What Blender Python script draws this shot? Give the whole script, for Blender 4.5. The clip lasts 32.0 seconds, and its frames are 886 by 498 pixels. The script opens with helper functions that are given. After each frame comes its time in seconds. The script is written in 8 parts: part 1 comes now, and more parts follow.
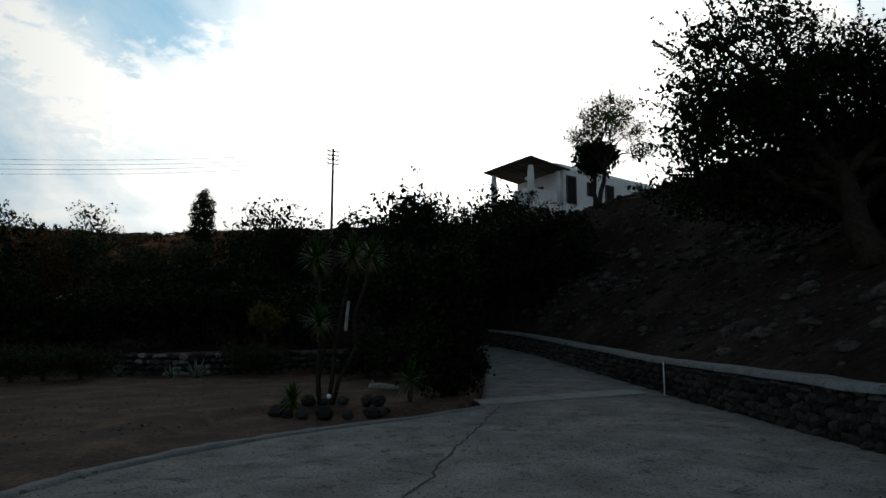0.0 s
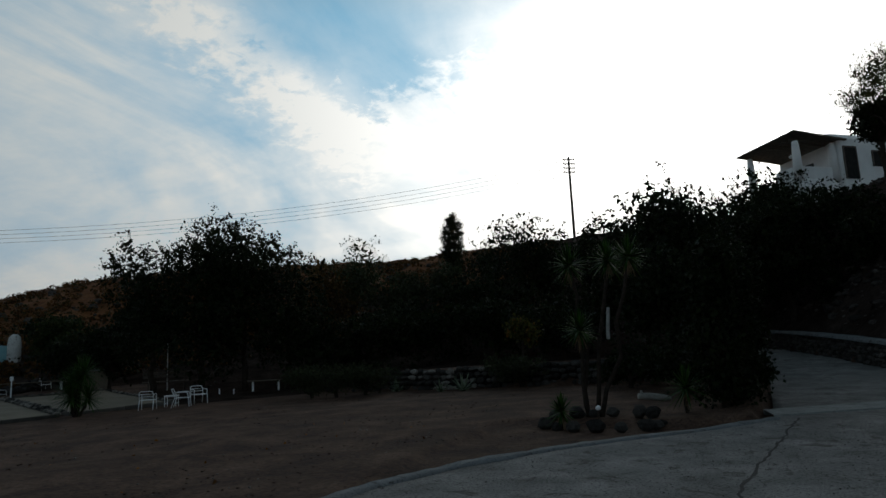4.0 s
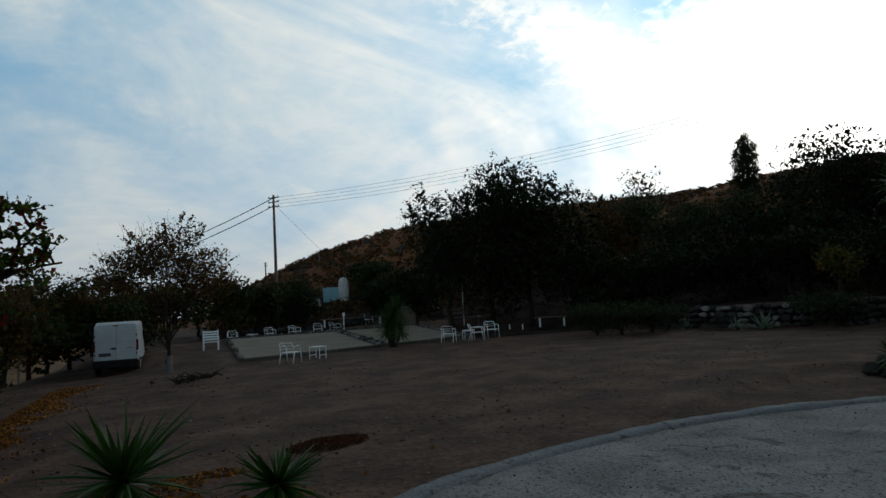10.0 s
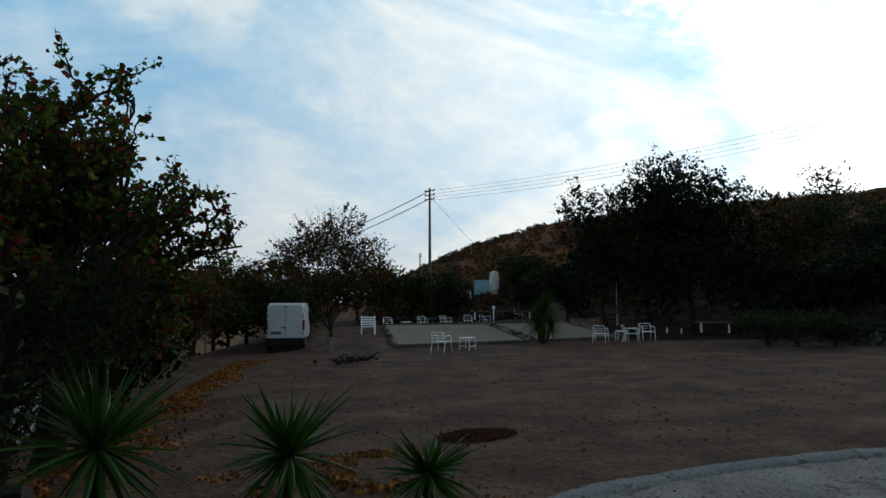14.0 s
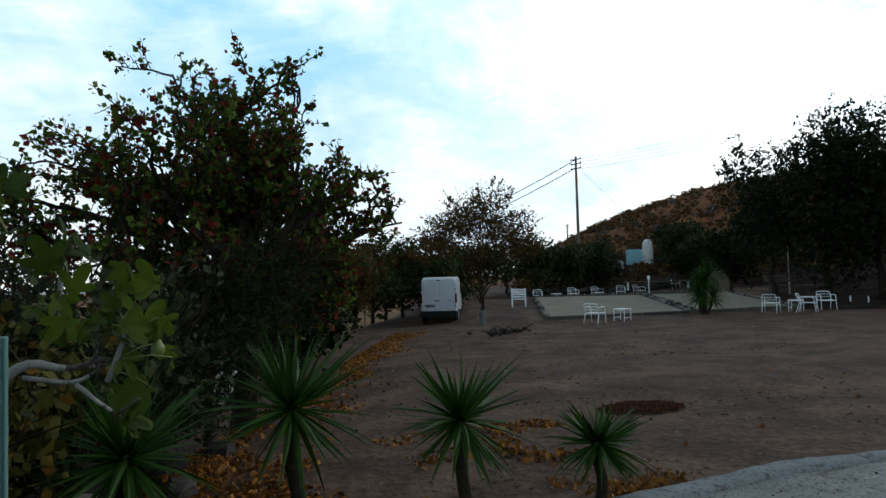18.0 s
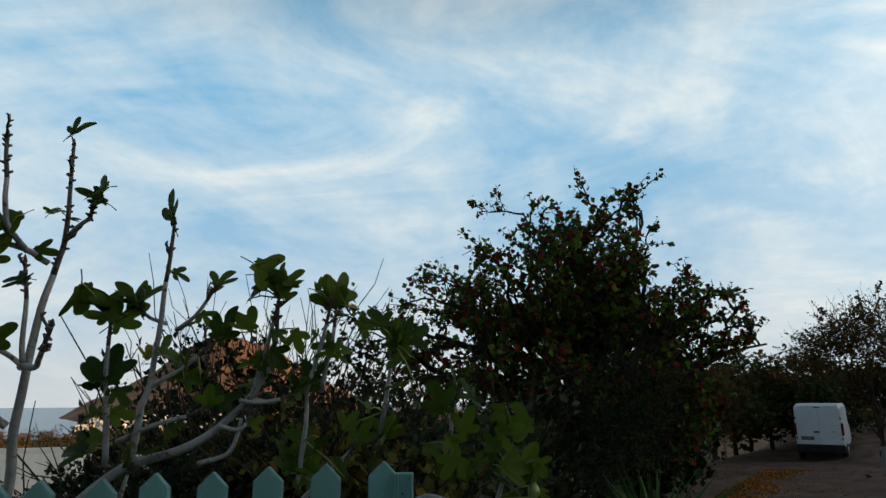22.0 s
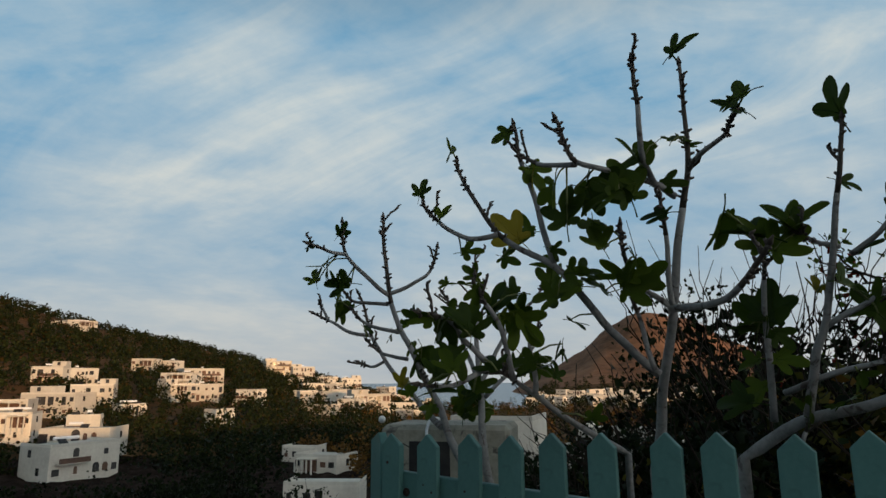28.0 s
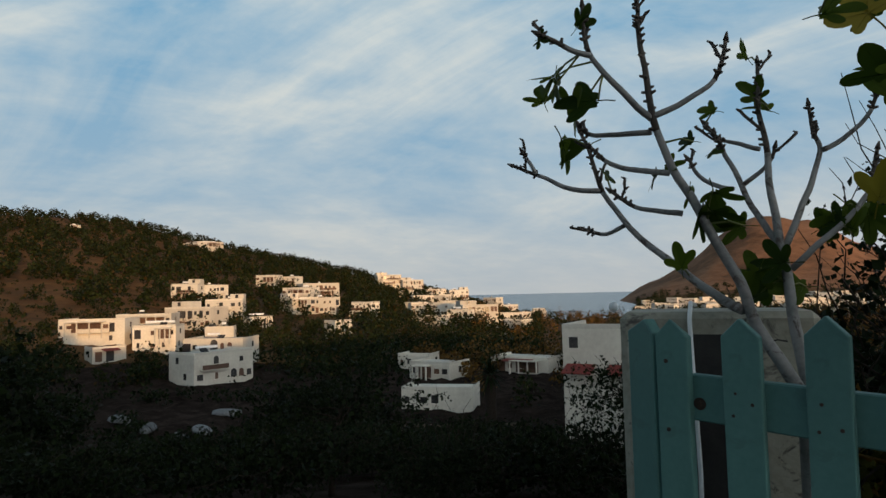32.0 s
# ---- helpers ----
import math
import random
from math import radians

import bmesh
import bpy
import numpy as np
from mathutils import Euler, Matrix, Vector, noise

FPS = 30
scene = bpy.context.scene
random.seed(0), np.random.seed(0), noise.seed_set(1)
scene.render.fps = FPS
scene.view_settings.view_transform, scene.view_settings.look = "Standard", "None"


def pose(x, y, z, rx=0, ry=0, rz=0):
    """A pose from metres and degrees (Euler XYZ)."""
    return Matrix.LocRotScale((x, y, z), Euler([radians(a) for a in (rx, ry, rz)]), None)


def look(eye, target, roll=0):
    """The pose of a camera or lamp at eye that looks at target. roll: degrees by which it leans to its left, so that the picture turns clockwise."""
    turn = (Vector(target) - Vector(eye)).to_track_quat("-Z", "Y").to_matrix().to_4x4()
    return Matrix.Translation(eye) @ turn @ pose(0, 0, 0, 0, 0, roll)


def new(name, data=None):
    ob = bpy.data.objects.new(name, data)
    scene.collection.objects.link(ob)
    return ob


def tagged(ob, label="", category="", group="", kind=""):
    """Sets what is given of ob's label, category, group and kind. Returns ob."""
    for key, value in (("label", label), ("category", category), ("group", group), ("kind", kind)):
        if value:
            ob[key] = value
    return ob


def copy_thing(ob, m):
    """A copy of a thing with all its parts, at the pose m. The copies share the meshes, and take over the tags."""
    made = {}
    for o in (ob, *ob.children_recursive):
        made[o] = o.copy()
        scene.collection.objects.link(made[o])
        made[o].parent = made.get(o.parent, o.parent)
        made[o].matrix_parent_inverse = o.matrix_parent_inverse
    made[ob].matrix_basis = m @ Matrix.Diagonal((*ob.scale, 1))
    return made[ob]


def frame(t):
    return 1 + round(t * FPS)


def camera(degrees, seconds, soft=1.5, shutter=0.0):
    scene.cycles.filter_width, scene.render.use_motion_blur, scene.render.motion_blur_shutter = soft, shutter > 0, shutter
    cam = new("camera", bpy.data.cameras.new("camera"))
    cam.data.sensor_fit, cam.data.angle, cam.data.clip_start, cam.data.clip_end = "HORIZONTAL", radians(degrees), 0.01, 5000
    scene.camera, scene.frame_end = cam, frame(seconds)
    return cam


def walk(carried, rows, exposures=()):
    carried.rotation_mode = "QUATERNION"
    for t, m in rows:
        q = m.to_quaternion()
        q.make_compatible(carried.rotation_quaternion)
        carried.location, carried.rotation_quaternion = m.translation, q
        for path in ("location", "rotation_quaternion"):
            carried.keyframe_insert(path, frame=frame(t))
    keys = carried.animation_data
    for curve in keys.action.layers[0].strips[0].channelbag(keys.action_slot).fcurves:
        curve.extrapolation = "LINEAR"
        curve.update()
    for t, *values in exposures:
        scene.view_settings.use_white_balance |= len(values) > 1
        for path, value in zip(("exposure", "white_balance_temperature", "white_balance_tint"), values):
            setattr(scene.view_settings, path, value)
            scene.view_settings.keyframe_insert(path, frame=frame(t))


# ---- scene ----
cam = camera(68.82, 32.0)

PATH = [  # seconds, x, y, z, tilt, lean, turn
    (0, 0.000, -0.000, 1.500, 97.47, -0.05, 0.18),
    (0.5, -0.025, -0.016, 1.511, 97.37, -0.16, 2.85),
    (1, -0.056, -0.021, 1.507, 97.54, -0.38, 5.02),
    (1.5, -0.074, 0.009, 1.500, 97.48, -0.12, 7.42),
    (2, -0.117, 0.079, 1.496, 97.48, 0.31, 10.03),
    (2.5, -0.186, 0.150, 1.489, 97.75, 1.19, 11.91),
    (3, -0.258, 0.217, 1.487, 97.96, 2.54, 13.28),
    (3.5, -0.287, 0.266, 1.487, 98.53, 2.70, 18.64),
    (4, -0.268, 0.299, 1.485, 98.90, 2.62, 22.00),
    (4.5, -0.258, 0.308, 1.490, 99.14, 2.15, 24.27),
    (6.5, -0.224, 0.292, 1.493, 99.36, 1.73, 33.94),
    (7, -0.231, 0.314, 1.486, 99.08, 1.93, 35.63),
    (7.5, -0.244, 0.337, 1.479, 97.74, 2.46, 37.44),
    (8, -0.248, 0.337, 1.480, 97.01, 2.88, 39.39),
    (8.5, -0.251, 0.334, 1.489, 96.08, 3.34, 41.22),
    (9, -0.261, 0.344, 1.499, 95.32, 2.77, 42.95),
    (9.5, -0.265, 0.363, 1.495, 94.78, 2.58, 44.72),
    (10, -0.269, 0.388, 1.506, 94.64, 3.19, 46.62),
    (10.5, -0.315, 0.403, 1.509, 95.18, 3.16, 46.81),
    (11, -0.359, 0.397, 1.516, 95.44, 3.20, 45.99),
    (11.5, -0.377, 0.416, 1.516, 95.57, 2.65, 47.06),
    (12, -0.379, 0.424, 1.518, 95.47, 1.90, 50.65),
    (12.5, -0.362, 0.426, 1.514, 95.20, 1.44, 53.42),
    (13, -0.368, 0.426, 1.506, 94.93, 1.05, 55.77),
    (13.5, -0.382, 0.426, 1.508, 94.68, 0.47, 57.89),
    (15.5, -0.404, 0.435, 1.503, 94.86, 0.74, 65.53),
    (16, -0.394, 0.433, 1.507, 95.26, 0.92, 68.03),
    (16.5, -0.386, 0.429, 1.501, 95.31, 1.37, 70.42),
    (17, -0.413, 0.388, 1.492, 93.14, 1.36, 71.57),
    (17.5, -0.421, 0.343, 1.494, 92.63, 1.36, 71.10),
    (18, -0.435, 0.326, 1.493, 92.34, 1.50, 72.74),
    (18.5, -0.439, 0.314, 1.502, 93.60, 1.15, 80.23),
    (19, -0.439, 0.301, 1.511, 94.30, 0.74, 85.72),
    (19.5, -0.440, 0.292, 1.524, 95.38, 0.68, 88.92),
    (20, -0.446, 0.279, 1.533, 96.70, 0.81, 91.93),
    (20.5, -0.444, 0.263, 1.544, 98.81, 0.67, 94.83),
    (21, -0.437, 0.257, 1.557, 100.45, 0.46, 97.67),
    (21.5, -0.440, 0.260, 1.557, 101.78, 0.39, 100.22),
    (22, -0.441, 0.265, 1.560, 103.28, 0.33, 102.30),
    (22.5, -0.437, 0.237, 1.568, 104.32, 0.41, 104.47),
    (23, -0.432, 0.170, 1.569, 105.29, 0.89, 106.77),
    (23.5, -0.430, 0.106, 1.565, 105.59, 0.83, 109.18),
    (24, -0.431, 0.078, 1.562, 105.30, 0.31, 111.57),
    (24.5, -0.420, 0.034, 1.570, 104.44, -0.14, 113.10),
    (26.5, -0.457, -0.170, 1.509, 104.06, -0.22, 126.40),
    (27, -0.476, -0.224, 1.495, 102.57, -0.36, 131.67),
    (27.5, -0.466, -0.321, 1.498, 101.91, 0.27, 135.47),
    (28, -0.437, -0.420, 1.489, 101.45, 0.37, 138.10),
    (28.5, -0.410, -0.495, 1.470, 100.40, 1.25, 139.37),
    (29, -0.451, -0.574, 1.447, 98.92, 2.00, 142.02),
    (29.5, -0.521, -0.689, 1.435, 97.93, 2.21, 144.60),
    (30, -0.523, -0.780, 1.424, 96.87, 1.69, 146.47),
    (30.5, -0.499, -0.912, 1.421, 95.94, 1.79, 144.16),
    (31, -0.497, -1.023, 1.406, 95.15, 1.85, 144.07),
    (31.5, -0.543, -1.140, 1.387, 94.35, 1.83, 145.55),
    (32, -0.586, -1.240, 1.388, 93.87, 1.33, 147.37),
]
EXPOSURES = [(0, -0.88), (3, -0.9), (5, -1.05), (7.5, -1.05), (8.5, -0.85), (10, -0.45), (13, -0.25), (16, 0.16), (17.5, 0.34), (19, 0.84), (20, 0.6), (22, -0.05), (24.5, -0.42), (28, -0.47), (32, -0.42)]
walk(cam, [(r[0], pose(*r[1:])) for r in PATH], EXPOSURES)

# ---- light: a low sun behind the hill, thin high cloud ----
SUN_YAW, SUN_UP = radians(-5), radians(6.0)
SUN_DIR = Vector((-math.sin(SUN_YAW) * math.cos(SUN_UP), math.cos(SUN_YAW) * math.cos(SUN_UP), math.sin(SUN_UP)))
sun = new("sun", bpy.data.lights.new("sun", "SUN"))
sun.data.energy, sun.data.angle, sun.data.color = 5.0, radians(0.6), (1.0, 0.56, 0.23)
sun.matrix_world = look((0, 0, 0), -SUN_DIR)


class Nodes:
    """A short hand for node trees."""
    def __init__(self, tree):
        self.t = tree
        self.t.nodes.clear()

    def add(self, kind, **values):
        n = self.t.nodes.new(kind)
        for k, v in values.items():
            if k in n.inputs:
                self.put(n.inputs[k], v)
            else:
                setattr(n, k, v)
        return n

    def put(self, socket, v):
        if isinstance(v, bpy.types.NodeSocket):
            self.t.links.new(v, socket)
        else:
            socket.default_value = v

    def math(self, op, a, b=0.0, c=0.0):
        n = self.t.nodes.new("ShaderNodeMath")
        n.operation = op
        for s, v in zip(n.inputs, (a, b, c)):
            self.put(s, v)
        return n.outputs[0]

    def vec(self, op, a, b=(0, 0, 0)):
        n = self.t.nodes.new("ShaderNodeVectorMath")
        n.operation = op
        for s, v in zip(n.inputs, (a, b)):
            self.put(s, v)
        return n.outputs["Value"] if op == "DOT_PRODUCT" else n.outputs["Vector"]

    def noise(self, scale, detail=4, rough=0.55, vector=None, distortion=0.0):
        n = self.t.nodes.new("ShaderNodeTexNoise")
        n.inputs["Scale"].default_value, n.inputs["Detail"].default_value = scale, detail
        n.inputs["Roughness"].default_value, n.inputs["Distortion"].default_value = rough, distortion
        if vector is not None:
            self.t.links.new(vector, n.inputs["Vector"])
        return n.outputs["Fac"]

    def ramp(self, fac, stops):
        n = self.t.nodes.new("ShaderNodeValToRGB")
        self.put(n.inputs[0], fac)
        e = n.color_ramp.elements
        while len(e) < len(stops):
            e.new(0.5)
        for el, (p, c) in zip(e, stops):
            el.position = p
            el.color = (*c, 1) if isinstance(c, tuple) else (c, c, c, 1)
        return n.outputs[0]

    def step(self, value, lo, hi):
        """0 below lo, 1 above hi, smooth between; works either way round."""
        n = self.t.nodes.new("ShaderNodeMapRange")
        n.interpolation_type = "SMOOTHSTEP"
        self.put(n.inputs["Value"], value)
        n.inputs["From Min"].default_value, n.inputs["From Max"].default_value = min(lo, hi), max(lo, hi)
        if lo > hi:
            n.inputs["To Min"].default_value, n.inputs["To Max"].default_value = 1.0, 0.0
        return n.outputs["Result"]

    def mix(self, fac, a, b, kind="MIX"):
        n = self.t.nodes.new("ShaderNodeMix")
        n.data_type, n.blend_type = "RGBA", kind
        for s, v in ((n.inputs[0], fac), (n.inputs[6], a), (n.inputs[7], b)):
            self.put(s, (*v, 1) if isinstance(v, tuple) and len(v) == 3 else v)
        return n.outputs[2]


world = bpy.data.worlds.new("sky")
scene.world = world
world.use_nodes = True
N = Nodes(world.node_tree)
way = N.add("ShaderNodeTexCoord").outputs["Generated"]
sky = N.add("ShaderNodeTexSky", sky_type="NISHITA", sun_disc=False, sun_elevation=SUN_UP, sun_rotation=radians(5), air_density=1.0, dust_density=1.4, ozone_density=1.6)
xyz = N.add("ShaderNodeSeparateXYZ", Vector=way)
lift = N.math("ADD", N.math("MAXIMUM", xyz.outputs["Z"], 0.0), 0.22)
flat = N.vec("DIVIDE", way, N.add("ShaderNodeCombineXYZ", X=lift, Y=lift, Z=lift).outputs[0])
flat = N.vec("MULTIPLY", flat, (1, 1, 0))
toward = N.math("MAXIMUM", N.vec("DOT_PRODUCT", way, tuple(SUN_DIR)), 0.0)
glow = N.math("POWER", toward, 9.0)
broad = N.math("POWER", toward, 2.0)
turned = N.add("ShaderNodeMapping", Vector=flat, Rotation=(0, 0, radians(24)), Scale=(0.6, 1.15, 1)).outputs[0]
wisps = N.noise(1.25, 9, 0.57, turned, 0.5)
curds = N.noise(7.0, 6, 0.62, flat, 0.2)
# bearing from the middle of the yard's view, and height above the horizon, both in radians
c60, s60 = math.cos(radians(60)), math.sin(radians(60))
bearing = N.math("ARCTAN2", N.vec("DOT_PRODUCT", way, (-c60, -s60, 0)), N.vec("DOT_PRODUCT", way, (-s60, c60, 0)))
rise = N.math("ARCSINE", xyz.outputs["Z"])
veil_at = N.add("ShaderNodeCombineXYZ", X=N.math("ADD", N.math("MULTIPLY", bearing, 1.1), N.math("MULTIPLY", rise, 0.5)), Y=N.math("ADD", N.math("MULTIPLY", rise, 2.5), N.math("MULTIPLY", N.math("POWER", N.math("ABSOLUTE", N.math("SUBTRACT", bearing, 0.78)), 2.0), 0.45)), Z=0.0).outputs[0]
veils = N.noise(1.8, 9, 0.57, veil_at, 1.3)
fleece = N.noise(21.0, 4, 0.6, flat, 0.35)
cloud = N.math("ADD", N.math("ADD", N.math("MULTIPLY", wisps, 0.38), N.math("MULTIPLY", curds, 0.13)), N.math("MULTIPLY", veils, 0.49))
cover = N.ramp(cloud, [(0.39, 0.03), (0.50, 0.48), (0.60, 1.0)])
# a wedge of clear sky beside the sun's glare, with a bank of fleecy cloud along its far side
ragged = N.math("MULTIPLY", N.math("SUBTRACT", N.math("ADD", N.math("MULTIPLY", fleece, 0.55), N.math("MULTIPLY", curds, 0.45)), 0.5), 0.30)
far_side = N.math("SUBTRACT", N.math("SUBTRACT", rise, 0.333), N.math("MULTIPLY", N.math("ADD", bearing, 0.541), 0.66))
sun_side = N.math("ADD", N.math("SUBTRACT", rise, 0.333), N.math("MULTIPLY", N.math("ADD", bearing, 0.541), 0.34))
wedge = N.step(N.math("ADD", N.math("MINIMUM", far_side, sun_side), ragged), 0.0, 0.055)
wedge = N.math("MULTIPLY", wedge, N.step(bearing, -0.86, -0.60))
bank = N.math("MULTIPLY", N.step(N.math("ADD", far_side, ragged), -0.10, -0.02), N.step(bearing, -0.62, -0.48))
bank = N.math("MULTIPLY", N.math("MULTIPLY", bank, N.step(far_side, 0.09, 0.0)), N.step(bearing, 0.15, -0.25))
rift = N.math("ABSOLUTE", N.math("SUBTRACT", N.math("SUBTRACT", rise, 0.292), N.math("MULTIPLY", N.math("SUBTRACT", bearing, 0.29), 0.34)))
rift = N.math("MULTIPLY", N.math("MULTIPLY", N.step(N.math("ADD", rift, N.math("MULTIPLY", ragged, 0.2)), 0.045, 0.008), N.step(bearing, -0.05, 0.25)), N.step(bearing, 0.75, 0.4))
clear = N.math("MULTIPLY", N.step(rise, 0.40, 0.62), N.step(bearing, 0.35, 0.8))
cover = N.math("MULTIPLY", cover, N.math("SUBTRACT", 1.0, N.math("ADD", N.math("MULTIPLY", rift, 0.55), N.math("MULTIPLY", clear, 0.30))))
cover = N.math("MULTIPLY", cover, N.math("SUBTRACT", 1.0, N.math("MULTIPLY", wedge, 0.66)))
cover = N.math("ADD", cover, N.math("MULTIPLY", bank, N.math("MULTIPLY", N.step(fleece, 0.28, 0.62), 0.55)))
glare = N.math("MULTIPLY", N.math("MULTIPLY", glow, 1.3), N.math("SUBTRACT", 1.0, N.math("MULTIPLY", wedge, 0.85)))
cover = N.math("MINIMUM", N.math("ADD", cover, glare), 1.0)
overhead = N.ramp(xyz.outputs["Z"], [(0.0, 1.0), (0.48, 0.92), (0.72, 0.30), (1.0, 0.14)])
white = N.mix(broad, (0.92, 0.985, 0.96), (1.4, 1.38, 1.33))
bright = N.math("MULTIPLY", N.math("ADD", N.math("ADD", 1.0, N.math("MULTIPLY", broad, 0.45)), N.math("MULTIPLY", glow, 2.6)), overhead)
blue = N.mix(0.9, N.mix(1.0, sky.outputs[0], (0.075, 0.075, 0.075), "MULTIPLY"), N.mix(broad, (0.24, 0.575, 0.88), (0.70, 1.38, 1.86)))
blue = N.mix(1.0, blue, N.add("ShaderNodeCombineXYZ", X=overhead, Y=overhead, Z=overhead).outputs[0], "MULTIPLY")
white = N.mix(1.0, white, N.add("ShaderNodeCombineXYZ", X=bright, Y=bright, Z=bright).outputs[0], "MULTIPLY")
haze = N.ramp(xyz.outputs["Z"], [(0.0, 0.82), (0.16, 0.34), (0.4, 0.0)])
pale = N.mix(broad, (0.65, 0.66, 0.655), (1.2, 1.15, 1.02))
col = N.mix(haze, N.mix(cover, blue, white), pale)
back = N.add("ShaderNodeBackground", Color=col, Strength=1.0)
N.t.links.new(back.outputs[0], N.add("ShaderNodeOutputWorld").inputs[0])

# ---- building kit ----
R = random.Random(7)


class M:
    """Collects verts and faces for one mesh."""
    def __init__(self):
        self.v, self.f = [], []

    def add(self, verts, faces):
        n = len(self.v)
        self.v += [tuple(p) for p in verts]
        self.f += [tuple(i + n for i in fc) for fc in faces]
        return self

    def box(self, c, s, m=None, b=0.0):
        """A box about c with edges chamfered by b; m turns it about its own centre."""
        hx, hy, hz = s[0] / 2, s[1] / 2, s[2] / 2
        b = min(b, hx * 0.9, hy * 0.9, hz * 0.9)
        signs = [(x, y, z) for x in (-1, 1) for y in (-1, 1) for z in (-1, 1)]
        if b <= 0:
            pts = [Vector((x * hx, y * hy, z * hz)) for x, y, z in signs]
            faces = [(0, 1, 3, 2), (4, 6, 7, 5), (0, 4, 5, 1), (2, 3, 7, 6), (0, 2, 6, 4), (1, 5, 7, 3)]
        else:
            pts, ids = [], {}
            for g in signs:
                for a in range(3):
                    p = [g[0] * (hx - b), g[1] * (hy - b), g[2] * (hz - b)]
                    p[a] = g[a] * (hx, hy, hz)[a]
                    ids[g, a] = len(pts)
                    pts.append(Vector(p))
            faces = []
            for a in range(3):
                u, w = [k for k in range(3) if k != a]
                for d in (-1, 1):
                    q = []
                    for su, sw in ((-1, -1), (1, -1), (1, 1), (-1, 1)):
                        g = [0, 0, 0]
                        g[a], g[u], g[w] = d, su, sw
                        q.append(ids[tuple(g), a])
                    flip = (d > 0) == (a == 1)
                    faces.append(tuple(q[::-1]) if flip else tuple(q))
                for su in (-1, 1):
                    for sw in (-1, 1):
                        g0, g1 = [0, 0, 0], [0, 0, 0]
                        g0[a], g1[a], g0[u], g1[u], g0[w], g1[w] = -1, 1, su, su, sw, sw
                        g0, g1 = tuple(g0), tuple(g1)
                        faces.append((ids[g0, u], ids[g1, u], ids[g1, w], ids[g0, w]))
            for g in signs:
                faces.append((ids[g, 0], ids[g, 1], ids[g, 2]))
        c = Vector(c)
        if m is not None:
            pts = [m @ p for p in pts]
        return self.add([p + c for p in pts], faces)

    def tube(self, pts, radii, sides=6, cap=True):
        pts = [Vector(p) for p in pts]
        if not isinstance(radii, (list, tuple)):
            radii = [radii] * len(pts)
        rings, n = [], len(pts)
        side = None
        for i, p in enumerate(pts):
            d = (pts[min(i + 1, n - 1)] - pts[max(i - 1, 0)])
            d = d.normalized() if d.length > 1e-9 else Vector((0, 0, 1))
            if side is None:
                side = d.orthogonal().normalized()
            else:
                side = side - d * side.dot(d)
                side = side.normalized() if side.length > 1e-6 else d.orthogonal().normalized()
            up = d.cross(side)
            rings.append([p + (side * math.cos(a) + up * math.sin(a)) * radii[i] for a in [2 * math.pi * k / sides for k in range(sides)]])
        faces = []
        for i in range(n - 1):
            for k in range(sides):
                a, b2 = i * sides + k, i * sides + (k + 1) % sides
                faces.append((a, b2, b2 + sides, a + sides))
        if cap:
            faces.append(tuple(range(sides))[::-1])
            faces.append(tuple((n - 1) * sides + k for k in range(sides)))
        return self.add([p for r in rings for p in r], faces)

    def prism(self, outline, depth, m):
        """An outline in the x-z plane, pushed through along y by depth, set by the matrix m."""
        n = len(outline)
        v = [m @ Vector((x, -depth / 2, z)) for x, z in outline] + [m @ Vector((x, depth / 2, z)) for x, z in outline]
        f = [tuple(range(n)), tuple(range(2 * n - 1, n - 1, -1))]
        f += [((i + 1) % n, i, n + i, n + (i + 1) % n) for i in range(n)]
        return self.add(v, f)

    def stone(self, c, s, rng, m=None):
        """A rough stone: a bulged, jittered block of 24 faces or so."""
        v = []
        for lat, ring in ((-0.85, 0.55), (-0.3, 1.0), (0.35, 0.95), (0.85, 0.5)):
            for k in range(6):
                a = (k + 0.5 * rng.random()) * math.pi / 3
                j = 0.8 + 0.4 * rng.random()
                p = Vector((math.cos(a) * ring * j * s[0] / 2, math.sin(a) * ring * j * s[1] / 2, (lat + 0.16 * (rng.random() - 0.5)) * s[2] / 2))
                v.append((m @ p if m else p) + Vector(c))
        f = [(5, 4, 3, 2, 1, 0), (18, 19, 20, 21, 22, 23)]
        for r in range(3):
            for k in range(6):
                a, b2 = r * 6 + k, r * 6 + (k + 1) % 6
                f.append((a, b2, b2 + 6, a + 6))
        return self.add(v, f)

    def mesh(self, name, mat, smooth=False):
        me = bpy.data.meshes.new(name)
        me.from_pydata(self.v, [], self.f)
        me.validate()
        if mat:
            me.materials.append(mat)
        if smooth:
            me.polygons.foreach_set("use_smooth", [True] * len(me.polygons))
        me.update()
        return me


def part(name, m, material, parent=None, label="", smooth=False):
    """Links a mesh as one object, under a thing where parent is given."""
    ob = new(name, m.mesh(name, material, smooth) if isinstance(m, M) else m)
    if parent is not None:
        ob.parent = parent
    return tagged(ob, label) if label else ob


def thing(name, label, category, at=(0, 0, 0), turn=0.0, group="", kind=""):
    ob = new(name)
    ob.empty_display_size = 0.2
    ob.matrix_world = pose(*at, 0, 0, turn)
    return tagged(ob, label, category, group, kind)


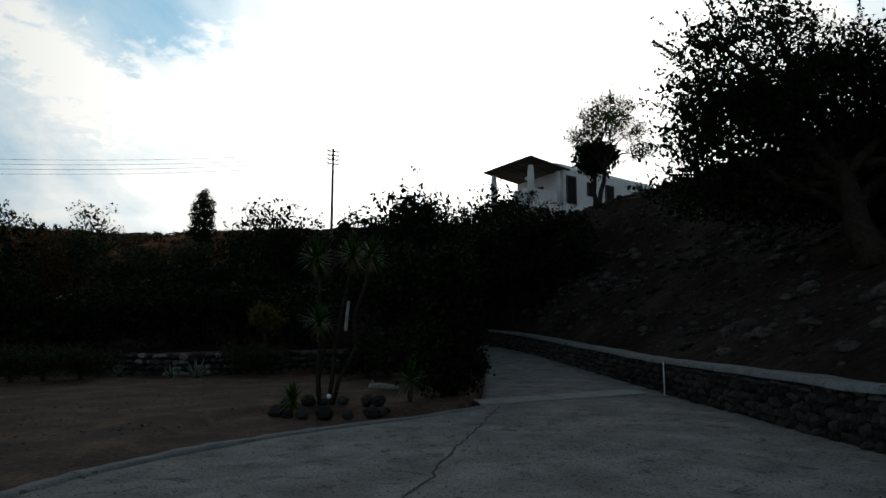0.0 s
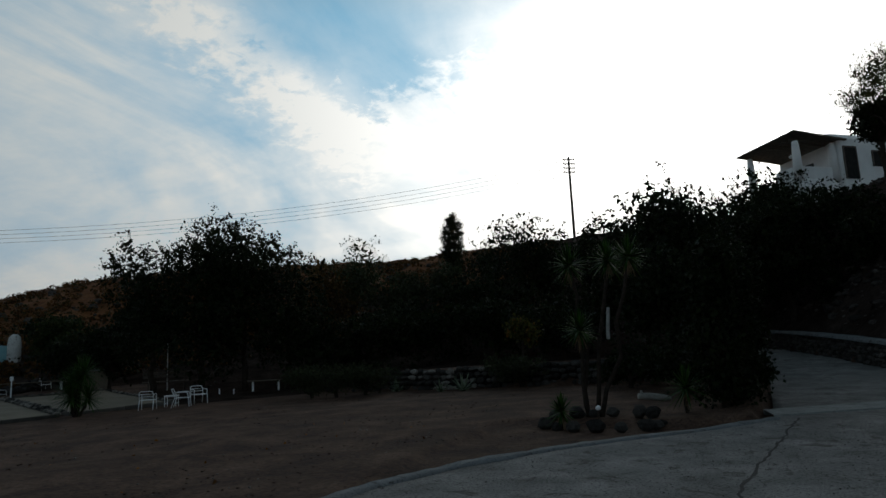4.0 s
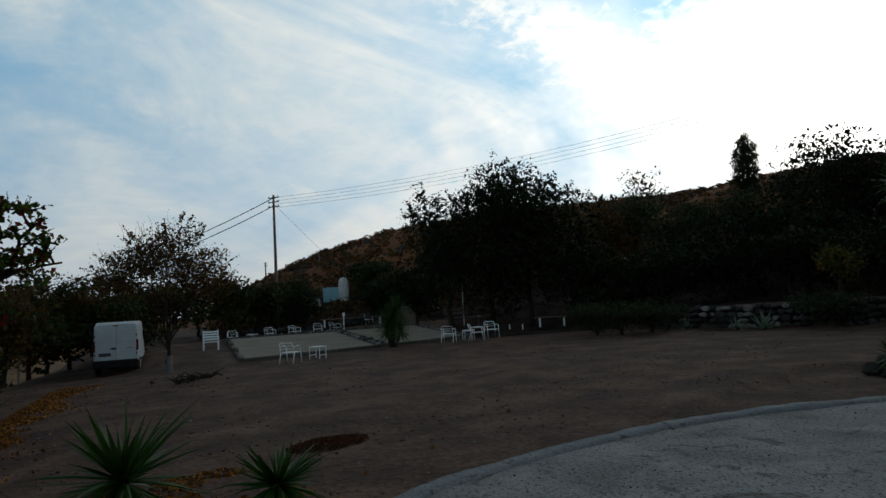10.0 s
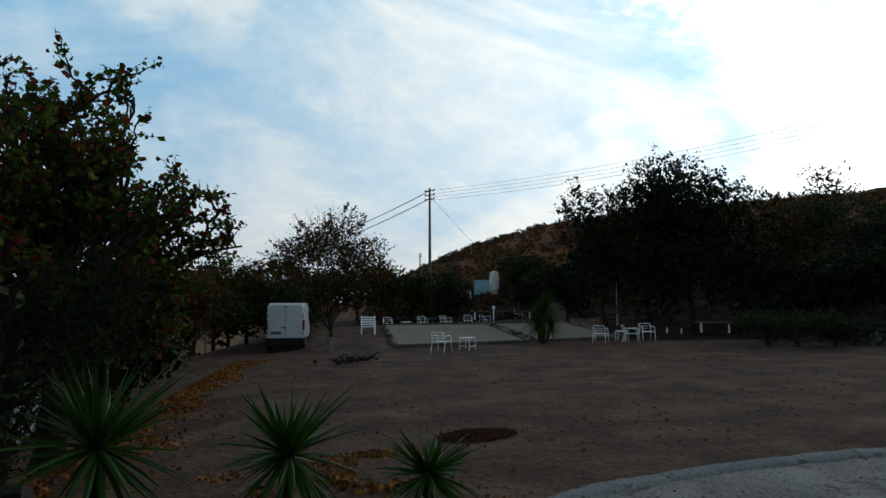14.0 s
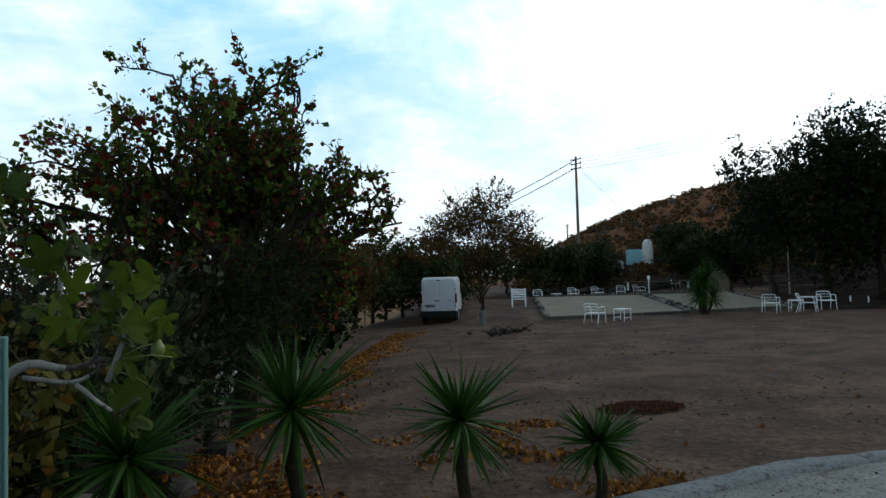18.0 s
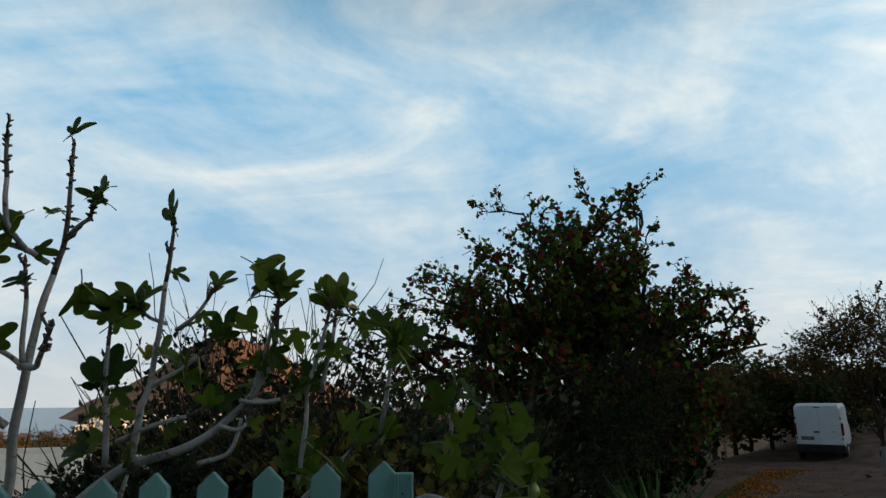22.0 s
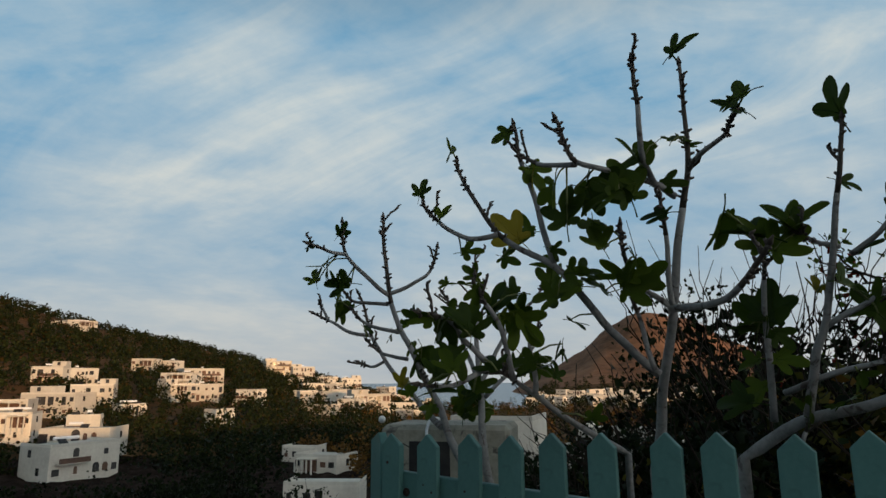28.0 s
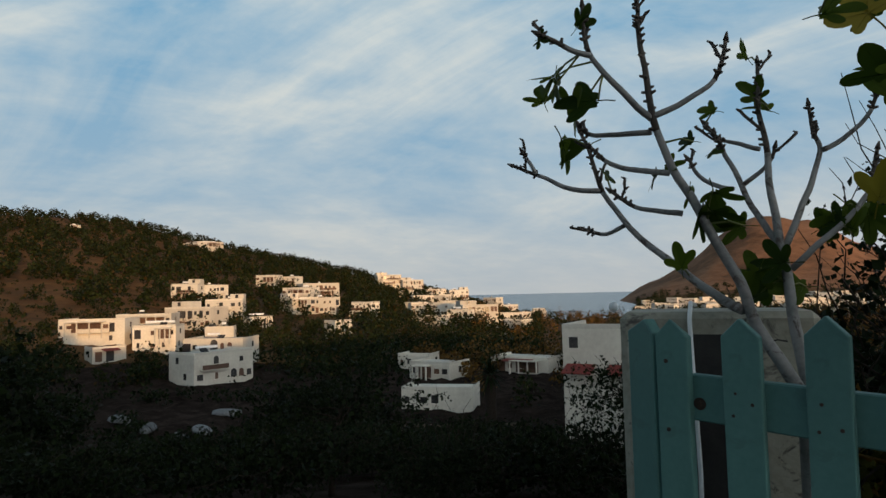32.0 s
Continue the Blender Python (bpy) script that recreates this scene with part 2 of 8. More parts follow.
def leaves(points, size, rng, name, mat, shape="oval", up=0.3, spread=0.35):
    """A mesh of many single leaves at the points, each a folded blade with a random lie."""
    pts = np.asarray(points, float)
    n = len(pts)
    g = np.random.default_rng(rng.randrange(10 ** 6))
    d = g.normal(size=(n, 3))
    d[:, 2] += up
    d /= np.linalg.norm(d, axis=1, keepdims=True)
    e = g.normal(size=(n, 3))
    e -= d * (e * d).sum(1, keepdims=True)
    e /= np.linalg.norm(e, axis=1, keepdims=True)
    k = np.cross(d, e)
    s = np.reshape(size, (-1, 1)) * (1 + spread * g.normal(size=(n, 1))).clip(0.45, 1.8)
    w = {"oval": 0.34, "long": 0.13, "round": 0.46}[shape]
    a = pts - d * s * 0.5
    tip = pts + d * s * 0.5
    l = pts + e * s * w + k * s * 0.10 - d * s * 0.05
    r = pts - e * s * w + k * s * 0.10 - d * s * 0.05
    v = np.stack([a, l, tip, r], 1).reshape(-1, 3)
    me = bpy.data.meshes.new(name)
    me.vertices.add(4 * n)
    me.vertices.foreach_set("co", v.ravel())
    me.loops.add(6 * n)
    base = np.arange(n)[:, None] * 4
    me.loops.foreach_set("vertex_index", (base + np.array([[0, 2, 1, 0, 3, 2]])).ravel().astype(np.int32))
    me.polygons.add(2 * n)
    me.polygons.foreach_set("loop_start", np.arange(0, 6 * n, 3, dtype=np.int32))
    me.update(calc_edges=True)
    me.validate()
    me.materials.append(mat)
    return me


def surface(name, stops, scale=8.0, fine=60.0, rough=0.85, bump=0.3, dist=0.02, metal=0.0, island=0.0, random_by=0.0, coat=0.0, wear=None, spec=0.5, grit=None):
    """A procedural surface: base colours by coarse and fine noise, with fine relief. island: spread of brightness from leaf to leaf or stone to stone."""
    mat = bpy.data.materials.new(name)
    mat.use_nodes = True
    n = Nodes(mat.node_tree)
    co = n.add("ShaderNodeTexCoord").outputs["Object"]
    big = n.noise(scale, 5, 0.6, co, 0.4)
    small = n.noise(fine, 4, 0.6, co)
    f = n.math("ADD", n.math("MULTIPLY", big, 0.62), n.math("MULTIPLY", small, 0.38))
    if len(stops) == 2:
        c = n.ramp(f, [(0.36, stops[0]), (0.64, stops[1])])
    else:
        c = n.ramp(f, [(0.34 + 0.32 * i / (len(stops) - 1), s) for i, s in enumerate(stops)])
    if wear:
        c = n.mix(n.ramp(n.noise(scale * 2.3, 6, 0.7, co, 0.8), [(0.56, 0.0), (0.63, 1.0)]), c, wear)
    v = None
    if island:
        v = n.math("ADD", n.math("MULTIPLY", n.add("ShaderNodeNewGeometry").outputs["Random Per Island"], 2 * island), 1 - island)
    if random_by:
        w = n.math("ADD", n.math("MULTIPLY", n.add("ShaderNodeObjectInfo").outputs["Random"], 2 * random_by), 1 - random_by)
        v = n.math("MULTIPLY", v, w) if v is not None else w
    if v is not None:
        c = n.mix(1.0, c, n.add("ShaderNodeCombineXYZ", X=v, Y=v, Z=v).outputs[0], "MULTIPLY")
    if grit:
        g1 = n.noise(grit[0], 3, 0.7, co, 0.3)
        c = n.mix(n.ramp(g1, [(0.54, 0.0), (0.63, 1.0)]), c, n.mix(1.0, c, (grit[1], grit[1], grit[1]), "MULTIPLY"))
        c = n.mix(n.ramp(n.noise(grit[0] * 2.3, 2, 0.6, co), [(0.62, 0.0), (0.70, 0.8)]), c, n.mix(1.0, c, (1.5, 1.5, 1.5), "MULTIPLY"))
    bs = n.add("ShaderNodeBsdfPrincipled", **{"Base Color": c, "Metallic": metal, "Coat Weight": coat, "Specular IOR Level": spec})
    n.put(bs.inputs["Roughness"], n.math("ADD", rough - 0.08, n.math("MULTIPLY", small, 0.16)))
    if bump:
        b = n.add("ShaderNodeBump", Strength=bump, Distance=dist, Height=f)
        n.t.links.new(b.outputs[0], bs.inputs["Normal"])
    n.t.links.new(bs.outputs[0], n.add("ShaderNodeOutputMaterial").inputs[0])
    return mat


def foliage(name, dark, light, odd=None, share=0.1, rough=0.6, through_share=0.25, spec=0.08):
    """Leaf matter: tint by leaf, some odd-coloured ones, light passing through."""
    mat = bpy.data.materials.new(name)
    mat.use_nodes = True
    n = Nodes(mat.node_tree)
    r = n.add("ShaderNodeNewGeometry").outputs["Random Per Island"]
    stops = [(0.0, dark), (1.0 - share if odd else 1.0, light)]
    if odd:
        stops += [(1.0 - share + 0.01, odd), (1.0, odd)]
    c = n.ramp(r, stops)
    c = n.mix(n.noise(0.9, 3, 0.5, n.add("ShaderNodeTexCoord").outputs["Object"]), c, n.mix(1.0, c, (0.55, 0.6, 0.5), "MULTIPLY"))
    bs = n.add("ShaderNodeBsdfPrincipled", **{"Base Color": c, "Roughness": rough, "Specular IOR Level": spec})
    tr = n.add("ShaderNodeBsdfTranslucent", Color=c)
    mx = n.add("ShaderNodeMixShader", Fac=through_share)
    n.t.links.new(bs.outputs[0], mx.inputs[1])
    n.t.links.new(tr.outputs[0], mx.inputs[2])
    n.t.links.new(mx.outputs[0], n.add("ShaderNodeOutputMaterial").inputs[0])
    return mat


dirt = surface("dirt", [(0.0205, 0.0108, 0.0072), (0.067, 0.0372, 0.025), (0.135, 0.084, 0.059)], 0.9, 11.0, 0.95, 1.0, 0.06, spec=0.15, grit=(17.0, 0.42))
# earth darkened to carry the shade of bank, woods and valley in its colour
shaded_soil = surface("shaded_hill_soil", [(0.012, 0.0086, 0.0072), (0.029, 0.0212, 0.0178), (0.056, 0.042, 0.0355)], 0.4, 5.0, 0.95, 1.0, 0.15, spec=0.0)
dry_grass = surface("dry_hill", [(0.038, 0.015, 0.006), (0.115, 0.044, 0.015), (0.20, 0.086, 0.032)], 0.10, 1.5, 0.95, 1.0, 0.3, spec=0.1)
scrub_land = surface("scrub_land", [(0.0275, 0.0187, 0.0077), (0.0825, 0.0429, 0.0176), (0.1485, 0.0825, 0.033)], 0.02, 0.2, 0.95, 0.6, 1.5, spec=0.1)
mountain_rock = surface("mountain_rock", [(0.075, 0.042, 0.024), (0.19, 0.098, 0.055), (0.27, 0.145, 0.085)], 0.006, 0.05, 0.95, 1.0, 8, spec=0.1)
concrete = surface("concrete", [(0.105, 0.1025, 0.098), (0.20, 0.195, 0.188), (0.30, 0.294, 0.282)], 1.1, 38.0, 0.9, 1.0, 0.05, spec=0.25, wear=(0.10, 0.092, 0.083), grit=(27.0, 0.28))
concrete_edge = surface("concrete_edge", [(0.115, 0.125, 0.13), (0.20, 0.21, 0.215)], 2.0, 40.0, 0.92, 0.9, 0.02, spec=0.2, wear=(0.07, 0.068, 0.066), grit=(30.0, 0.5))
stone_dark = surface("stone_dark", [(0.02387, 0.02122, 0.01962), (0.05304, 0.0488, 0.04508)], 6.0, 40.0, 0.95, 0.9, 0.03, island=0.45, random_by=0.5, spec=0.06)
stone_pale = surface("stone_pale", [(0.10, 0.090, 0.080), (0.20, 0.182, 0.165)], 6.0, 40.0, 0.9, 0.7, 0.02, island=0.4, random_by=0.35, spec=0.25)
whitewash = surface("whitewash", [(0.66, 0.66, 0.65), (0.80, 0.80, 0.79)], 1.2, 25.0, 0.9, 0.3, 0.01, random_by=0.08)
house_white = surface("house_white", [(0.46, 0.42, 0.355), (0.62, 0.58, 0.50)], 0.15, 2.0, 0.9, 0.1, 0.05, random_by=0.2)
white_paint = surface("white_paint", [(0.72, 0.73, 0.74), (0.80, 0.81, 0.82)], 6.0, 60.0, 0.45, 0.1, 0.003)
dark_hole = surface("dark_room", [(0.012, 0.012, 0.014), (0.03, 0.03, 0.032)], 3.0, 30.0, 0.4, 0.0)
wood_dark = surface("weathered_wood", [(0.05, 0.04, 0.032), (0.12, 0.095, 0.075)], 4.0, 50.0, 0.85, 0.5, 0.01)
bark = surface("bark", [(0.016, 0.012, 0.009), (0.045, 0.035, 0.028)], 7.0, 45.0, 0.95, 0.9, 0.02, spec=0.06)
bark_grey = surface("fig_bark", [(0.12, 0.115, 0.108), (0.22, 0.21, 0.20), (0.27, 0.26, 0.25)], 9.0, 90.0, 0.75, 0.5, 0.006, wear=(0.08, 0.06, 0.05))
# far darker than living leaves: the thickets' deep shade is put into this colour
leaf_shaded = foliage("shaded_evergreen_leaf", (0.00384, 0.00704, 0.00256), (0.01664, 0.0256, 0.00704), through_share=0.12)
leaf_olive = foliage("olive_leaf", (0.016, 0.024, 0.010), (0.06, 0.07, 0.036))
leaf_mulb = foliage("autumn_leaf", (0.026, 0.048, 0.008), (0.120, 0.175, 0.026), (0.17, 0.026, 0.017), 0.26, through_share=0.42)
leaf_gum = foliage("eucalyptus_leaf", (0.03, 0.04, 0.016), (0.09, 0.10, 0.05), through_share=0.45)
leaf_yellow = foliage("yellowing_leaf", (0.035, 0.036, 0.009), (0.10, 0.09, 0.018), (0.16, 0.08, 0.015), 0.15)
leaf_brown = foliage("dry_leaf", (0.035, 0.022, 0.008), (0.12, 0.068, 0.022), through_share=0.4)
leaf_mid = foliage("green_leaf", (0.010, 0.018, 0.005), (0.040, 0.056, 0.017), (0.06, 0.045, 0.014), 0.12, through_share=0.25)
leaf_far = foliage("far_leaf", (0.005, 0.010, 0.003), (0.029, 0.036, 0.009), (0.055, 0.032, 0.010), 0.10, through_share=0.1)
leaf_fig = foliage("fig_leaf", (0.026, 0.050, 0.006), (0.100, 0.140, 0.014), (0.27, 0.21, 0.02), 0.045, 0.5, 0.45, 0.12)
leaf_yucca = foliage("yucca_blade", (0.010, 0.032, 0.005), (0.045, 0.105, 0.016), rough=0.45, spec=0.14)

# ---- the land ----
def smooth(a, b, x):
    t = np.clip((x - a) / (b - a), 0, 1)
    return t * t * (3 - 2 * t)


def wall_x(y):
    """The line of the low wall along the drive."""
    return 5.55 - 2.9 * np.clip((np.asarray(y, float) - 17) / 19, 0, 2.2) ** 1.5


def drive_z(y):
    return 0.9 * smooth(15, 40, np.asarray(y, float)) + 0.0


def land(x, y):
    """Height of the ground."""
    x, y = np.asarray(x, float), np.asarray(y, float)
    r = np.hypot(x, y) + 1e-6
    yaw = np.degrees(np.arctan2(-x, y))
    yaw = np.where(yaw < -100, yaw + 360, yaw)
    yard = -0.05 + 0.02 * np.clip(x, -21, 8) + 0.008 * np.clip(y, -10, 26) + 0.03 * np.clip(-21 - x, 0, 16) * smooth(8, 12, y) - 0.4 * smooth(35.2, 35.9, -x) * smooth(8, 12, y) * (1 - smooth(38, 42, -x))
    yard = yard - 0.045 * np.clip(-21 - x, 0, 8) * (1 - smooth(9, 11, y))
    # the hill round the yard: its crest
    crest = np.interp(yaw, [-100, -14, -4, 10, 26, 42, 51, 57, 61, 66, 74], [11, 13, 16.5, 15.5, 13.4, 13.0, 11.4, 8.8, 6.2, 2.4, -1.0])
    start = np.interp(yaw, [-40, 0, 20, 45, 60], [30, 27, 26, 38, 42])
    h = yard + (crest - yard) * smooth(0, 1, (r - start) / (92 - start)) * (r > start)
    h = h - 10 * smooth(110, 300, r)
    # fall to the valley beyond the fence
    edge = np.interp(yaw, [66, 72, 78, 84, 90, 95, 120, 200, 235, 260], [60, 50, 34, 22, 10, 6.0, 3.6, 4.0, 12, 40])
    steep = np.interp(yaw, [66, 80, 100, 200, 240], [0.10, 0.14, 0.2, 0.22, 0.1])
    drop = np.minimum(np.maximum(r - edge, 0) * steep, 14 + 0.002 * r)
    val = yard - drop
    # the slope with the town, and the headland
    up = np.interp(yaw, [138, 143, 151, 158, 166, 174, 200, 230], [-24, -8, 9, 24, 38, 56, 60, 40])
    val = val + np.maximum(up + 14, 0) * np.clip((r - 120) / 360, 0, 1) ** 1.25 - 40 * smooth(560, 1400, r) * (yaw > 136)
    gulf = smooth(129.5, 133, yaw) * (1 - smooth(140, 147, yaw)) * smooth(380, 620, r)
    val = val - 18 * gulf - 12 * smooth(1700, 2400, r)
    ax, ay = -1500 * math.sin(radians(120.3)), 1500 * math.cos(radians(120.3))
    u = (x - ax) * math.cos(radians(120.3)) + (y - ay) * math.sin(radians(120.3))
    w = (x - ax) * -math.sin(radians(120.3)) + (y - ay) * math.cos(radians(120.3))
    a = np.degrees(np.abs(u) / 1500)
    sea_side = yaw > 120.3
    peak = np.where(sea_side, 1 - np.maximum(a - 2.0, 0) * 0.128 + np.maximum(a - 7, 0) * 0.055, 0.94 - np.maximum(a - 2.6, 0) * 0.10 + 0.03 * np.exp(-((a - 2.6) / 0.7) ** 2) + 0.06 * (1 - smooth(0, 1.6, a)))
    peak = np.clip(peak, 0, 1) + 0.05 * np.sin(a * 2.1) * np.clip(peak, 0, 0.6)
    val = val + 158 * peak * np.exp(-(w / 300) ** 2) * smooth(700, 1100, r)
    far = 48 * np.exp(-((yaw - 77) / 7) ** 2) * smooth(500, 900, r) * (1 - smooth(1200, 1800, r))
    val = val + far
    mixv = smooth(62, 76, yaw) * (1 - smooth(225, 262, yaw))
    h = h * (1 - mixv) + val * mixv
    # the bank behind the low wall
    s = x - wall_x(y) - 0.25
    front = smooth(-30, 2, y)
    bank = np.minimum(0.62 + drive_z(y) + np.maximum(s, 0) * (0.58 + 0.021 * np.clip(y - 17, 0, 30)), 9.4 + 0.03 * np.maximum(s, 0))
    h = np.where((s > 0) & (y < 75) & (y > -30), np.maximum(h, bank * front + h * (1 - front)), h)
    # the terrace behind the dry-stone wall
    ter = smooth(24.6, 25.2, y + 0.15 * (x + 9)) * smooth(-17, -14, x) * (1 - smooth(-1.2, -0.4, x)) * (y < 60)
    h = np.maximum(h, np.where(ter > 0, (yard + 0.75) * ter + h * (1 - ter), h))
    # the drive itself
    on = (x > -5) & (x < wall_x(y) + 0.3) & (y > -12) & (y < 42)
    left = np.where(y < 13.5, -4.4 + 0 * y, 0.5 + 0.06 * (y - 13.5))
    on &= x > left
    h = np.where(on, np.minimum(h, drive_z(y) - 0.12), h)
    return h


def land_z(x, y):
    return float(land(np.array([x]), np.array([y]))[0])


def land_sheet():
    na = 480
    rs = [0.0]
    r, step = 0.6, 0.35
    while r < 4700:
        rs.append(r)
        step = max(0.35, r * 0.028)
        r += step
    rs.append(4800.0)
    ang = np.linspace(0, 2 * np.pi, na, endpoint=False)
    rr = np.array(rs[1:])
    X = np.outer(rr, np.sin(ang))
    Y = np.outer(rr, np.cos(ang))
    Z = land(X, Y)
    bumpy = np.array([[noise.noise(Vector((x * 0.35, y * 0.35, 0))) for x, y in zip(a, b)] for a, b in zip(X[::1], Y[::1])])
    r2 = np.hypot(X, Y)
    Z = Z + bumpy * np.clip((r2 - 4) * 0.02, 0, 0.05) + bumpy * np.clip((r2 - 40) * 0.02, 0, 0.9)
    verts = np.concatenate([[[0, 0, float(land(np.array([0.0]), np.array([0.0]))[0])]], np.stack([X, Y, Z], -1).reshape(-1, 3)])
    nr = len(rr)
    faces = [(0, 1 + (k + 1) % na, 1 + k) for k in range(na)]
    for i in range(nr - 1):
        a = 1 + i * na
        faces += [(a + k, a + (k + 1) % na, a + na + (k + 1) % na, a + na + k) for k in range(na)]
    me = bpy.data.meshes.new("ground")
    me.from_pydata(verts.tolist(), [], faces)
    for m in (dirt, shaded_soil, dry_grass, scrub_land, mountain_rock):
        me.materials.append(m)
    tri, quad = np.array(faces[:na]), np.array(faces[na:])
    cx = np.concatenate([verts[tri].mean(1), verts[quad].mean(1)])
    fr = np.hypot(cx[:, 0], cx[:, 1])
    fy = np.degrees(np.arctan2(-cx[:, 0], cx[:, 1]))
    fy = np.where(fy < -100, fy + 360, fy)
    idx = np.zeros(len(faces), int)
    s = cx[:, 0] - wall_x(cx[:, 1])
    # index 1 is the shade-darkened soil, for ground out of the sun
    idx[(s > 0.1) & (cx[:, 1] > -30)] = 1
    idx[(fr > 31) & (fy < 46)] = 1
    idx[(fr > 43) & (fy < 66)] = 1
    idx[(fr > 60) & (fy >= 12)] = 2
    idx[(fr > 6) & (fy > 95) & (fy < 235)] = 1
    # the shaded valley floor keeps the darkened soil as far as 150 m
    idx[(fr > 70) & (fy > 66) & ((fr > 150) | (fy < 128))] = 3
    idx[(fr > 1050) & (fy > 80)] = 4
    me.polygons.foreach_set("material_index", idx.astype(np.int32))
    me.polygons.foreach_set("use_smooth", [True] * len(faces))
    me.update()
    ob = new("ground", me)
    return tagged(ob, "dark brown trodden earth running into dry scrubby hills", "ground", kind="structure")


land_sheet()
sea_mat = surface("sea", [(0.02, 0.05, 0.08), (0.035, 0.075, 0.11)], 0.01, 0.2, 0.25, 0.4, 0.6)
m = M()
ring = [(4900 * math.sin(radians(a)), 4900 * math.cos(radians(a)), -21.5) for a in range(0, 360, 5)]
inner = [(60 * math.sin(radians(a)), 60 * math.cos(radians(a)), -30) for a in range(0, 360, 5)]
m.add(ring + inner, [(i, 72 + i, 72 + (i + 1) % 72, (i + 1) % 72) for i in range(72)])
for i in range(72, 144):
    m.v[i] = (m.v[i][0], m.v[i][1], -21.5)
tagged(part("sea", m, sea_mat), "grey-blue sea reaching the horizon", "sea", kind="structure")

# ---- drive, kerb, walls, court ----
def drive_left(y):
    return float(np.interp(y, [-12, -1, 0, 2, 4.1, 5.5, 7.1, 8.5, 9.85, 10.8, 12.05, 13.5, 14, 30, 36, 42], [-2.65, -2.65, -3.0, -4.0, -4.33, -4.25, -3.95, -3.4, -2.5, -1.65, -0.4, 0.7, 0.75, 1.95, 0.2, -5.0]))


band_mat = surface("pale_concrete", [(0.20, 0.215, 0.21), (0.33, 0.345, 0.335)], 3.0, 40.0, 0.92, 0.6, 0.01, spec=0.15, wear=(0.14, 0.14, 0.135))


def build_drive():
    ys = [-2.3 + 0.5 * i for i in range(90)]
    nx = 20
    m = M()
    for y in ys:
        a, b = drive_left(y), float(wall_x(y)) + 0.1
        for k in range(nx + 1):
            x = a + (b - a) * k / nx
            m.v.append((x, y, float(drive_z(y)) + 0.02 * noise.noise(Vector((x * 0.3, y * 0.3, 5)))))
    w = nx + 1
    for j in range(len(ys) - 1):
        for k in range(nx):
            m.f.append((j * w + k, j * w + k + 1, j * w + w + k + 1, j * w + w + k))
    n0 = len(m.v)
    for j, y in enumerate(ys):
        x0, y0, z0 = m.v[j * w]
        m.v.append((x0 - 0.02, y0, z0 - 0.5))
    for j in range(len(ys) - 1):
        m.f.append((n0 + j, j * w, j * w + w, n0 + j + 1))
    tagged(part("driveway", m, concrete, smooth=True), "worn grey concrete driveway with cracks and grit", "driveway", kind="structure")
    # raised rim on the yard side
    m = M()
    yk = [2.2 + 0.1 * i for i in range(115)]
    for i, y in enumerate(yk):
        a = drive_left(y)
        j = 0.03 * noise.noise(Vector((y * 1.3, 0, 0))) + 0.022 * noise.noise(Vector((y * 5.1, 2, 0)))
        z = float(drive_z(y))
        dx, dy = drive_left(y + 0.05) - drive_left(y - 0.05), 0.1
        l = math.hypot(dx, dy)
        nx_, ny_ = -dy / l, dx / l
        for off, up in ((-0.13 - 1.5 * j, -0.014), (-0.10 - 1.2 * j, 0.026 + j * 0.5), (0.06, 0.034 + j * 0.6), (0.12 + 2 * j, -0.16)):
            m.v.append((a + nx_ * off, y + ny_ * off, z + up))
    for i in range(len(yk) - 1):
        for k in range(3):
            m.f.append((i * 4 + k, i * 4 + k + 1, i * 4 + k + 5, i * 4 + k + 4))
    tagged(part("kerb", m, concrete_edge, smooth=True), "pale rough concrete rim along the driveway", "kerb", kind="structure")
    # cast band across the drive
    m = M()
    (bx, by), (cx, cy), deep = (0.74, 13.90), (5.07, 16.51), 1.03
    for i in range(33):
        u = i / 32
        x, y = bx + (cx - bx) * u, by + (cy - by) * u
        j = 0.05 * noise.noise(Vector((u * 9, 2, 0)))
        for e, up in ((0.0, -0.08), (0.0, 0.034), (deep, 0.034), (deep, -0.08)):
            yy = y + e + (j if e else 0.4 * j)
            m.v.append((x - 0.1 * e, yy, float(drive_z(yy)) + up))
    for i in range(32):
        m.f += [(4 * i + k, 4 * i + k + 4, 4 * i + k + 5, 4 * i + k + 1) for k in range(3)]
    tagged(part("concrete_band", m, band_mat), "paler cast concrete band across the drive", "band", kind="structure")
    # cracks
    crack_mat = surface("crack_dirt", [(0.02, 0.018, 0.016), (0.05, 0.045, 0.04)], 8, 60, 0.95, 0.3, 0.01)
    for (x0, y0), (x1, y1), wide, seed in (((-0.72, 4.42), (1.12, 13.64), 0.05, 1), ((1.3, 5.0), (3.6, 6.2), 0.014, 5), ((-3.55, 5.3), (-1.3, 10.4), 0.010, 21), ((0.9, 15.2), (2.7, 16.9), 0.018, 9), ((2.2, 9.0), (4.6, 11.2), 0.012, 13)):
        m = M()
        for i in range(46):
            u = i / 45
            j = 0.13 * noise.noise(Vector((u * 9, seed, 0))) + 0.05 * noise.noise(Vector((u * 40, seed, 3)))
            x, y = x0 + (x1 - x0) * u + j, y0 + (y1 - y0) * u
            ww = wide * (0.6 + 0.8 * abs(noise.noise(Vector((u * 25, seed, 7)))))
            z = float(drive_z(y)) + 0.02 * noise.noise(Vector((x * 0.3, y * 0.3, 5))) + 0.005
            m.v += [(x - ww / 2, y, z), (x + ww / 2, y, z)]
        m.f += [(2 * i, 2 * i + 1, 2 * i + 3, 2 * i + 2) for i in range(45)]
        tagged(part("crack", m, crack_mat), "dirt-filled crack in the concrete", "crack", kind="structure")


build_drive()

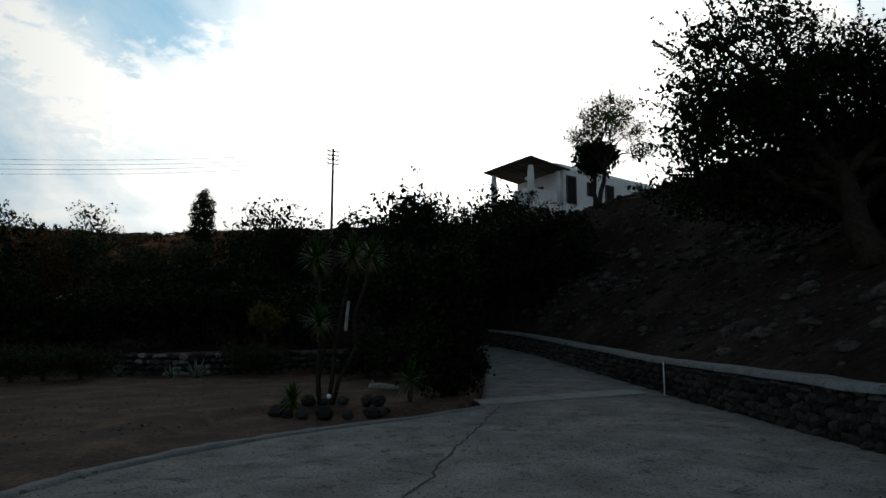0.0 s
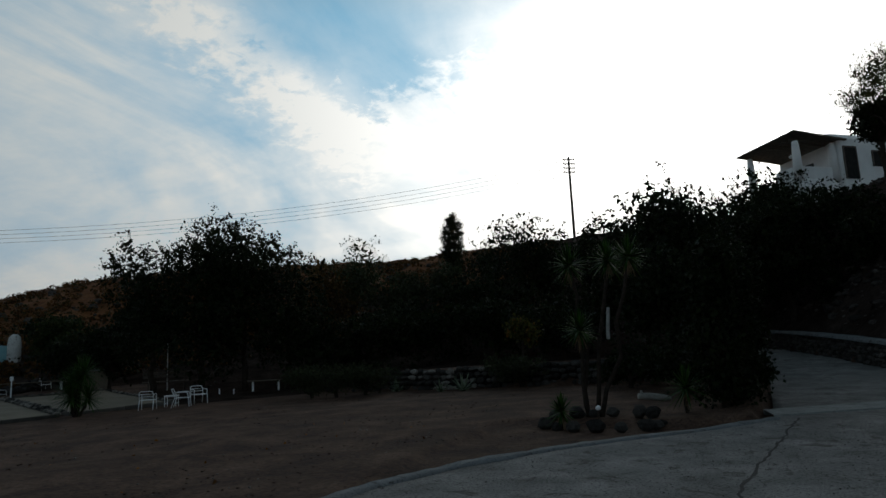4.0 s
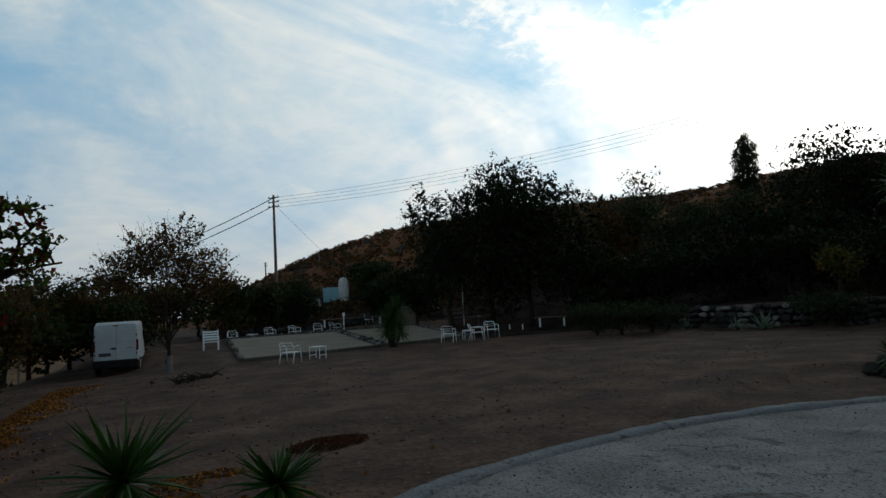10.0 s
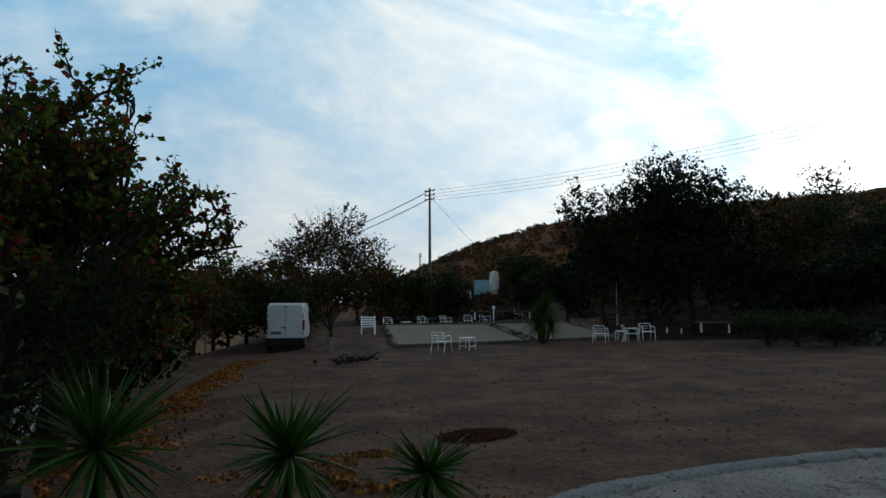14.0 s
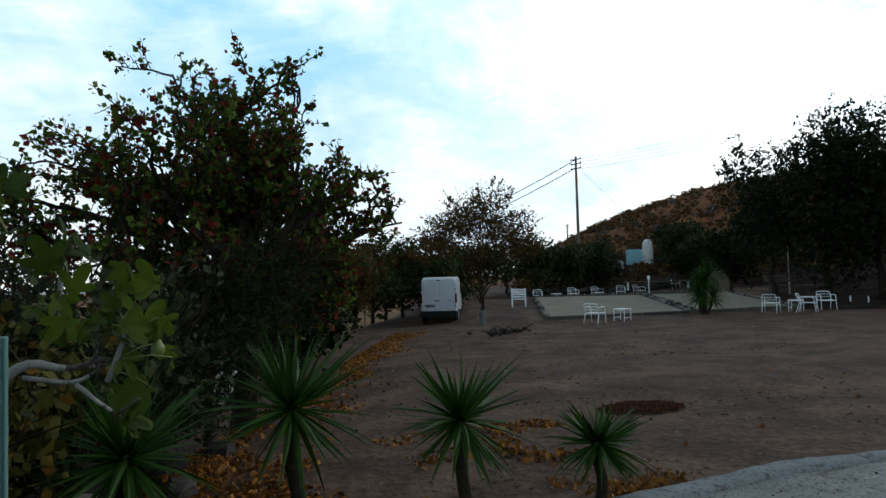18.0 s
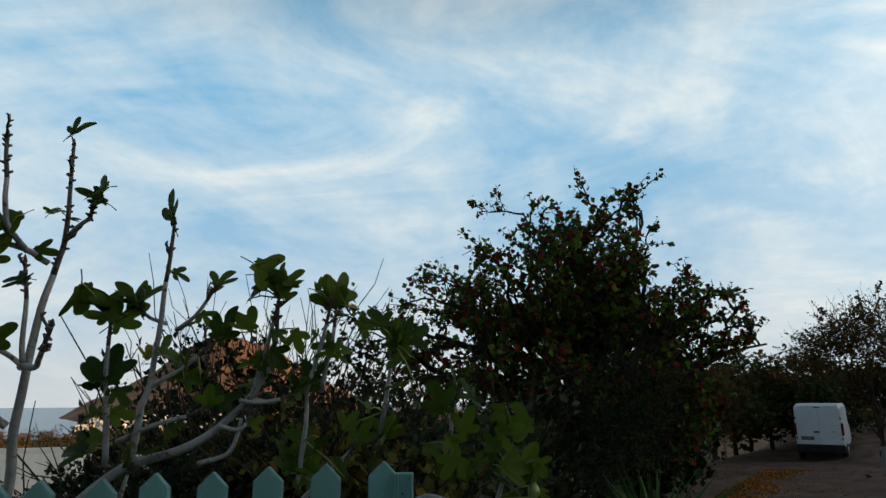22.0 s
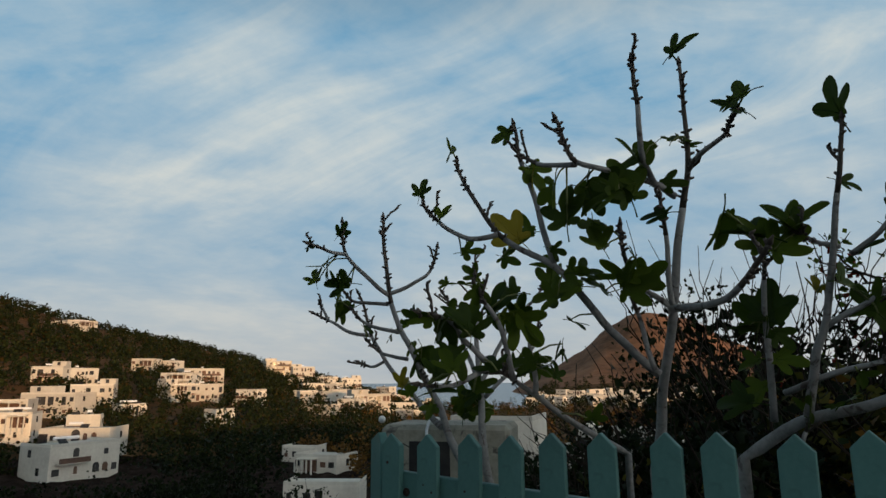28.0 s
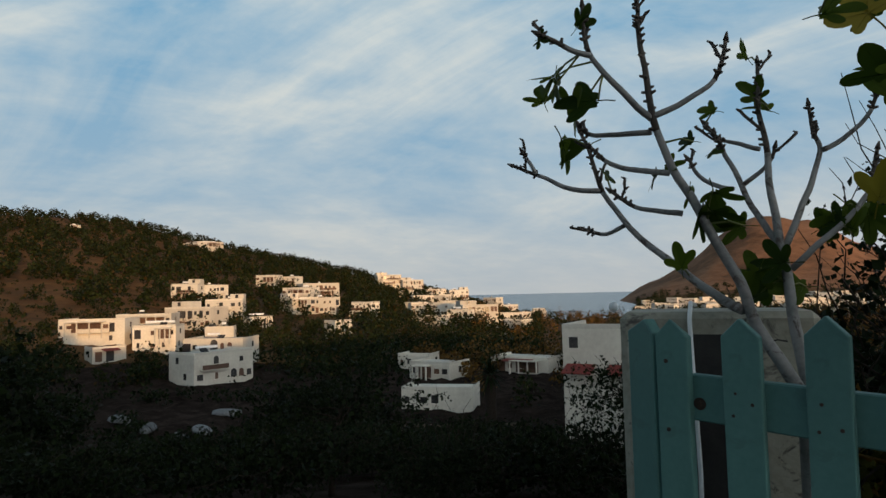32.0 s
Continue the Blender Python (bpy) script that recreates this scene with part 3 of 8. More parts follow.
STONES = []
for i in range(10):
    rr = random.Random(40 + i)
    STONES.append(M().stone((0, 0, 0), (1, 1, 1), rr).mesh("stone", stone_dark))
STONES_PALE = []
for i in range(6):
    rr = random.Random(80 + i)
    STONES_PALE.append(M().stone((0, 0, 0), (1, 1, 1), rr).mesh("stone", stone_pale))


def low_wall():
    wall = thing("low_stone_wall", "low dark rubble wall with a pale cement coping beside the drive", "wall", kind="structure")
    core, cap = M(), M()
    ys = [2.0 + 0.6 * i for i in range(62)]
    for i, y in enumerate(ys):
        x, z = float(wall_x(y)), float(drive_z(y))
        j = 0.05 * noise.noise(Vector((y * 0.6, 3, 0)))
        top = z + 0.76 + j
        core.v += [(x + 0.06, y, z - 0.3), (x + 0.06, y, top), (x + 0.5, y, top), (x + 0.5, y, z - 0.3)]
        h = 0.10 + 0.03 * noise.noise(Vector((y * 1.1, 8, 0)))
        cap.v += [(x - 0.05 + j, y, top - 0.01), (x - 0.045 + j, y, top + h * 0.7), (x + 0.02, y, top + h), (x + 0.48, y, top + h * 0.95), (x + 0.56, y, top + h * 0.6), (x + 0.56, y, top - 0.02)]
    for i in range(len(ys) - 1):
        core.f += [(i * 4 + k, i * 4 + k + 1, i * 4 + k + 5, i * 4 + k + 4) for k in range(3)]
        cap.f += [(i * 6 + k, i * 6 + k + 1, i * 6 + k + 7, i * 6 + k + 6) for k in range(5)]
    core.f += [(3, 2, 1, 0)]
    cap.f += [(5, 4, 3, 2, 1, 0)]
    part("core", core, stone_dark, wall)
    part("coping", cap, concrete_edge, wall, "pale cement coping", smooth=True)
    rr = random.Random(3)
    y = 2.2
    count = 0
    rest = M()
    for row, zc in enumerate((0.06, 0.22, 0.38, 0.53, 0.68)):
        y = 2.2 + 0.1 * row
        while y < 36:
            ln = rr.uniform(0.13, 0.36)
            hh = rr.uniform(0.12, 0.22) if row < 4 else rr.uniform(0.08, 0.13)
            yy = y + ln / 2
            x, z = float(wall_x(yy)) + 0.05 + rr.uniform(-0.02, 0.03), float(drive_z(yy)) + zc + rr.uniform(-0.04, 0.04)
            if yy < 21 and count < 290:
                ob = part("stone", STONES[rr.randrange(10)], None, wall)
                ob.matrix_local = Matrix.Translation((x, yy, z)) @ Euler((rr.uniform(-0.5, 0.5), rr.uniform(-0.2, 0.2), rr.uniform(-0.15, 0.15))).to_matrix().to_4x4() @ Matrix.Diagonal((rr.uniform(0.16, 0.24), ln * 1.04, hh * 1.08, 1))
                count += 1
            else:
                rest.stone((x, yy, z), (0.2, ln, hh), rr)
            y += ln
    tagged(part("far_stones", rest, stone_dark, wall), kind="stuff")
    # a short pale pipe standing against the wall
    p = thing("drain_pipe", "thin pale plastic pipe standing against the wall", "pipe", (float(wall_x(16.4)) - 0.10, 16.4, float(drive_z(16.4))))
    part("pipe", M().tube([(0, 0, -0.02), (0, 0, 0.75)], 0.016, 8), white_paint, p)
    part("cap", M().tube([(0, 0, 0.75), (0, 0, 0.79)], 0.021, 8), white_paint, p)


low_wall()


def dry_wall():
    """The terrace wall of field stones at the back of the yard."""
    wall = thing("dry_stone_wall", "dry-stone terrace wall, part of it splashed with old whitewash", "wall", kind="structure")
    core = M()
    line = [(-16.5, 26.1), (-13.5, 25.2), (-9.5, 24.4), (-6.0, 24.1), (-1.2, 23.4)]
    rr = random.Random(11)
    for (x0, y0), (x1, y1) in zip(line, line[1:]):
        z = land_z((x0 + x1) / 2, (y0 + y1) / 2 - 0.7)
        ang = math.atan2(y1 - y0, x1 - x0)
        ln = math.hypot(x1 - x0, y1 - y0)
        core.box(((x0 + x1) / 2, (y0 + y1) / 2 + 0.28, z + 0.34), (ln, 0.4, 0.9), Matrix.Rotation(ang, 3, "Z"), 0.03)
        for row in range(4):
            u = 0.0
            while u < ln - 0.1:
                w = rr.uniform(0.16, 0.46)
                h = rr.uniform(0.13, 0.29)
                x, y = x0 + (x1 - x0) * (u + w / 2) / ln, y0 + (y1 - y0) * (u + w / 2) / ln
                pale = -11.8 < x < -8.0 and rr.random() < 0.45
                ob = part("stone", (STONES_PALE if pale else STONES)[rr.randrange(6)], None, wall)
                ob.matrix_local = Matrix.Translation((x, y, z + 0.08 + 0.22 * row + rr.uniform(-0.03, 0.03))) @ Euler((rr.uniform(-0.3, 0.3), rr.uniform(-0.2, 0.2), ang + rr.uniform(-0.2, 0.2))).to_matrix().to_4x4() @ Matrix.Diagonal((w * 1.05, 0.3, h, 1))
                u += w
    part("core", core, stone_dark, wall)


dry_wall()

gravel = surface("court_gravel", [(0.145, 0.120, 0.090), (0.188, 0.157, 0.118), (0.23, 0.194, 0.147)], 0.7, 35, 0.95, 0.5, 0.01, spec=0.2)
sleeper = surface("court_edging", [(0.03, 0.026, 0.022), (0.075, 0.067, 0.058)], 3, 40, 0.9, 0.5, 0.01, random_by=0.3)
# corners on the ground of the two playing courts, side by side
COURT_A = [(-23.0, 11.5), (-22.3, 17.4), (-32.4, 22.0), (-34.3, 16.2)]
COURT_B = [(-22.25, 17.8), (-22.0, 22.5), (-31.3, 27.1), (-32.6, 22.4)]


def bent(c, u, v):
    a = Vector(c[0]).lerp(Vector(c[1]), v)
    b = Vector(c[3]).lerp(Vector(c[2]), v)
    return a.lerp(b, u)


def court(c, seed):
    m = M()
    n = 16
    for i in range(n + 1):
        for j in range(n + 1):
            p = bent(c, i / n, j / n)
            m.v.append((p.x, p.y, land_z(p.x, p.y) + 0.055 + 0.012 * noise.noise(Vector((p.x, p.y, seed)))))
    for i in range(n):
        for j in range(n):
            a = i * (n + 1) + j
            m.f.append((a, a + n + 1, a + n + 2, a + 1))
    ob = tagged(part("petanque_court", m, gravel, smooth=True), "pale gravel playing court edged with low sleepers", "court", kind="structure")
    srr = random.Random(seed + 170)
    for k in range(4):
        a, b = Vector(c[k]), Vector(c[(k + 1) % 4])
        ln = (b - a).length
        q = max(2, round(ln / 1.9))
        # small pale stones laid along the board, but for the side toward the yard
        for i in range(int(ln / 0.42) if k else 0):
            u = (i + srr.uniform(0.2, 0.8)) * 0.42 / ln
            o = a.lerp(b, u)
            st = part("stone", (STONES_PALE if srr.random() < 0.6 else STONES)[srr.randrange(6)], None, ob)
            st.matrix_local = Matrix.Translation((o.x, o.y, land_z(o.x, o.y) + 0.13)) @ Matrix.Rotation(srr.uniform(0, 6), 4, "Z") @ Matrix.Diagonal((srr.uniform(0.14, 0.34), srr.uniform(0.12, 0.2), srr.uniform(0.08, 0.16), 1))
        for i in range(q):
            p0, p1 = a.lerp(b, i / q), a.lerp(b, (i + 1) / q)
            mid = (p0 + p1) / 2
            mm = M().box((0, 0, 0), (ln / q - 0.02, 0.09, 0.17), None, 0.02)
            e = part("edging_board", mm, sleeper, ob)
            e.matrix_local = pose(mid.x, mid.y, land_z(mid.x, mid.y) + 0.05, 0, 0, math.degrees(math.atan2(b.y - a.y, b.x - a.x)))
    return ob


court(COURT_A, 1)
court(COURT_B, 2)


stone_slope = surface("slope_stone", [(0.016, 0.0135, 0.012), (0.072, 0.063, 0.057)], 6.0, 40.0, 0.95, 0.9, 0.03, island=0.6, spec=0.02)


clod = surface("earth_clod", [(0.020, 0.0115, 0.008), (0.075, 0.046, 0.033)], 9.0, 60.0, 0.95, 0.8, 0.01, island=0.5, spec=0.1)


def rock_slope():
    rr = random.Random(21)
    big, small, pale = M(), M(), M()
    spread = [(rr.uniform(9, 50), rr.uniform(0.9, 15)) for i in range(3000)]
    ys = np.array([q[0] for q in spread])
    xs = wall_x(ys) + np.array([q[1] for q in spread])
    zs = land(xs, ys)
    for x, y, z in zip(xs.tolist(), ys.tolist(), zs.tolist()):
        d = rr.random()
        sz = 0.10 + 0.42 * d ** 5
        t = big if sz > 0.3 else small
        if rr.random() < 0.10:
            t = pale
        t.stone((x, y, z + sz * 0.02), (sz * rr.uniform(0.9, 1.6), sz * rr.uniform(0.8, 1.3), sz * rr.uniform(0.6, 0.9)), rr, Euler((rr.uniform(-0.4, 0.4), rr.uniform(-0.4, 0.4), rr.uniform(0, 6))).to_matrix())
    for i in range(9):
        # clusters where old terraces have slumped
        cy, cs = rr.uniform(20, 36), rr.uniform(1.5, 6.5)
        for k in range(24):
            y, s = cy + rr.gauss(0, 1.1), cs + rr.gauss(0, 0.35)
            x = float(wall_x(y)) + max(0.8, s)
            sz = rr.uniform(0.15, 0.42)
            pale.stone((x, y, land_z(x, y) + sz * 0.2), (sz * 1.3, sz, sz * 0.75), rr, Euler((0, 0, rr.uniform(0, 6))).to_matrix())
    tagged(part("slope_boulders", big, stone_slope), "dark boulders lying on the bank", "rocks", kind="stuff")
    tagged(part("slope_rubble", small, stone_slope), "loose dark rubble lying on the bank", "rubble", kind="stuff")
    tagged(part("slumped_stones", pale, stone_slope), "paler tumbled stones of slumped terraces", "rubble", kind="stuff")
    # pebbles and grit in the yard and on the concrete
    m, clods = M(), M()
    spread = []
    while len(spread) < 2600:
        a, r = rr.uniform(radians(15), radians(85)), 4.2 + 22 * rr.random() ** 1.5
        x, y = -math.sin(a) * r, math.cos(a) * r
        if x < drive_left(y) - 0.3:
            spread.append((x, y, r))
    q = np.array(spread)
    for (x, y, r), z in zip(spread, land(q[:, 0], q[:, 1]).tolist()):
        pebble = rr.random() < 0.16
        sz = rr.uniform(0.012, 0.034) * (1 + r * 0.03) if pebble else rr.uniform(0.012, 0.042) * (1 + r * 0.02)
        (m if pebble else clods).stone((x, y, z + sz * (0.2 if pebble else 0.05)), (sz, sz * rr.uniform(0.7, 1.3), sz * (0.6 if pebble else 0.42)), rr)
    tagged(part("yard_clods", clods, clod), "low clods of trodden brown earth", "clods", kind="stuff")
    tagged(part("yard_pebbles", m, stone_pale), "small stones scattered over the trodden earth", "pebbles", kind="stuff")
    m = M()
    for i in range(2400):
        y = rr.uniform(3, 13)
        x = rr.uniform(drive_left(y) + 0.2, 4.8)
        sz = rr.uniform(0.005, 0.011) + 0.012 * rr.random() ** 6
        m.stone((x, y, float(drive_z(y)) + sz * 0.35 + 0.02 * noise.noise(Vector((x * 0.3, y * 0.3, 5)))), (sz, sz, sz * 0.7), rr)
    tagged(part("grit", m, stone_dark), "dark grit lying on the concrete", "grit", kind="stuff")


rock_slope()

# ---- trees and shrubs ----
def crown_points(lobes, count, rng, clump=0.35, hollow=0.25, per=14):
    """Places for leaves: small clumps spread through the lobes (centre, radii), denser toward their skins."""
    g = np.random.default_rng(rng.randrange(10 ** 6))
    vol = np.array([l[3] * l[4] * l[5] for l in lobes])
    out = []
    nc = max(4, count // per)
    pick = g.choice(len(lobes), nc, p=vol / vol.sum())
    L = np.array(lobes, float)[pick]
    d = g.normal(size=(nc, 3))
    d /= np.linalg.norm(d, axis=1, keepdims=True)
    rad = (hollow + (1 - hollow) * g.random((nc, 1)) ** 0.55) * (1 + 0.10 * g.normal(size=(nc, 1))).clip(0.7, 1.12)
    c = L[:, :3] + d * rad * L[:, 3:6]
    k = g.integers(max(2, per // 2), per + per // 2, nc)
    rep = np.repeat(np.arange(nc), k)
    out = c[rep] + g.normal(size=(len(rep), 3)).clip(-1.4, 1.4) * clump * (0.5 + g.random((nc, 1))[rep]) * np.array([1, 1, 0.8])
    return out, c


def limb(m, a, b, r0, r1, rng, wob=0.08, steps=5, sides=6, rise=0.0):
    a, b = Vector(a), Vector(b)
    ln = (b - a).length
    pts, rad = [], []
    for i in range(steps + 1):
        u = i / steps
        p = a.lerp(b, u)
        w = wob * ln * math.sin(math.pi * u)
        p += Vector((rng.uniform(-w, w), rng.uniform(-w, w), rng.uniform(-w, w) * 0.6 + rise * ln * math.sin(math.pi * u)))
        pts.append(p)
        rad.append(r0 + (r1 - r0) * u)
    m.tube(pts, rad, sides)
    return pts


def tree(name, label, base, top, lobes, count, size, leafmat, barkmat=None, rng=None, shape="oval", trunk_r=0.16, clump=0.3, twigs=40, category="tree", crown="crown", per=14, up=0.3, bare=0, sprays=0, spray=0.7, heart=0.14):
    """A tapered trunk with limbs to the lobes and a crown of many leaves. All in world metres; base is where it stands."""
    rng = rng or random.Random(1)
    t = thing(name, label, category, base)
    b = Vector(base)
    top = Vector(top)
    tm = M()
    tr = limb(tm, Vector((0, 0, -0.15)), top - b, trunk_r * 1.25, trunk_r * 0.75, rng, 0.05, 6, 8)
    part("trunk", tm, barkmat or bark, t, smooth=True)
    lm = M()
    pts, centres = crown_points(lobes, count, rng, clump, per=per)
    order = sorted(range(len(lobes)), key=lambda i: -lobes[i][3])
    nodes = []
    for i in order:
        l = lobes[i]
        end = Vector(l[:3]) - b
        start = tr[rng.randrange(3, 7)]
        p = limb(lm, start, end, trunk_r * 0.55, trunk_r * 0.2, rng, 0.1, 5, 6)
        nodes += p[2:]
    for i in range(twigs):
        c = Vector(centres[rng.randrange(len(centres))]) - b
        near = min(nodes, key=lambda q: (q - c).length)
        p = limb(lm, near, c, trunk_r * 0.16, 0.008, rng, 0.12, 4, 4)
        if i % 3 == 0:
            nodes.append(p[3])
    for i in range(bare):
        c = Vector(centres[rng.randrange(len(centres))]) - b
        d = (c - (top - b)).normalized()
        limb(lm, c, c + (d + Vector((rng.uniform(-0.6, 0.6), rng.uniform(-0.6, 0.6), rng.uniform(-0.1, 0.9)))) * rng.uniform(0.2, 0.55), 0.007, 0.003, rng, 0.1, 3, 3)
    extra = []
    mid = np.mean(pts, 0)
    for i in range(sprays):
        l = lobes[rng.randrange(len(lobes))]
        d = Vector((rng.gauss(0, 1), rng.gauss(0, 1), rng.gauss(0.35, 0.8))).normalized()
        c = Vector((l[0] + d.x * l[3] * 0.8, l[1] + d.y * l[4] * 0.8, l[2] + d.z * l[5] * 0.8))
        out = (c - Vector(mid)).normalized()
        e = c + (out * 0.8 + d * 0.3 + Vector((0, 0, 0.45))).normalized() * spray * rng.uniform(0.5, 1.2)
        p = limb(lm, c - b, e - b, 0.010, 0.003, rng, 0.05, 4, 3)
        for k in range(int(20 * spray / 0.7)):
            u = rng.random() ** 0.8 * 0.999 * (len(p) - 1)
            q = p[int(u)].lerp(p[int(u) + 1], u - int(u)) + b
            extra.append((q.x + rng.gauss(0, size * 0.35), q.y + rng.gauss(0, size * 0.35), q.z + rng.gauss(0, size * 0.35)))
    if extra:
        pts = np.concatenate([pts, np.array(extra)])
    # a denser heart of shaded leaf clumps inside the crown
    gi = np.random.default_rng(rng.randrange(10 ** 6))
    vol = np.array([l[3] * l[4] * l[5] for l in lobes])
    ni = int(len(pts) * heart)
    LI = np.array(lobes, float)[gi.choice(len(lobes), ni, p=vol / vol.sum())]
    di = gi.normal(size=(ni, 3))
    di /= np.linalg.norm(di, axis=1, keepdims=True)
    core = LI[:, :3] + di * (gi.random((ni, 1)) ** 0.4) * LI[:, 3:6] * 0.82
    tagged(part("branchwork", lm, barkmat or bark, t, smooth=True), kind="stuff")
    part(crown, leaves(np.concatenate([pts, core]) - np.array(base), np.concatenate([np.full(len(pts), size), np.full(ni, size * 1.7)]), rng, crown, leafmat, shape, up), None, t)
    return t


def around(yaw, r, z=None, dz=0.0):
    x, y = -math.sin(radians(yaw)) * r, math.cos(radians(yaw)) * r
    return (x, y, (land_z(x, y) if z is None else z) + dz)


def blob(c, rx, ry, rz):
    return (c[0], c[1], c[2], rx, ry, rz)


def bushy(name, label, yaw, r, wide, high, leafmat, seed, count=2600, size=0.12, shape="oval", low=0.05, category="shrub", lobes_n=8, clump=0.22, bare=0, trunk_r=0.07, deep=None, sprays=14):
    """A shrub or low tree that is leafy from near the ground up."""
    rng = random.Random(seed)
    b = around(yaw, r)
    lobes = []
    for i in range(lobes_n):
        a = rng.uniform(0, 6.28)
        q = rng.random() ** 0.5 * 0.55
        hh = rng.uniform(low + 0.25, 0.78)
        s = rng.uniform(0.26, 0.42)
        lobes.append((b[0] + math.cos(a) * q * wide / 2 * 1.2, b[1] + math.sin(a) * q * (deep or wide) / 2 * 1.2, b[2] + hh * high, wide * s * 0.9, (deep or wide) * s * 0.9, high * 0.24 * rng.uniform(0.8, 1.2)))
    return tree(name, label, b, (b[0], b[1], b[2] + high * 0.4), lobes, int(count * 1.65), size, leafmat, None, rng, shape, trunk_r, clump * 0.7, 22, category, "foliage", bare=bare, sprays=sprays, spray=0.16 * high ** 0.8)


# the big evergreen on the bank above the drive
rng = random.Random(5)
b = (10.2, 15.2, land_z(10.2, 15.2))
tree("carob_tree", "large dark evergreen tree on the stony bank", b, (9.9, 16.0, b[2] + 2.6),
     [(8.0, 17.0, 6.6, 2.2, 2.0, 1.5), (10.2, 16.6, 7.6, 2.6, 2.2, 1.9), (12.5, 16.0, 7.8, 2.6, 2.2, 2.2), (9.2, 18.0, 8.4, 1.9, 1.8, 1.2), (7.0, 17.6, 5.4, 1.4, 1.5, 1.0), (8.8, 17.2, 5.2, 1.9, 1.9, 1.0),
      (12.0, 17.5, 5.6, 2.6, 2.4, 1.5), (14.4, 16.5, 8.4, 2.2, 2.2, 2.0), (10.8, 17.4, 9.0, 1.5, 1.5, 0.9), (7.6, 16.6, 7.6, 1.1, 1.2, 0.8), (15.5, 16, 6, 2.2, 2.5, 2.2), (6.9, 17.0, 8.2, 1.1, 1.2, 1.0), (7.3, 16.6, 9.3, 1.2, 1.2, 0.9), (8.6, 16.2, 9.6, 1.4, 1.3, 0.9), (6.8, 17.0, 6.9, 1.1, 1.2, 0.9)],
     76000, 0.092, leaf_shaded, None, rng, trunk_r=0.30, clump=0.2, twigs=120, per=16, heart=0.2, sprays=230, spray=1.0)
# the thin eucalyptus and the round shrub before the white house
b = around(-13.6, 40.5)
tree("eucalyptus_tree", "slender eucalyptus with a pale leaning trunk", b, (b[0] + 0.5, b[1], b[2] + 3.2),
     [(b[0] + 0.3, b[1], b[2] + 5.2, 1.4, 1.2, 0.9), (b[0] + 1.4, b[1], b[2] + 6.2, 1.1, 1.0, 0.8), (b[0] - 1.0, b[1], b[2] + 4.4, 1.0, 1.0, 0.7), (b[0] + 2.2, b[1], b[2] + 4.8, 1.0, 0.9, 0.7), (b[0] + 0.5, b[1], b[2] + 6.8, 0.7, 0.6, 0.5), (b[0] + 2.6, b[1], b[2] + 3.5, 0.8, 0.8, 0.6), (b[0] - 0.3, b[1], b[2] + 6.0, 0.8, 0.8, 0.6)],
     15000, 0.14, leaf_gum, bark, random.Random(6), "long", 0.13, 0.24, 90, up=-0.8, sprays=80, spray=0.7, heart=0.0)
bushy("rounded_shrub", "dense round dark shrub before the white house", -13.3, 41.5, 4.4, 4.6, leaf_shaded, 7, 4200, 0.15, low=0.3, category="tree", trunk_r=0.14)
bushy("rounded_shrub", "low dark shrub below the house wall", -10.4, 41, 2.6, 1.3, leaf_shaded, 8, 1500, 0.12)
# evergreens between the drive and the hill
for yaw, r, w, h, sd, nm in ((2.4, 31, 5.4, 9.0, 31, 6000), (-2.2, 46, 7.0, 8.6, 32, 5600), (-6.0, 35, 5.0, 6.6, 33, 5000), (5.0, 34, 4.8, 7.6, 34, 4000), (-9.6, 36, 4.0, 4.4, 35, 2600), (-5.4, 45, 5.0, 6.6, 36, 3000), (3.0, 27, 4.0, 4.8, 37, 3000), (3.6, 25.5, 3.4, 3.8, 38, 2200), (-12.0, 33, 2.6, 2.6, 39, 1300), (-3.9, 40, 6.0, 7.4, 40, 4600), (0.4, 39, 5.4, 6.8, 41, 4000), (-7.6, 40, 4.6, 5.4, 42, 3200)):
    bushy("evergreen_tree", "dense dark evergreen thicket beside the drive", yaw, r, w, h, leaf_shaded, sd, nm, 0.16, category="tree", trunk_r=0.12, clump=0.28)
# clipped upright hedge at the corner of the drive
for i, (x, y, h) in enumerate(((-0.05, 14.9, 3.5), (0.25, 16.3, 3.7), (0.55, 17.8, 3.6))):
    yaw, r = math.degrees(math.atan2(-x, y)), math.hypot(x, y)
    rr = random.Random(60 + i)
    b = (x, y, land_z(x, y))
    tree("hedge_cypress", "tall dark clipped hedge shrub at the drive's edge", b, (x, y, b[2] + h * 0.8), [(x, y, b[2] + h * q, 0.62, 0.75, h * 0.22) for q in (0.18, 0.4, 0.62, 0.82)], 6500, 0.09, leaf_shaded, None, rr, "oval", 0.07, 0.10, 8, "hedge", "foliage")
for i, (yaw, r, w, h) in enumerate(((3.0, 19.5, 3.0, 1.5), (6.8, 21.5, 3.2, 1.6), (1.0, 21.5, 2.6, 2.6))):
    bushy("low_shrub", "dark low shrub at the foot of the hill", yaw, r, w, h, leaf_shaded, 70 + i, 1700, 0.10)
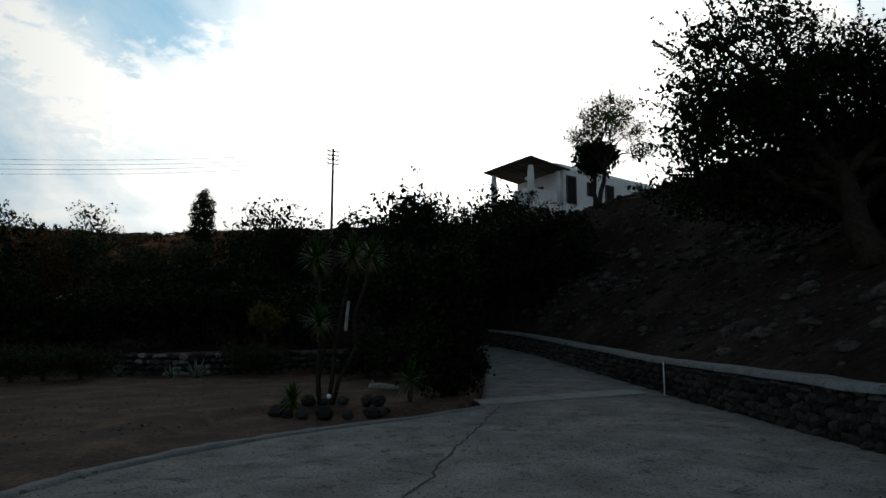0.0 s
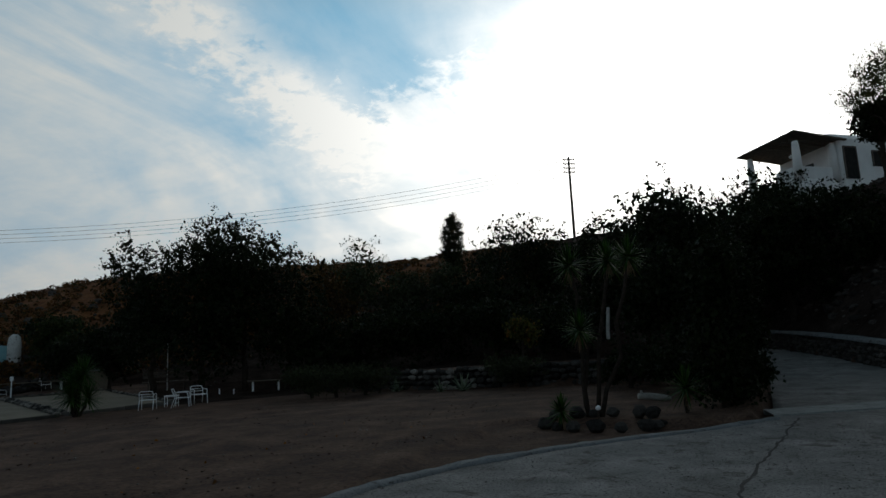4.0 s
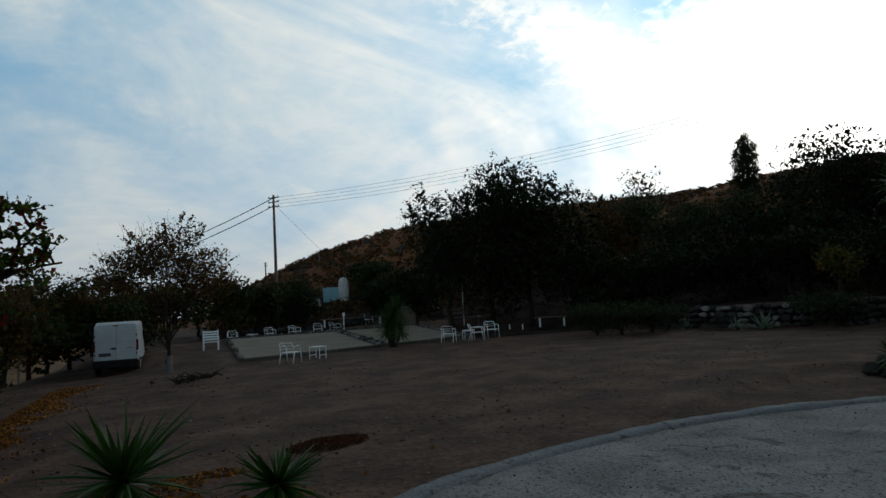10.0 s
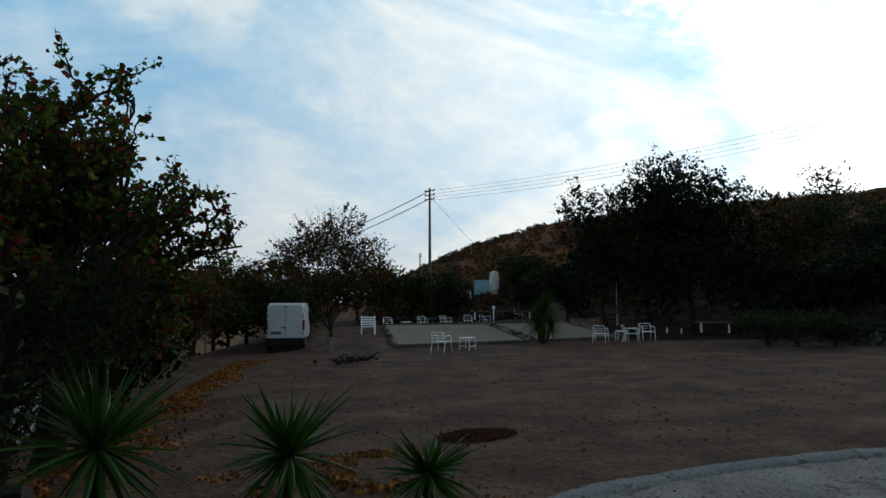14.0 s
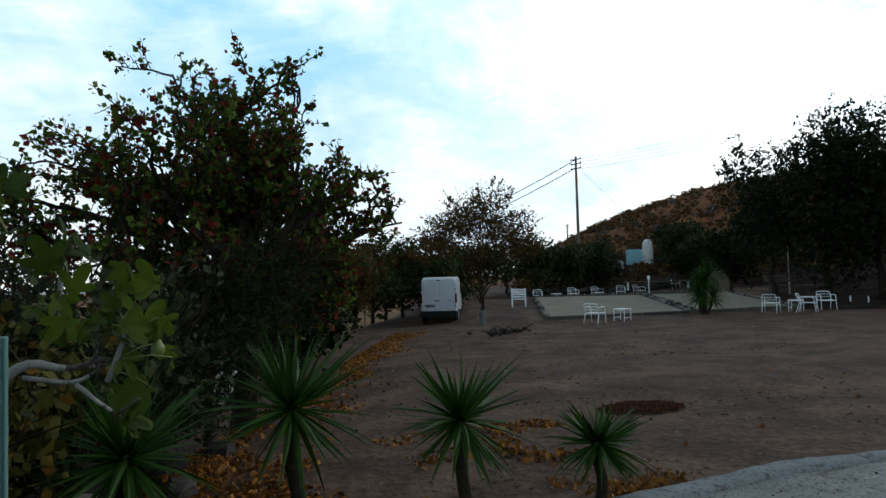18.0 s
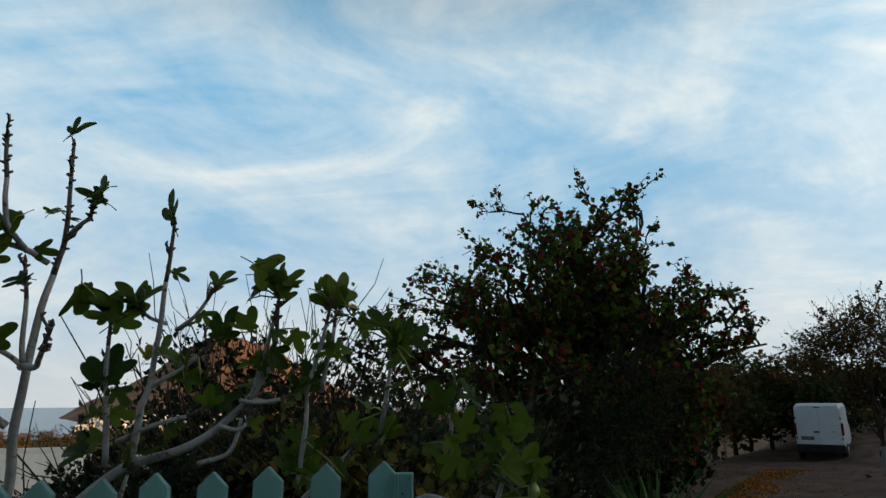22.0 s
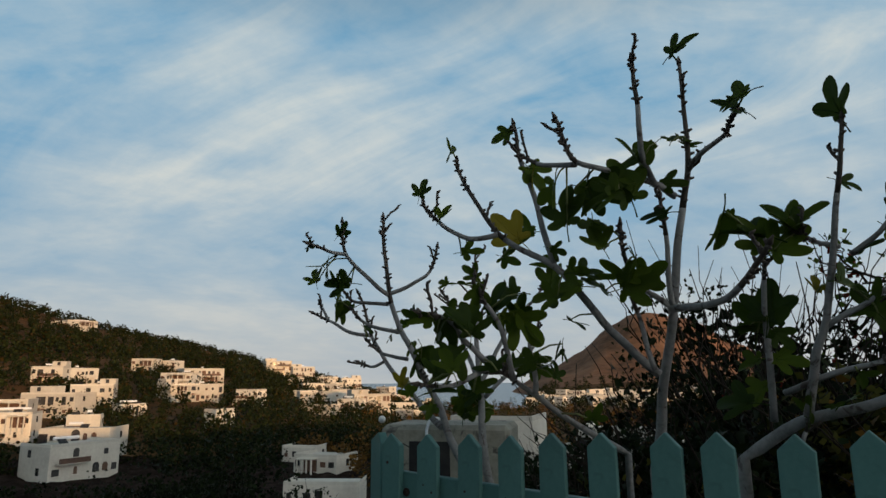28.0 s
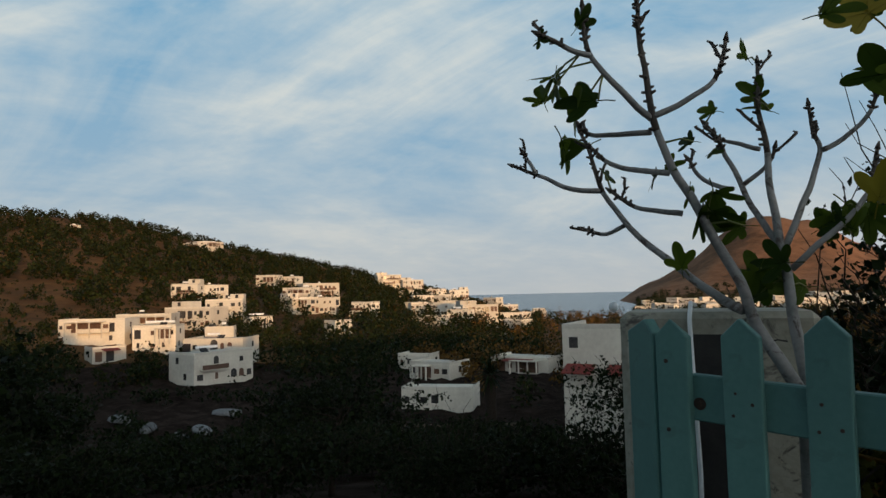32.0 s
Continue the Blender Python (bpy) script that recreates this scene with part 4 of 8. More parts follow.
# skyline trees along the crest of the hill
for yaw, r, w, h, sd, cnt, mt in ((15.3, 46, 7.4, 8.6, 41, 5600, leaf_shaded), (12.2, 47, 5.0, 6.8, 42, 2800, leaf_shaded), (38.8, 37, 6.2, 9.4, 43, 6400, leaf_shaded), (42.2, 37, 7.0, 9.8, 44, 6400, leaf_shaded), (35.2, 38, 4.8, 8.2, 45, 3600, leaf_shaded), (45.8, 38, 5.4, 8.6, 46, 4200, leaf_shaded), (29.8, 50, 5.4, 7.8, 47, 3200, leaf_olive), (32.8, 48, 5.0, 7.8, 48, 2800, leaf_brown), (24.5, 54, 4.4, 3.6, 49, 1500, leaf_olive), (21.8, 56, 3.6, 3.4, 50, 1200, leaf_olive), (18.3, 56, 4.4, 4.0, 52, 1500, leaf_shaded), (8.2, 54, 4.6, 4.4, 53, 1500, leaf_shaded), (26.8, 52, 4.0, 3.6, 54, 1300, leaf_olive), (4.8, 52, 4.0, 5.6, 55, 1500, leaf_olive)):
    bushy("hill_tree", "dark rounded tree on the hillside", yaw, r, w, h, mt, sd, cnt, 0.155, category="tree", trunk_r=0.14, clump=0.32, bare=40 if mt is not leaf_shaded else 12)
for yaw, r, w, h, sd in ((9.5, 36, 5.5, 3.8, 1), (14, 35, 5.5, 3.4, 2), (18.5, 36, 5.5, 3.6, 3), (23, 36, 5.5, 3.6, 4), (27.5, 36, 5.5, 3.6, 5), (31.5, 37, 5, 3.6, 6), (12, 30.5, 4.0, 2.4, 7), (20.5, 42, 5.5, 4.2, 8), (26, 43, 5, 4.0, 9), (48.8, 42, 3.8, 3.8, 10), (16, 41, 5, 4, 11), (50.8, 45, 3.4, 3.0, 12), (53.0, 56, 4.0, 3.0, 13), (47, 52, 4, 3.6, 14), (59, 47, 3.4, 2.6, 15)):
    bushy("hillside_shrub", "dark evergreen shrub on the shaded hillside", yaw, r, w, h, leaf_shaded, 100 + sd, 1900, 0.17, trunk_r=0.09, clump=0.3)
bushy("bright_shrub", "small yellow-green shrub among dark evergreens", 15.4, 26.6, 1.5, 1.9, leaf_yellow, 120, 700, 0.12, low=0.35)
for i, (yaw, r, w, h) in enumerate(((31.5, 26.5, 2.6, 1.3), (29.0, 26.3, 2.4, 1.4), (33.5, 27.5, 2.2, 1.2), (15.8, 24.8, 2.4, 1.3))):
    bushy("oleander_shrub", "low leafy shrub before the terrace", yaw, r, w, h, leaf_olive, 130 + i, 1100, 0.13, "long")


def cypress(yaw, r, high, wide, seed):
    rr = random.Random(seed)
    b = around(yaw, r)
    lobes = [(b[0], b[1], b[2] + high * q, wide / 2 * s, wide / 2 * s, high * 0.16) for q, s in ((0.2, 0.85), (0.38, 1.0), (0.55, 1.0), (0.70, 0.92), (0.83, 0.74), (0.92, 0.42))]
    tree("cypress_tree", "narrow dark cypress on the hillside", b, (b[0], b[1], b[2] + high * 0.9), lobes, 9000, 0.2, leaf_shaded, None, rr, "long", 0.12, 0.14, 10, up=1.2)


cypress(20.8, 66, 6.2, 2.9, 201)
cypress(9.1, 50, 5.2, 1.5, 202)
cypress(6.6, 51, 5.0, 1.3, 203)

# trees at the far end of the yard, behind the van and the courts
b = (-24.1, 9.26, land_z(-24.1, 9.26))
tree("almond_tree", "thin browning tree with a whitewashed trunk foot", b, (b[0], b[1] + 0.05, b[2] + 1.6),
     [(b[0] + 1.2 * dx, b[1] + 1.2 * dy, b[2] + 1.2 * z, 1.2 * q, 1.2 * q, q * 0.84) for dx, dy, z, q in ((0, 0, 3.3, 1.0), (0.3, 0.9, 3.0, 0.9), (-0.3, -1.0, 3.1, 0.9), (0.2, 0.3, 4.0, 0.6), (0, -0.5, 3.8, 0.6), (-0.4, 1.5, 2.5, 0.7), (0.3, -1.5, 2.5, 0.6))],
     9000, 0.09, leaf_brown, bark, random.Random(210), "oval", 0.07, 0.24, 130, bare=240, sprays=90, spray=0.6, heart=0.0)
p = part("trunk_paint", M().tube([(0, 0, -0.1), (0.0, 0.0, 0.25), (0, 0.01, 0.62)], [0.14, 0.118, 0.108], 10), surface("old_limewash", [(0.07, 0.066, 0.062), (0.15, 0.145, 0.14)], 6, 40, 0.9, 0.4, 0.01))
p.parent = bpy.data.objects["almond_tree"]
for yaw, r, w, h, sd, mt in ((74.6, 40, 5, 5.0, 1, leaf_mid), (71, 44, 5, 4.4, 2, leaf_brown), (67.0, 45, 5, 4.3, 3, leaf_mid), (64.5, 43, 4.4, 4.2, 4, leaf_mid), (62.3, 45, 3.4, 3.6, 5, leaf_mid), (77.5, 36, 4.8, 4.4, 6, leaf_brown), (72.8, 35, 3.6, 3.0, 7, leaf_mid), (59.8, 54, 3.0, 2.6, 8, leaf_mid), (52.6, 52, 3.0, 3.2, 9, leaf_mid), (50.5, 50, 3.6, 3.0, 10, leaf_mid), (80, 30, 4.4, 3.8, 11, leaf_mid), (78.6, 34, 5.0, 5.0, 12, leaf_mid), (76.0, 36, 4.2, 4.6, 13, leaf_brown), (81.5, 26, 4.0, 3.6, 14, leaf_brown)):
    bushy("yard_edge_tree", "dark bushy tree beyond the courts", yaw, r, w, h, mt, 220 + sd, 2300, 0.16, category="tree", trunk_r=0.09, clump=0.28, bare=30)
bushy("olive_sapling", "small rounded olive beside the painted niche", 58.4, 54.5, 2.6, 2.6, leaf_olive, 240, 900, 0.13, category="tree")
# hedge along the yard's edge as far as the van
for i, (x, y, w, h) in enumerate(((-10.6, 0.7, 2.2, 2.0), (-12.6, 0.8, 2.4, 2.3), (-14.8, 1.2, 2.6, 2.6), (-17.2, 1.5, 2.6, 2.8), (-20.0, 1.8, 2.8, 3.0), (-23.5, 2.4, 3.0, 3.2))):
    bushy("hedge_shrub", "green shrub with reddish leaves along the yard's edge", math.degrees(math.atan2(-x, y)), math.hypot(x, y), w, h, leaf_mulb if i % 2 else leaf_shaded, 250 + i, 2100, 0.11)

# the red-tinged tree beside the yard: limbs that fork again and again, leaves strung along the twigs
def forked_tree(name, label, base, fork, targets, leafmat, size, seed, trunk_r=0.13, levels=3):
    rng = random.Random(seed)
    t = thing(name, label, "tree", base)
    o = Vector(base)
    tm = M()
    limb(tm, (0, 0, -0.15), Vector(fork) - o, trunk_r * 1.3, trunk_r * 0.9, rng, 0.06, 6, 9)
    part("trunk", tm, bark, t, smooth=True)
    wood, spots = M(), []

    def grow(a, b, r, level):
        """A limb from a to b, bowed, with side shoots; the last ones carry the leaves."""
        ln = (b - a).length
        sides = 7 if level == levels else 4
        pts = limb(wood, a, b, r, r * 0.42, rng, 0.07, 6, sides, 0.07 if level == levels else 0.03)
        if level <= 1:
            n = int(ln * (34 if level == 0 else 12))
            for k in range(n):
                u = (0.15 + 0.85 * rng.random()) * 5.999
                q = pts[int(u)].lerp(pts[int(u) + 1], u - int(u))
                spots.append((q.x + o.x + rng.gauss(0, size * 0.55), q.y + o.y + rng.gauss(0, size * 0.55), q.z + o.z + rng.gauss(-0.01, size * 0.5)))
        if level == 0:
            return
        d0 = (b - a).normalized()
        for k in range((0, 5, 5, 7)[level]):
            u = (0.25 + 0.75 * (k + rng.random()) / (0, 5, 5, 7)[level]) * 5.99
            q = pts[int(u)].lerp(pts[int(u) + 1], u - int(u))
            side = Vector((rng.gauss(0, 1), rng.gauss(0, 1), rng.gauss(0.1, 0.8))).normalized()
            d = (d0 * 0.62 + side * 0.85 + Vector((0, 0, 0.16))).normalized()
            grow(q, q + d * ln * rng.uniform(0.32, 0.58), r * 0.48, level - 1)

    for tg in targets:
        grow(Vector(fork) - o, Vector(tg) - o, trunk_r * rng.uniform(0.42, 0.6), levels)
    tagged(part("branchwork", wood, bark, t, smooth=True), kind="stuff")
    part("crown", leaves(np.array(spots) - np.array(base), size, rng, "crown", leafmat, "round", -0.15), None, t)
    return t


b = (-8.4, 0.35, land_z(-8.4, 0.35))
forked_tree("judas_tree", "spreading tree with small round leaves turning red", b, (-8.4, 0.35, b[2] + 1.15),
            [(-8.2, 0.0, 3.1), (-8.5, 0.55, 3.0), (-8.3, -0.5, 2.95), (-8.8, -0.1, 2.9), (-8.4, -1.2, 2.75), (-8.1, 0.95, 2.75), (-8.5, 1.4, 2.4), (-7.9, 0.3, 2.75), (-9.0, 0.6, 2.5), (-7.8, -0.5, 2.5), (-8.6, -1.6, 2.4), (-9.1, -0.6, 2.4), (-7.8, 0.9, 2.2), (-8.4, 1.8, 2.1), (-7.9, -0.9, 1.9), (-9.0, 1.2, 1.9), (-8.3, -1.6, 1.95), (-8.0, 1.3, 1.6), (-7.7, 0.1, 1.9), (-9.2, 0.2, 1.9), (-8.6, -0.8, 1.6), (-8.7, 1.4, 1.4), (-8.2, 0.4, 2.4)],
            leaf_mulb, 0.062, 77)
leaf_grey = foliage("grey_green_leaf", (0.008, 0.014, 0.006), (0.034, 0.044, 0.020))
bushy("myrtle_shrub", "dense fine-leaved grey-green shrub under the tree", 90.0, 7.55, 2.0, 2.55, leaf_grey, 260, 9000, 0.045, "long", clump=0.2, bare=120, trunk_r=0.05, sprays=60)
bushy("myrtle_shrub", "low dark shrub beside the tree's trunk", 94.5, 6.9, 1.5, 1.5, leaf_grey, 261, 5000, 0.045, "long", clump=0.2, bare=60, trunk_r=0.04, sprays=30)
# leaf litter along the edge
def strewn(name, label, category, xy, lift, size, mat, rng, shape="oval"):
    """Loose leaves lying on the ground at the places xy."""
    q = np.array(xy)
    z = land(q[:, 0], q[:, 1]) + np.asarray(lift)
    ob = new(name, leaves(np.column_stack([q, z]), size, rng, name, mat, shape, 0.0))
    return tagged(ob, label, category, kind="stuff")


g = random.Random(91)
xy = []
while len(xy) < 7600:
    # a drift along the foot of the hedge, thick and thin by turns
    x = -5.6 - 17 * g.random() ** 1.25
    off = abs(g.gauss(0, 0.55)) - 0.35 + 0.02 * (-x - 6)
    y = -0.345 * x - 2.33 + off
    thick = noise.noise(Vector((x * 0.55, y * 0.9, 0))) + 0.5 * noise.noise(Vector((x * 1.9, y * 1.9, 4)))
    if thick + 0.35 - 0.45 * max(0, off) > g.uniform(-0.25, 0.5):
        xy.append((x, y))
while len(xy) < 10000:
    x, y = g.uniform(-7.2, -4.2), g.uniform(-0.8, 3.6)
    if x > drive_left(y) - 0.4:
        continue
    if noise.noise(Vector((x * 1.2, y * 1.2, 9))) > g.uniform(0.0, 0.45):
        xy.append((x, y))
for i in range(90):
    xy.append((g.uniform(-19, -4.9), g.uniform(2.5, 14)))
leaf_litter = foliage("fallen_leaf", (0.16, 0.055, 0.010), (0.42, 0.17, 0.032), (0.10, 0.045, 0.02), 0.3, through_share=0.1)
strewn("fallen_leaves", "orange-brown fallen leaves along the yard's edge", "leaves", xy, 0.014, 0.06, leaf_litter, g)
xy, up = [], []
for i in range(1700):
    a, q = g.uniform(0, 6.28), g.random() ** 0.62
    xy.append((-7.2 + math.cos(a) * q * 0.36, 4.86 + math.sin(a) * q * 0.56))
    up.append(0.01 + 0.025 * (1 - q))
strewn("needle_heap", "flat reddish-brown heap of dry needles", "heap", xy, up, 0.06, foliage("red_needles", (0.055, 0.022, 0.013), (0.13, 0.05, 0.028)), g, "long")

# thorny and yellowing shrubs behind the fence
for x, y, w, h, mt, sd, cnt, sz, bare in ((-5.6, -2.6, 3.0, 2.75, leaf_shaded, 301, 9000, 0.055, 700), (-4.6, -1.3, 1.8, 1.7, leaf_yellow, 302, 2600, 0.06, 160), (-5.8, -0.9, 2.0, 1.9, leaf_olive, 303, 2600, 0.07, 160), (-5.6, -3.7, 2.0, 1.5, leaf_shaded, 304, 5000, 0.05, 400), (-4.4, -2.2, 1.9, 1.75, leaf_shaded, 307, 4500, 0.055, 260), (-4.0, -3.3, 1.5, 1.0, leaf_shaded, 308, 3000, 0.05, 200), (-6.6, -2.0, 2.2, 2.3, leaf_mulb, 305, 2600, 0.07, 120), (-3.9, -2.9, 1.4, 1.3, leaf_yellow, 306, 1300, 0.06, 120)):
    bushy("thorn_shrub", "tangled twiggy shrub behind the picket fence", math.degrees(math.atan2(-x, y)), math.hypot(x, y), w, h, mt, sd, cnt, sz, bare=bare, clump=0.2, trunk_r=0.045)
# the bushes below in the valley: tall at the side and about the thin dark bush in the middle, low between
for yaw, r, w, h, sd, mt in ((156.6, 30, 7.0, 6.0, 1, leaf_shaded), (154.8, 33, 5.0, 4.4, 2, leaf_shaded), (159.8, 33, 4.4, 3.6, 31, leaf_shaded), (164, 27, 4.5, 1.7, 3, leaf_shaded), (170, 22, 5, 1.3, 4, leaf_shaded), (179.3, 27, 4.8, 6.0, 5, leaf_shaded), (183, 24, 6, 5.8, 6, leaf_shaded), (187.5, 22, 6, 5.0, 7, leaf_shaded), (146, 26, 5, 1.6, 8, leaf_shaded), (140, 24, 5, 1.6, 9, leaf_shaded), (157, 14, 2.2, 1.3, 10, leaf_grey), (162, 13, 4.0, 1.1, 11, leaf_shaded), (148.5, 11.5, 1.7, 1.15, 12, leaf_grey), (144, 12.5, 3.6, 1.0, 13, leaf_shaded), (176, 17, 3.2, 1.2, 14, leaf_shaded), (137, 14, 3.6, 1.2, 15, leaf_shaded), (131, 16, 4.2, 3.0, 16, leaf_shaded), (125, 20, 5, 4.2, 17, leaf_shaded), (118, 14, 5, 3.6, 18, leaf_shaded), (110, 13, 5, 3.6, 19, leaf_brown), (102, 16, 5.5, 3.8, 20, leaf_shaded), (95, 19, 5.5, 3.6, 21, leaf_shaded), (88, 22, 6, 3.6, 22, leaf_shaded), (185, 14, 4, 1.8, 23, leaf_shaded), (153, 20, 4.6, 1.5, 24, leaf_shaded), (168, 34, 5, 1.5, 25, leaf_shaded), (174, 38, 5, 2.0, 26, leaf_shaded)):
    bushy("valley_shrub", "dark bushy growth on the slope below the fence", yaw, r, w, h, mt, 320 + sd, 2600, 0.13 if r > 18 else 0.075, "long" if mt is leaf_grey else "oval", bare=110, trunk_r=0.07)
# dry grass and a pale rock at the brow of the slope
straw = surface("dry_straw", [(0.16, 0.10, 0.035), (0.30, 0.20, 0.08)], 9, 60, 0.9, 0.1, 0.002, island=0.3)
m = M()
g = random.Random(361)
for i in range(420):
    x, y, z = around(g.uniform(178.5, 184), g.uniform(7.2, 9.0))
    d = Vector((g.gauss(0, 0.16), g.gauss(0, 0.16), 1))
    h = g.uniform(0.25, 0.62)
    m.tube([(x, y, z - 0.02), Vector((x, y, z)) + d * h * 0.6, Vector((x, y, z)) + d * h + Vector((d.x, d.y, 0)) * 0.35 * h], [0.0035, 0.0025, 0.0008], 3)
tagged(part("straw_grass", m, straw), "dry straw-coloured grass on the brow of the slope", "grass", kind="stuff")
x, y, z = around(172.0, 6.6)
rk = thing("pale_rock", "pale weathered rock lying on the brow", "rock", (x, y, z), 20)
part("stone", M().stone((0, 0, 0.02), (0.75, 0.5, 0.42), random.Random(362)), stone_pale, rk)

# ---- picket fence, pillar, figs, yuccas ----
teal = surface("teal_paint", [(0.066, 0.165, 0.150), (0.090, 0.207, 0.189)], 5, 70, 0.55, 0.25, 0.004, random_by=0.06, wear=(0.07, 0.16, 0.146))
screw_dark = surface("rusty_screw", [(0.02, 0.018, 0.016), (0.07, 0.04, 0.025)], 30, 200, 0.7, 0.2, 0.002, metal=0.4)
FA, FB = Vector((-2.18, -0.29, 1.405)), Vector((-1.80, -2.19, 1.315))


def picket_outline(w, h):
    return [(-w / 2, 0), (w / 2, 0), (w / 2, h - 0.038), (0, h), (-w / 2, h - 0.038)]


def fence():
    f = thing("picket_fence", "teal-painted wooden picket fence with pointed pickets", "fence")
    d = FB - FA
    flat_dir = Vector((d.x, d.y, 0)).normalized()
    turn = math.atan2(flat_dir.y, flat_dir.x)
    rr = random.Random(14)
    bottom = 0.12
    n = 13
    rot = Matrix.Rotation(turn, 4, "Z")
    for i in range(n):
        p = FA + d * (i / n)
        lean = radians(rr.uniform(-0.7, 0.7))
        h = p.z - bottom + rr.uniform(-0.006, 0.006)
        m = M().prism(picket_outline(0.078, h), 0.021, Matrix.Identity(4))
        pk = part("picket", m, teal, f)
        pk.matrix_local = Matrix.Translation((p.x, p.y, bottom)) @ rot @ Matrix.Rotation(lean, 4, "Y")
        bv = pk.modifiers.new("edge", "BEVEL")
        bv.width, bv.segments = 0.003, 2
        rail_up = 1.077 + 0.071 * i / n - bottom
        for sx, sz in ((-0.020, rail_up + 0.004 - 0.012 * (i % 3)), (0.013, rail_up + 0.024), (0.019, rail_up - 0.022 - 0.006 * (i % 2))):
            s = part("screw", M().tube([(sx, 0.0085, sz), (sx, 0.0118, sz)], rr.uniform(0.0028, 0.0045), 8), screw_dark, pk)
    # rails behind the pickets
    nrm = Vector((flat_dir.y, -flat_dir.x, 0))
    if nrm.x > 0:
        nrm = -nrm
    for z0, z1 in ((1.077, 1.148), (0.33, 0.385)):
        a, b = FA + nrm * 0.026 - flat_dir * 0.05, FB + nrm * 0.026
        a.z, b.z = z0, z1
        mid = (a + b) / 2
        ln = (b - a).length
        ex = (b - a).normalized()
        ez = Vector((0, 0, 1))
        ey = ez.cross(ex).normalized()
        ez = ex.cross(ey)
        mat3 = Matrix((ex, ey, ez)).transposed()
        r = part("rail", M().box((0, 0, 0), (ln, 0.028, 0.1), None, 0.003), teal, f)
        r.matrix_local = Matrix.Translation(mid) @ mat3.to_4x4()
        for u in ((1.888, 1.435, 0.93) if z0 > 1 else ()):
            x = u + 0.05 - ln / 2
            part("bolt", M().tube([(x, -0.0165, -0.012), (x, 0.0165, -0.012)], 0.0135, 14).tube([(x, -0.020, -0.012), (x, 0.020, -0.012)], 0.006, 8), screw_dark, r, "rust-brown bolt head")
    # posts at both ends
    m = M()
    w, q = 0.074, 0.016
    h = FB.z - bottom
    m.add([(-w / 2, -q, 0), (w / 2, -q, 0), (w / 2, 0.012, 0), (-w / 2, 0.012, 0), (-w / 2, -q, h - 0.035), (w / 2, -q, h - 0.035), (w / 2, 0.012, h - 0.035), (-w / 2, 0.012, h - 0.035), (0, 0.012, h + 0.005), (0, -q + 0.02, h + 0.003)],
          [(3, 2, 1, 0), (0, 1, 5, 9, 4), (2, 3, 7, 8, 6), (1, 2, 6, 5), (3, 0, 4, 7), (5, 6, 8, 9), (7, 4, 9, 8)])
    side = 1 if (rot.to_3x3() @ Vector((0, 1, 0))).x > 0 else -1
    post = part("post", m, teal, f)
    post.matrix_local = Matrix.Translation((FB.x, FB.y, bottom)) @ rot @ Matrix.Diagonal((1, side, 1, 1))
    bv = post.modifiers.new("edge", "BEVEL")
    bv.width, bv.segments = 0.004, 2
    for z in (h - 0.09, h - 0.24):
        part("hole", M().tube([(0.012, 0.010, z), (0.012, 0.0135, z)], 0.005, 8), screw_dark, post)
    # corner board beside the end post, turned toward the drive
    cb = part("corner_board", M().prism([(-0.05, 0), (0.05, 0), (0.05, h - 0.028), (-0.02, h + 0.002), (-0.05, h - 0.03)], 0.03, Matrix.Identity(4)), teal, f)
    e = FB + flat_dir * 0.083 + nrm * 0.028
    cb.matrix_local = Matrix.Translation((e.x, e.y, bottom)) @ Matrix.Rotation(turn - radians(28), 4, "Z")
    bv = cb.modifiers.new("edge", "BEVEL")
    bv.width, bv.segments = 0.004, 2
    # moulded end post: a flat board with ribs
    m = M()
    hh = FA.z - bottom - 0.028
    m.box((0, 0, hh / 2), (0.052, 0.03, hh), None, 0.002)
    for x in (-0.022, -0.012, 0.014, 0.022):
        m.box((x, 0.016, hh / 2), (0.005, 0.008, hh - 0.004), None, 0.001)
    ep = part("moulded_post", m, teal, f)
    e = FA - flat_dir * 0.066 - nrm * 0.012
    ep.matrix_local = Matrix.Translation((e.x, e.y, bottom)) @ rot @ Matrix.Diagonal((1, side, 1, 1))
    for z in (hh - 0.05, hh - 0.17, hh - 0.26):
        part("screw", M().tube([(0, 0.014, z), (0, 0.0165, z)], 0.0035, 8), screw_dark, ep)
    return f


fence()

plaster = surface("old_plaster", [(0.19, 0.18, 0.142), (0.30, 0.285, 0.23), (0.38, 0.36, 0.295)], 5, 50, 0.92, 0.6, 0.01, wear=(0.10, 0.09, 0.08))
tar = surface("black_tar", [(0.010, 0.009, 0.009), (0.03, 0.027, 0.025)], 9, 60, 0.8, 0.5, 0.006)


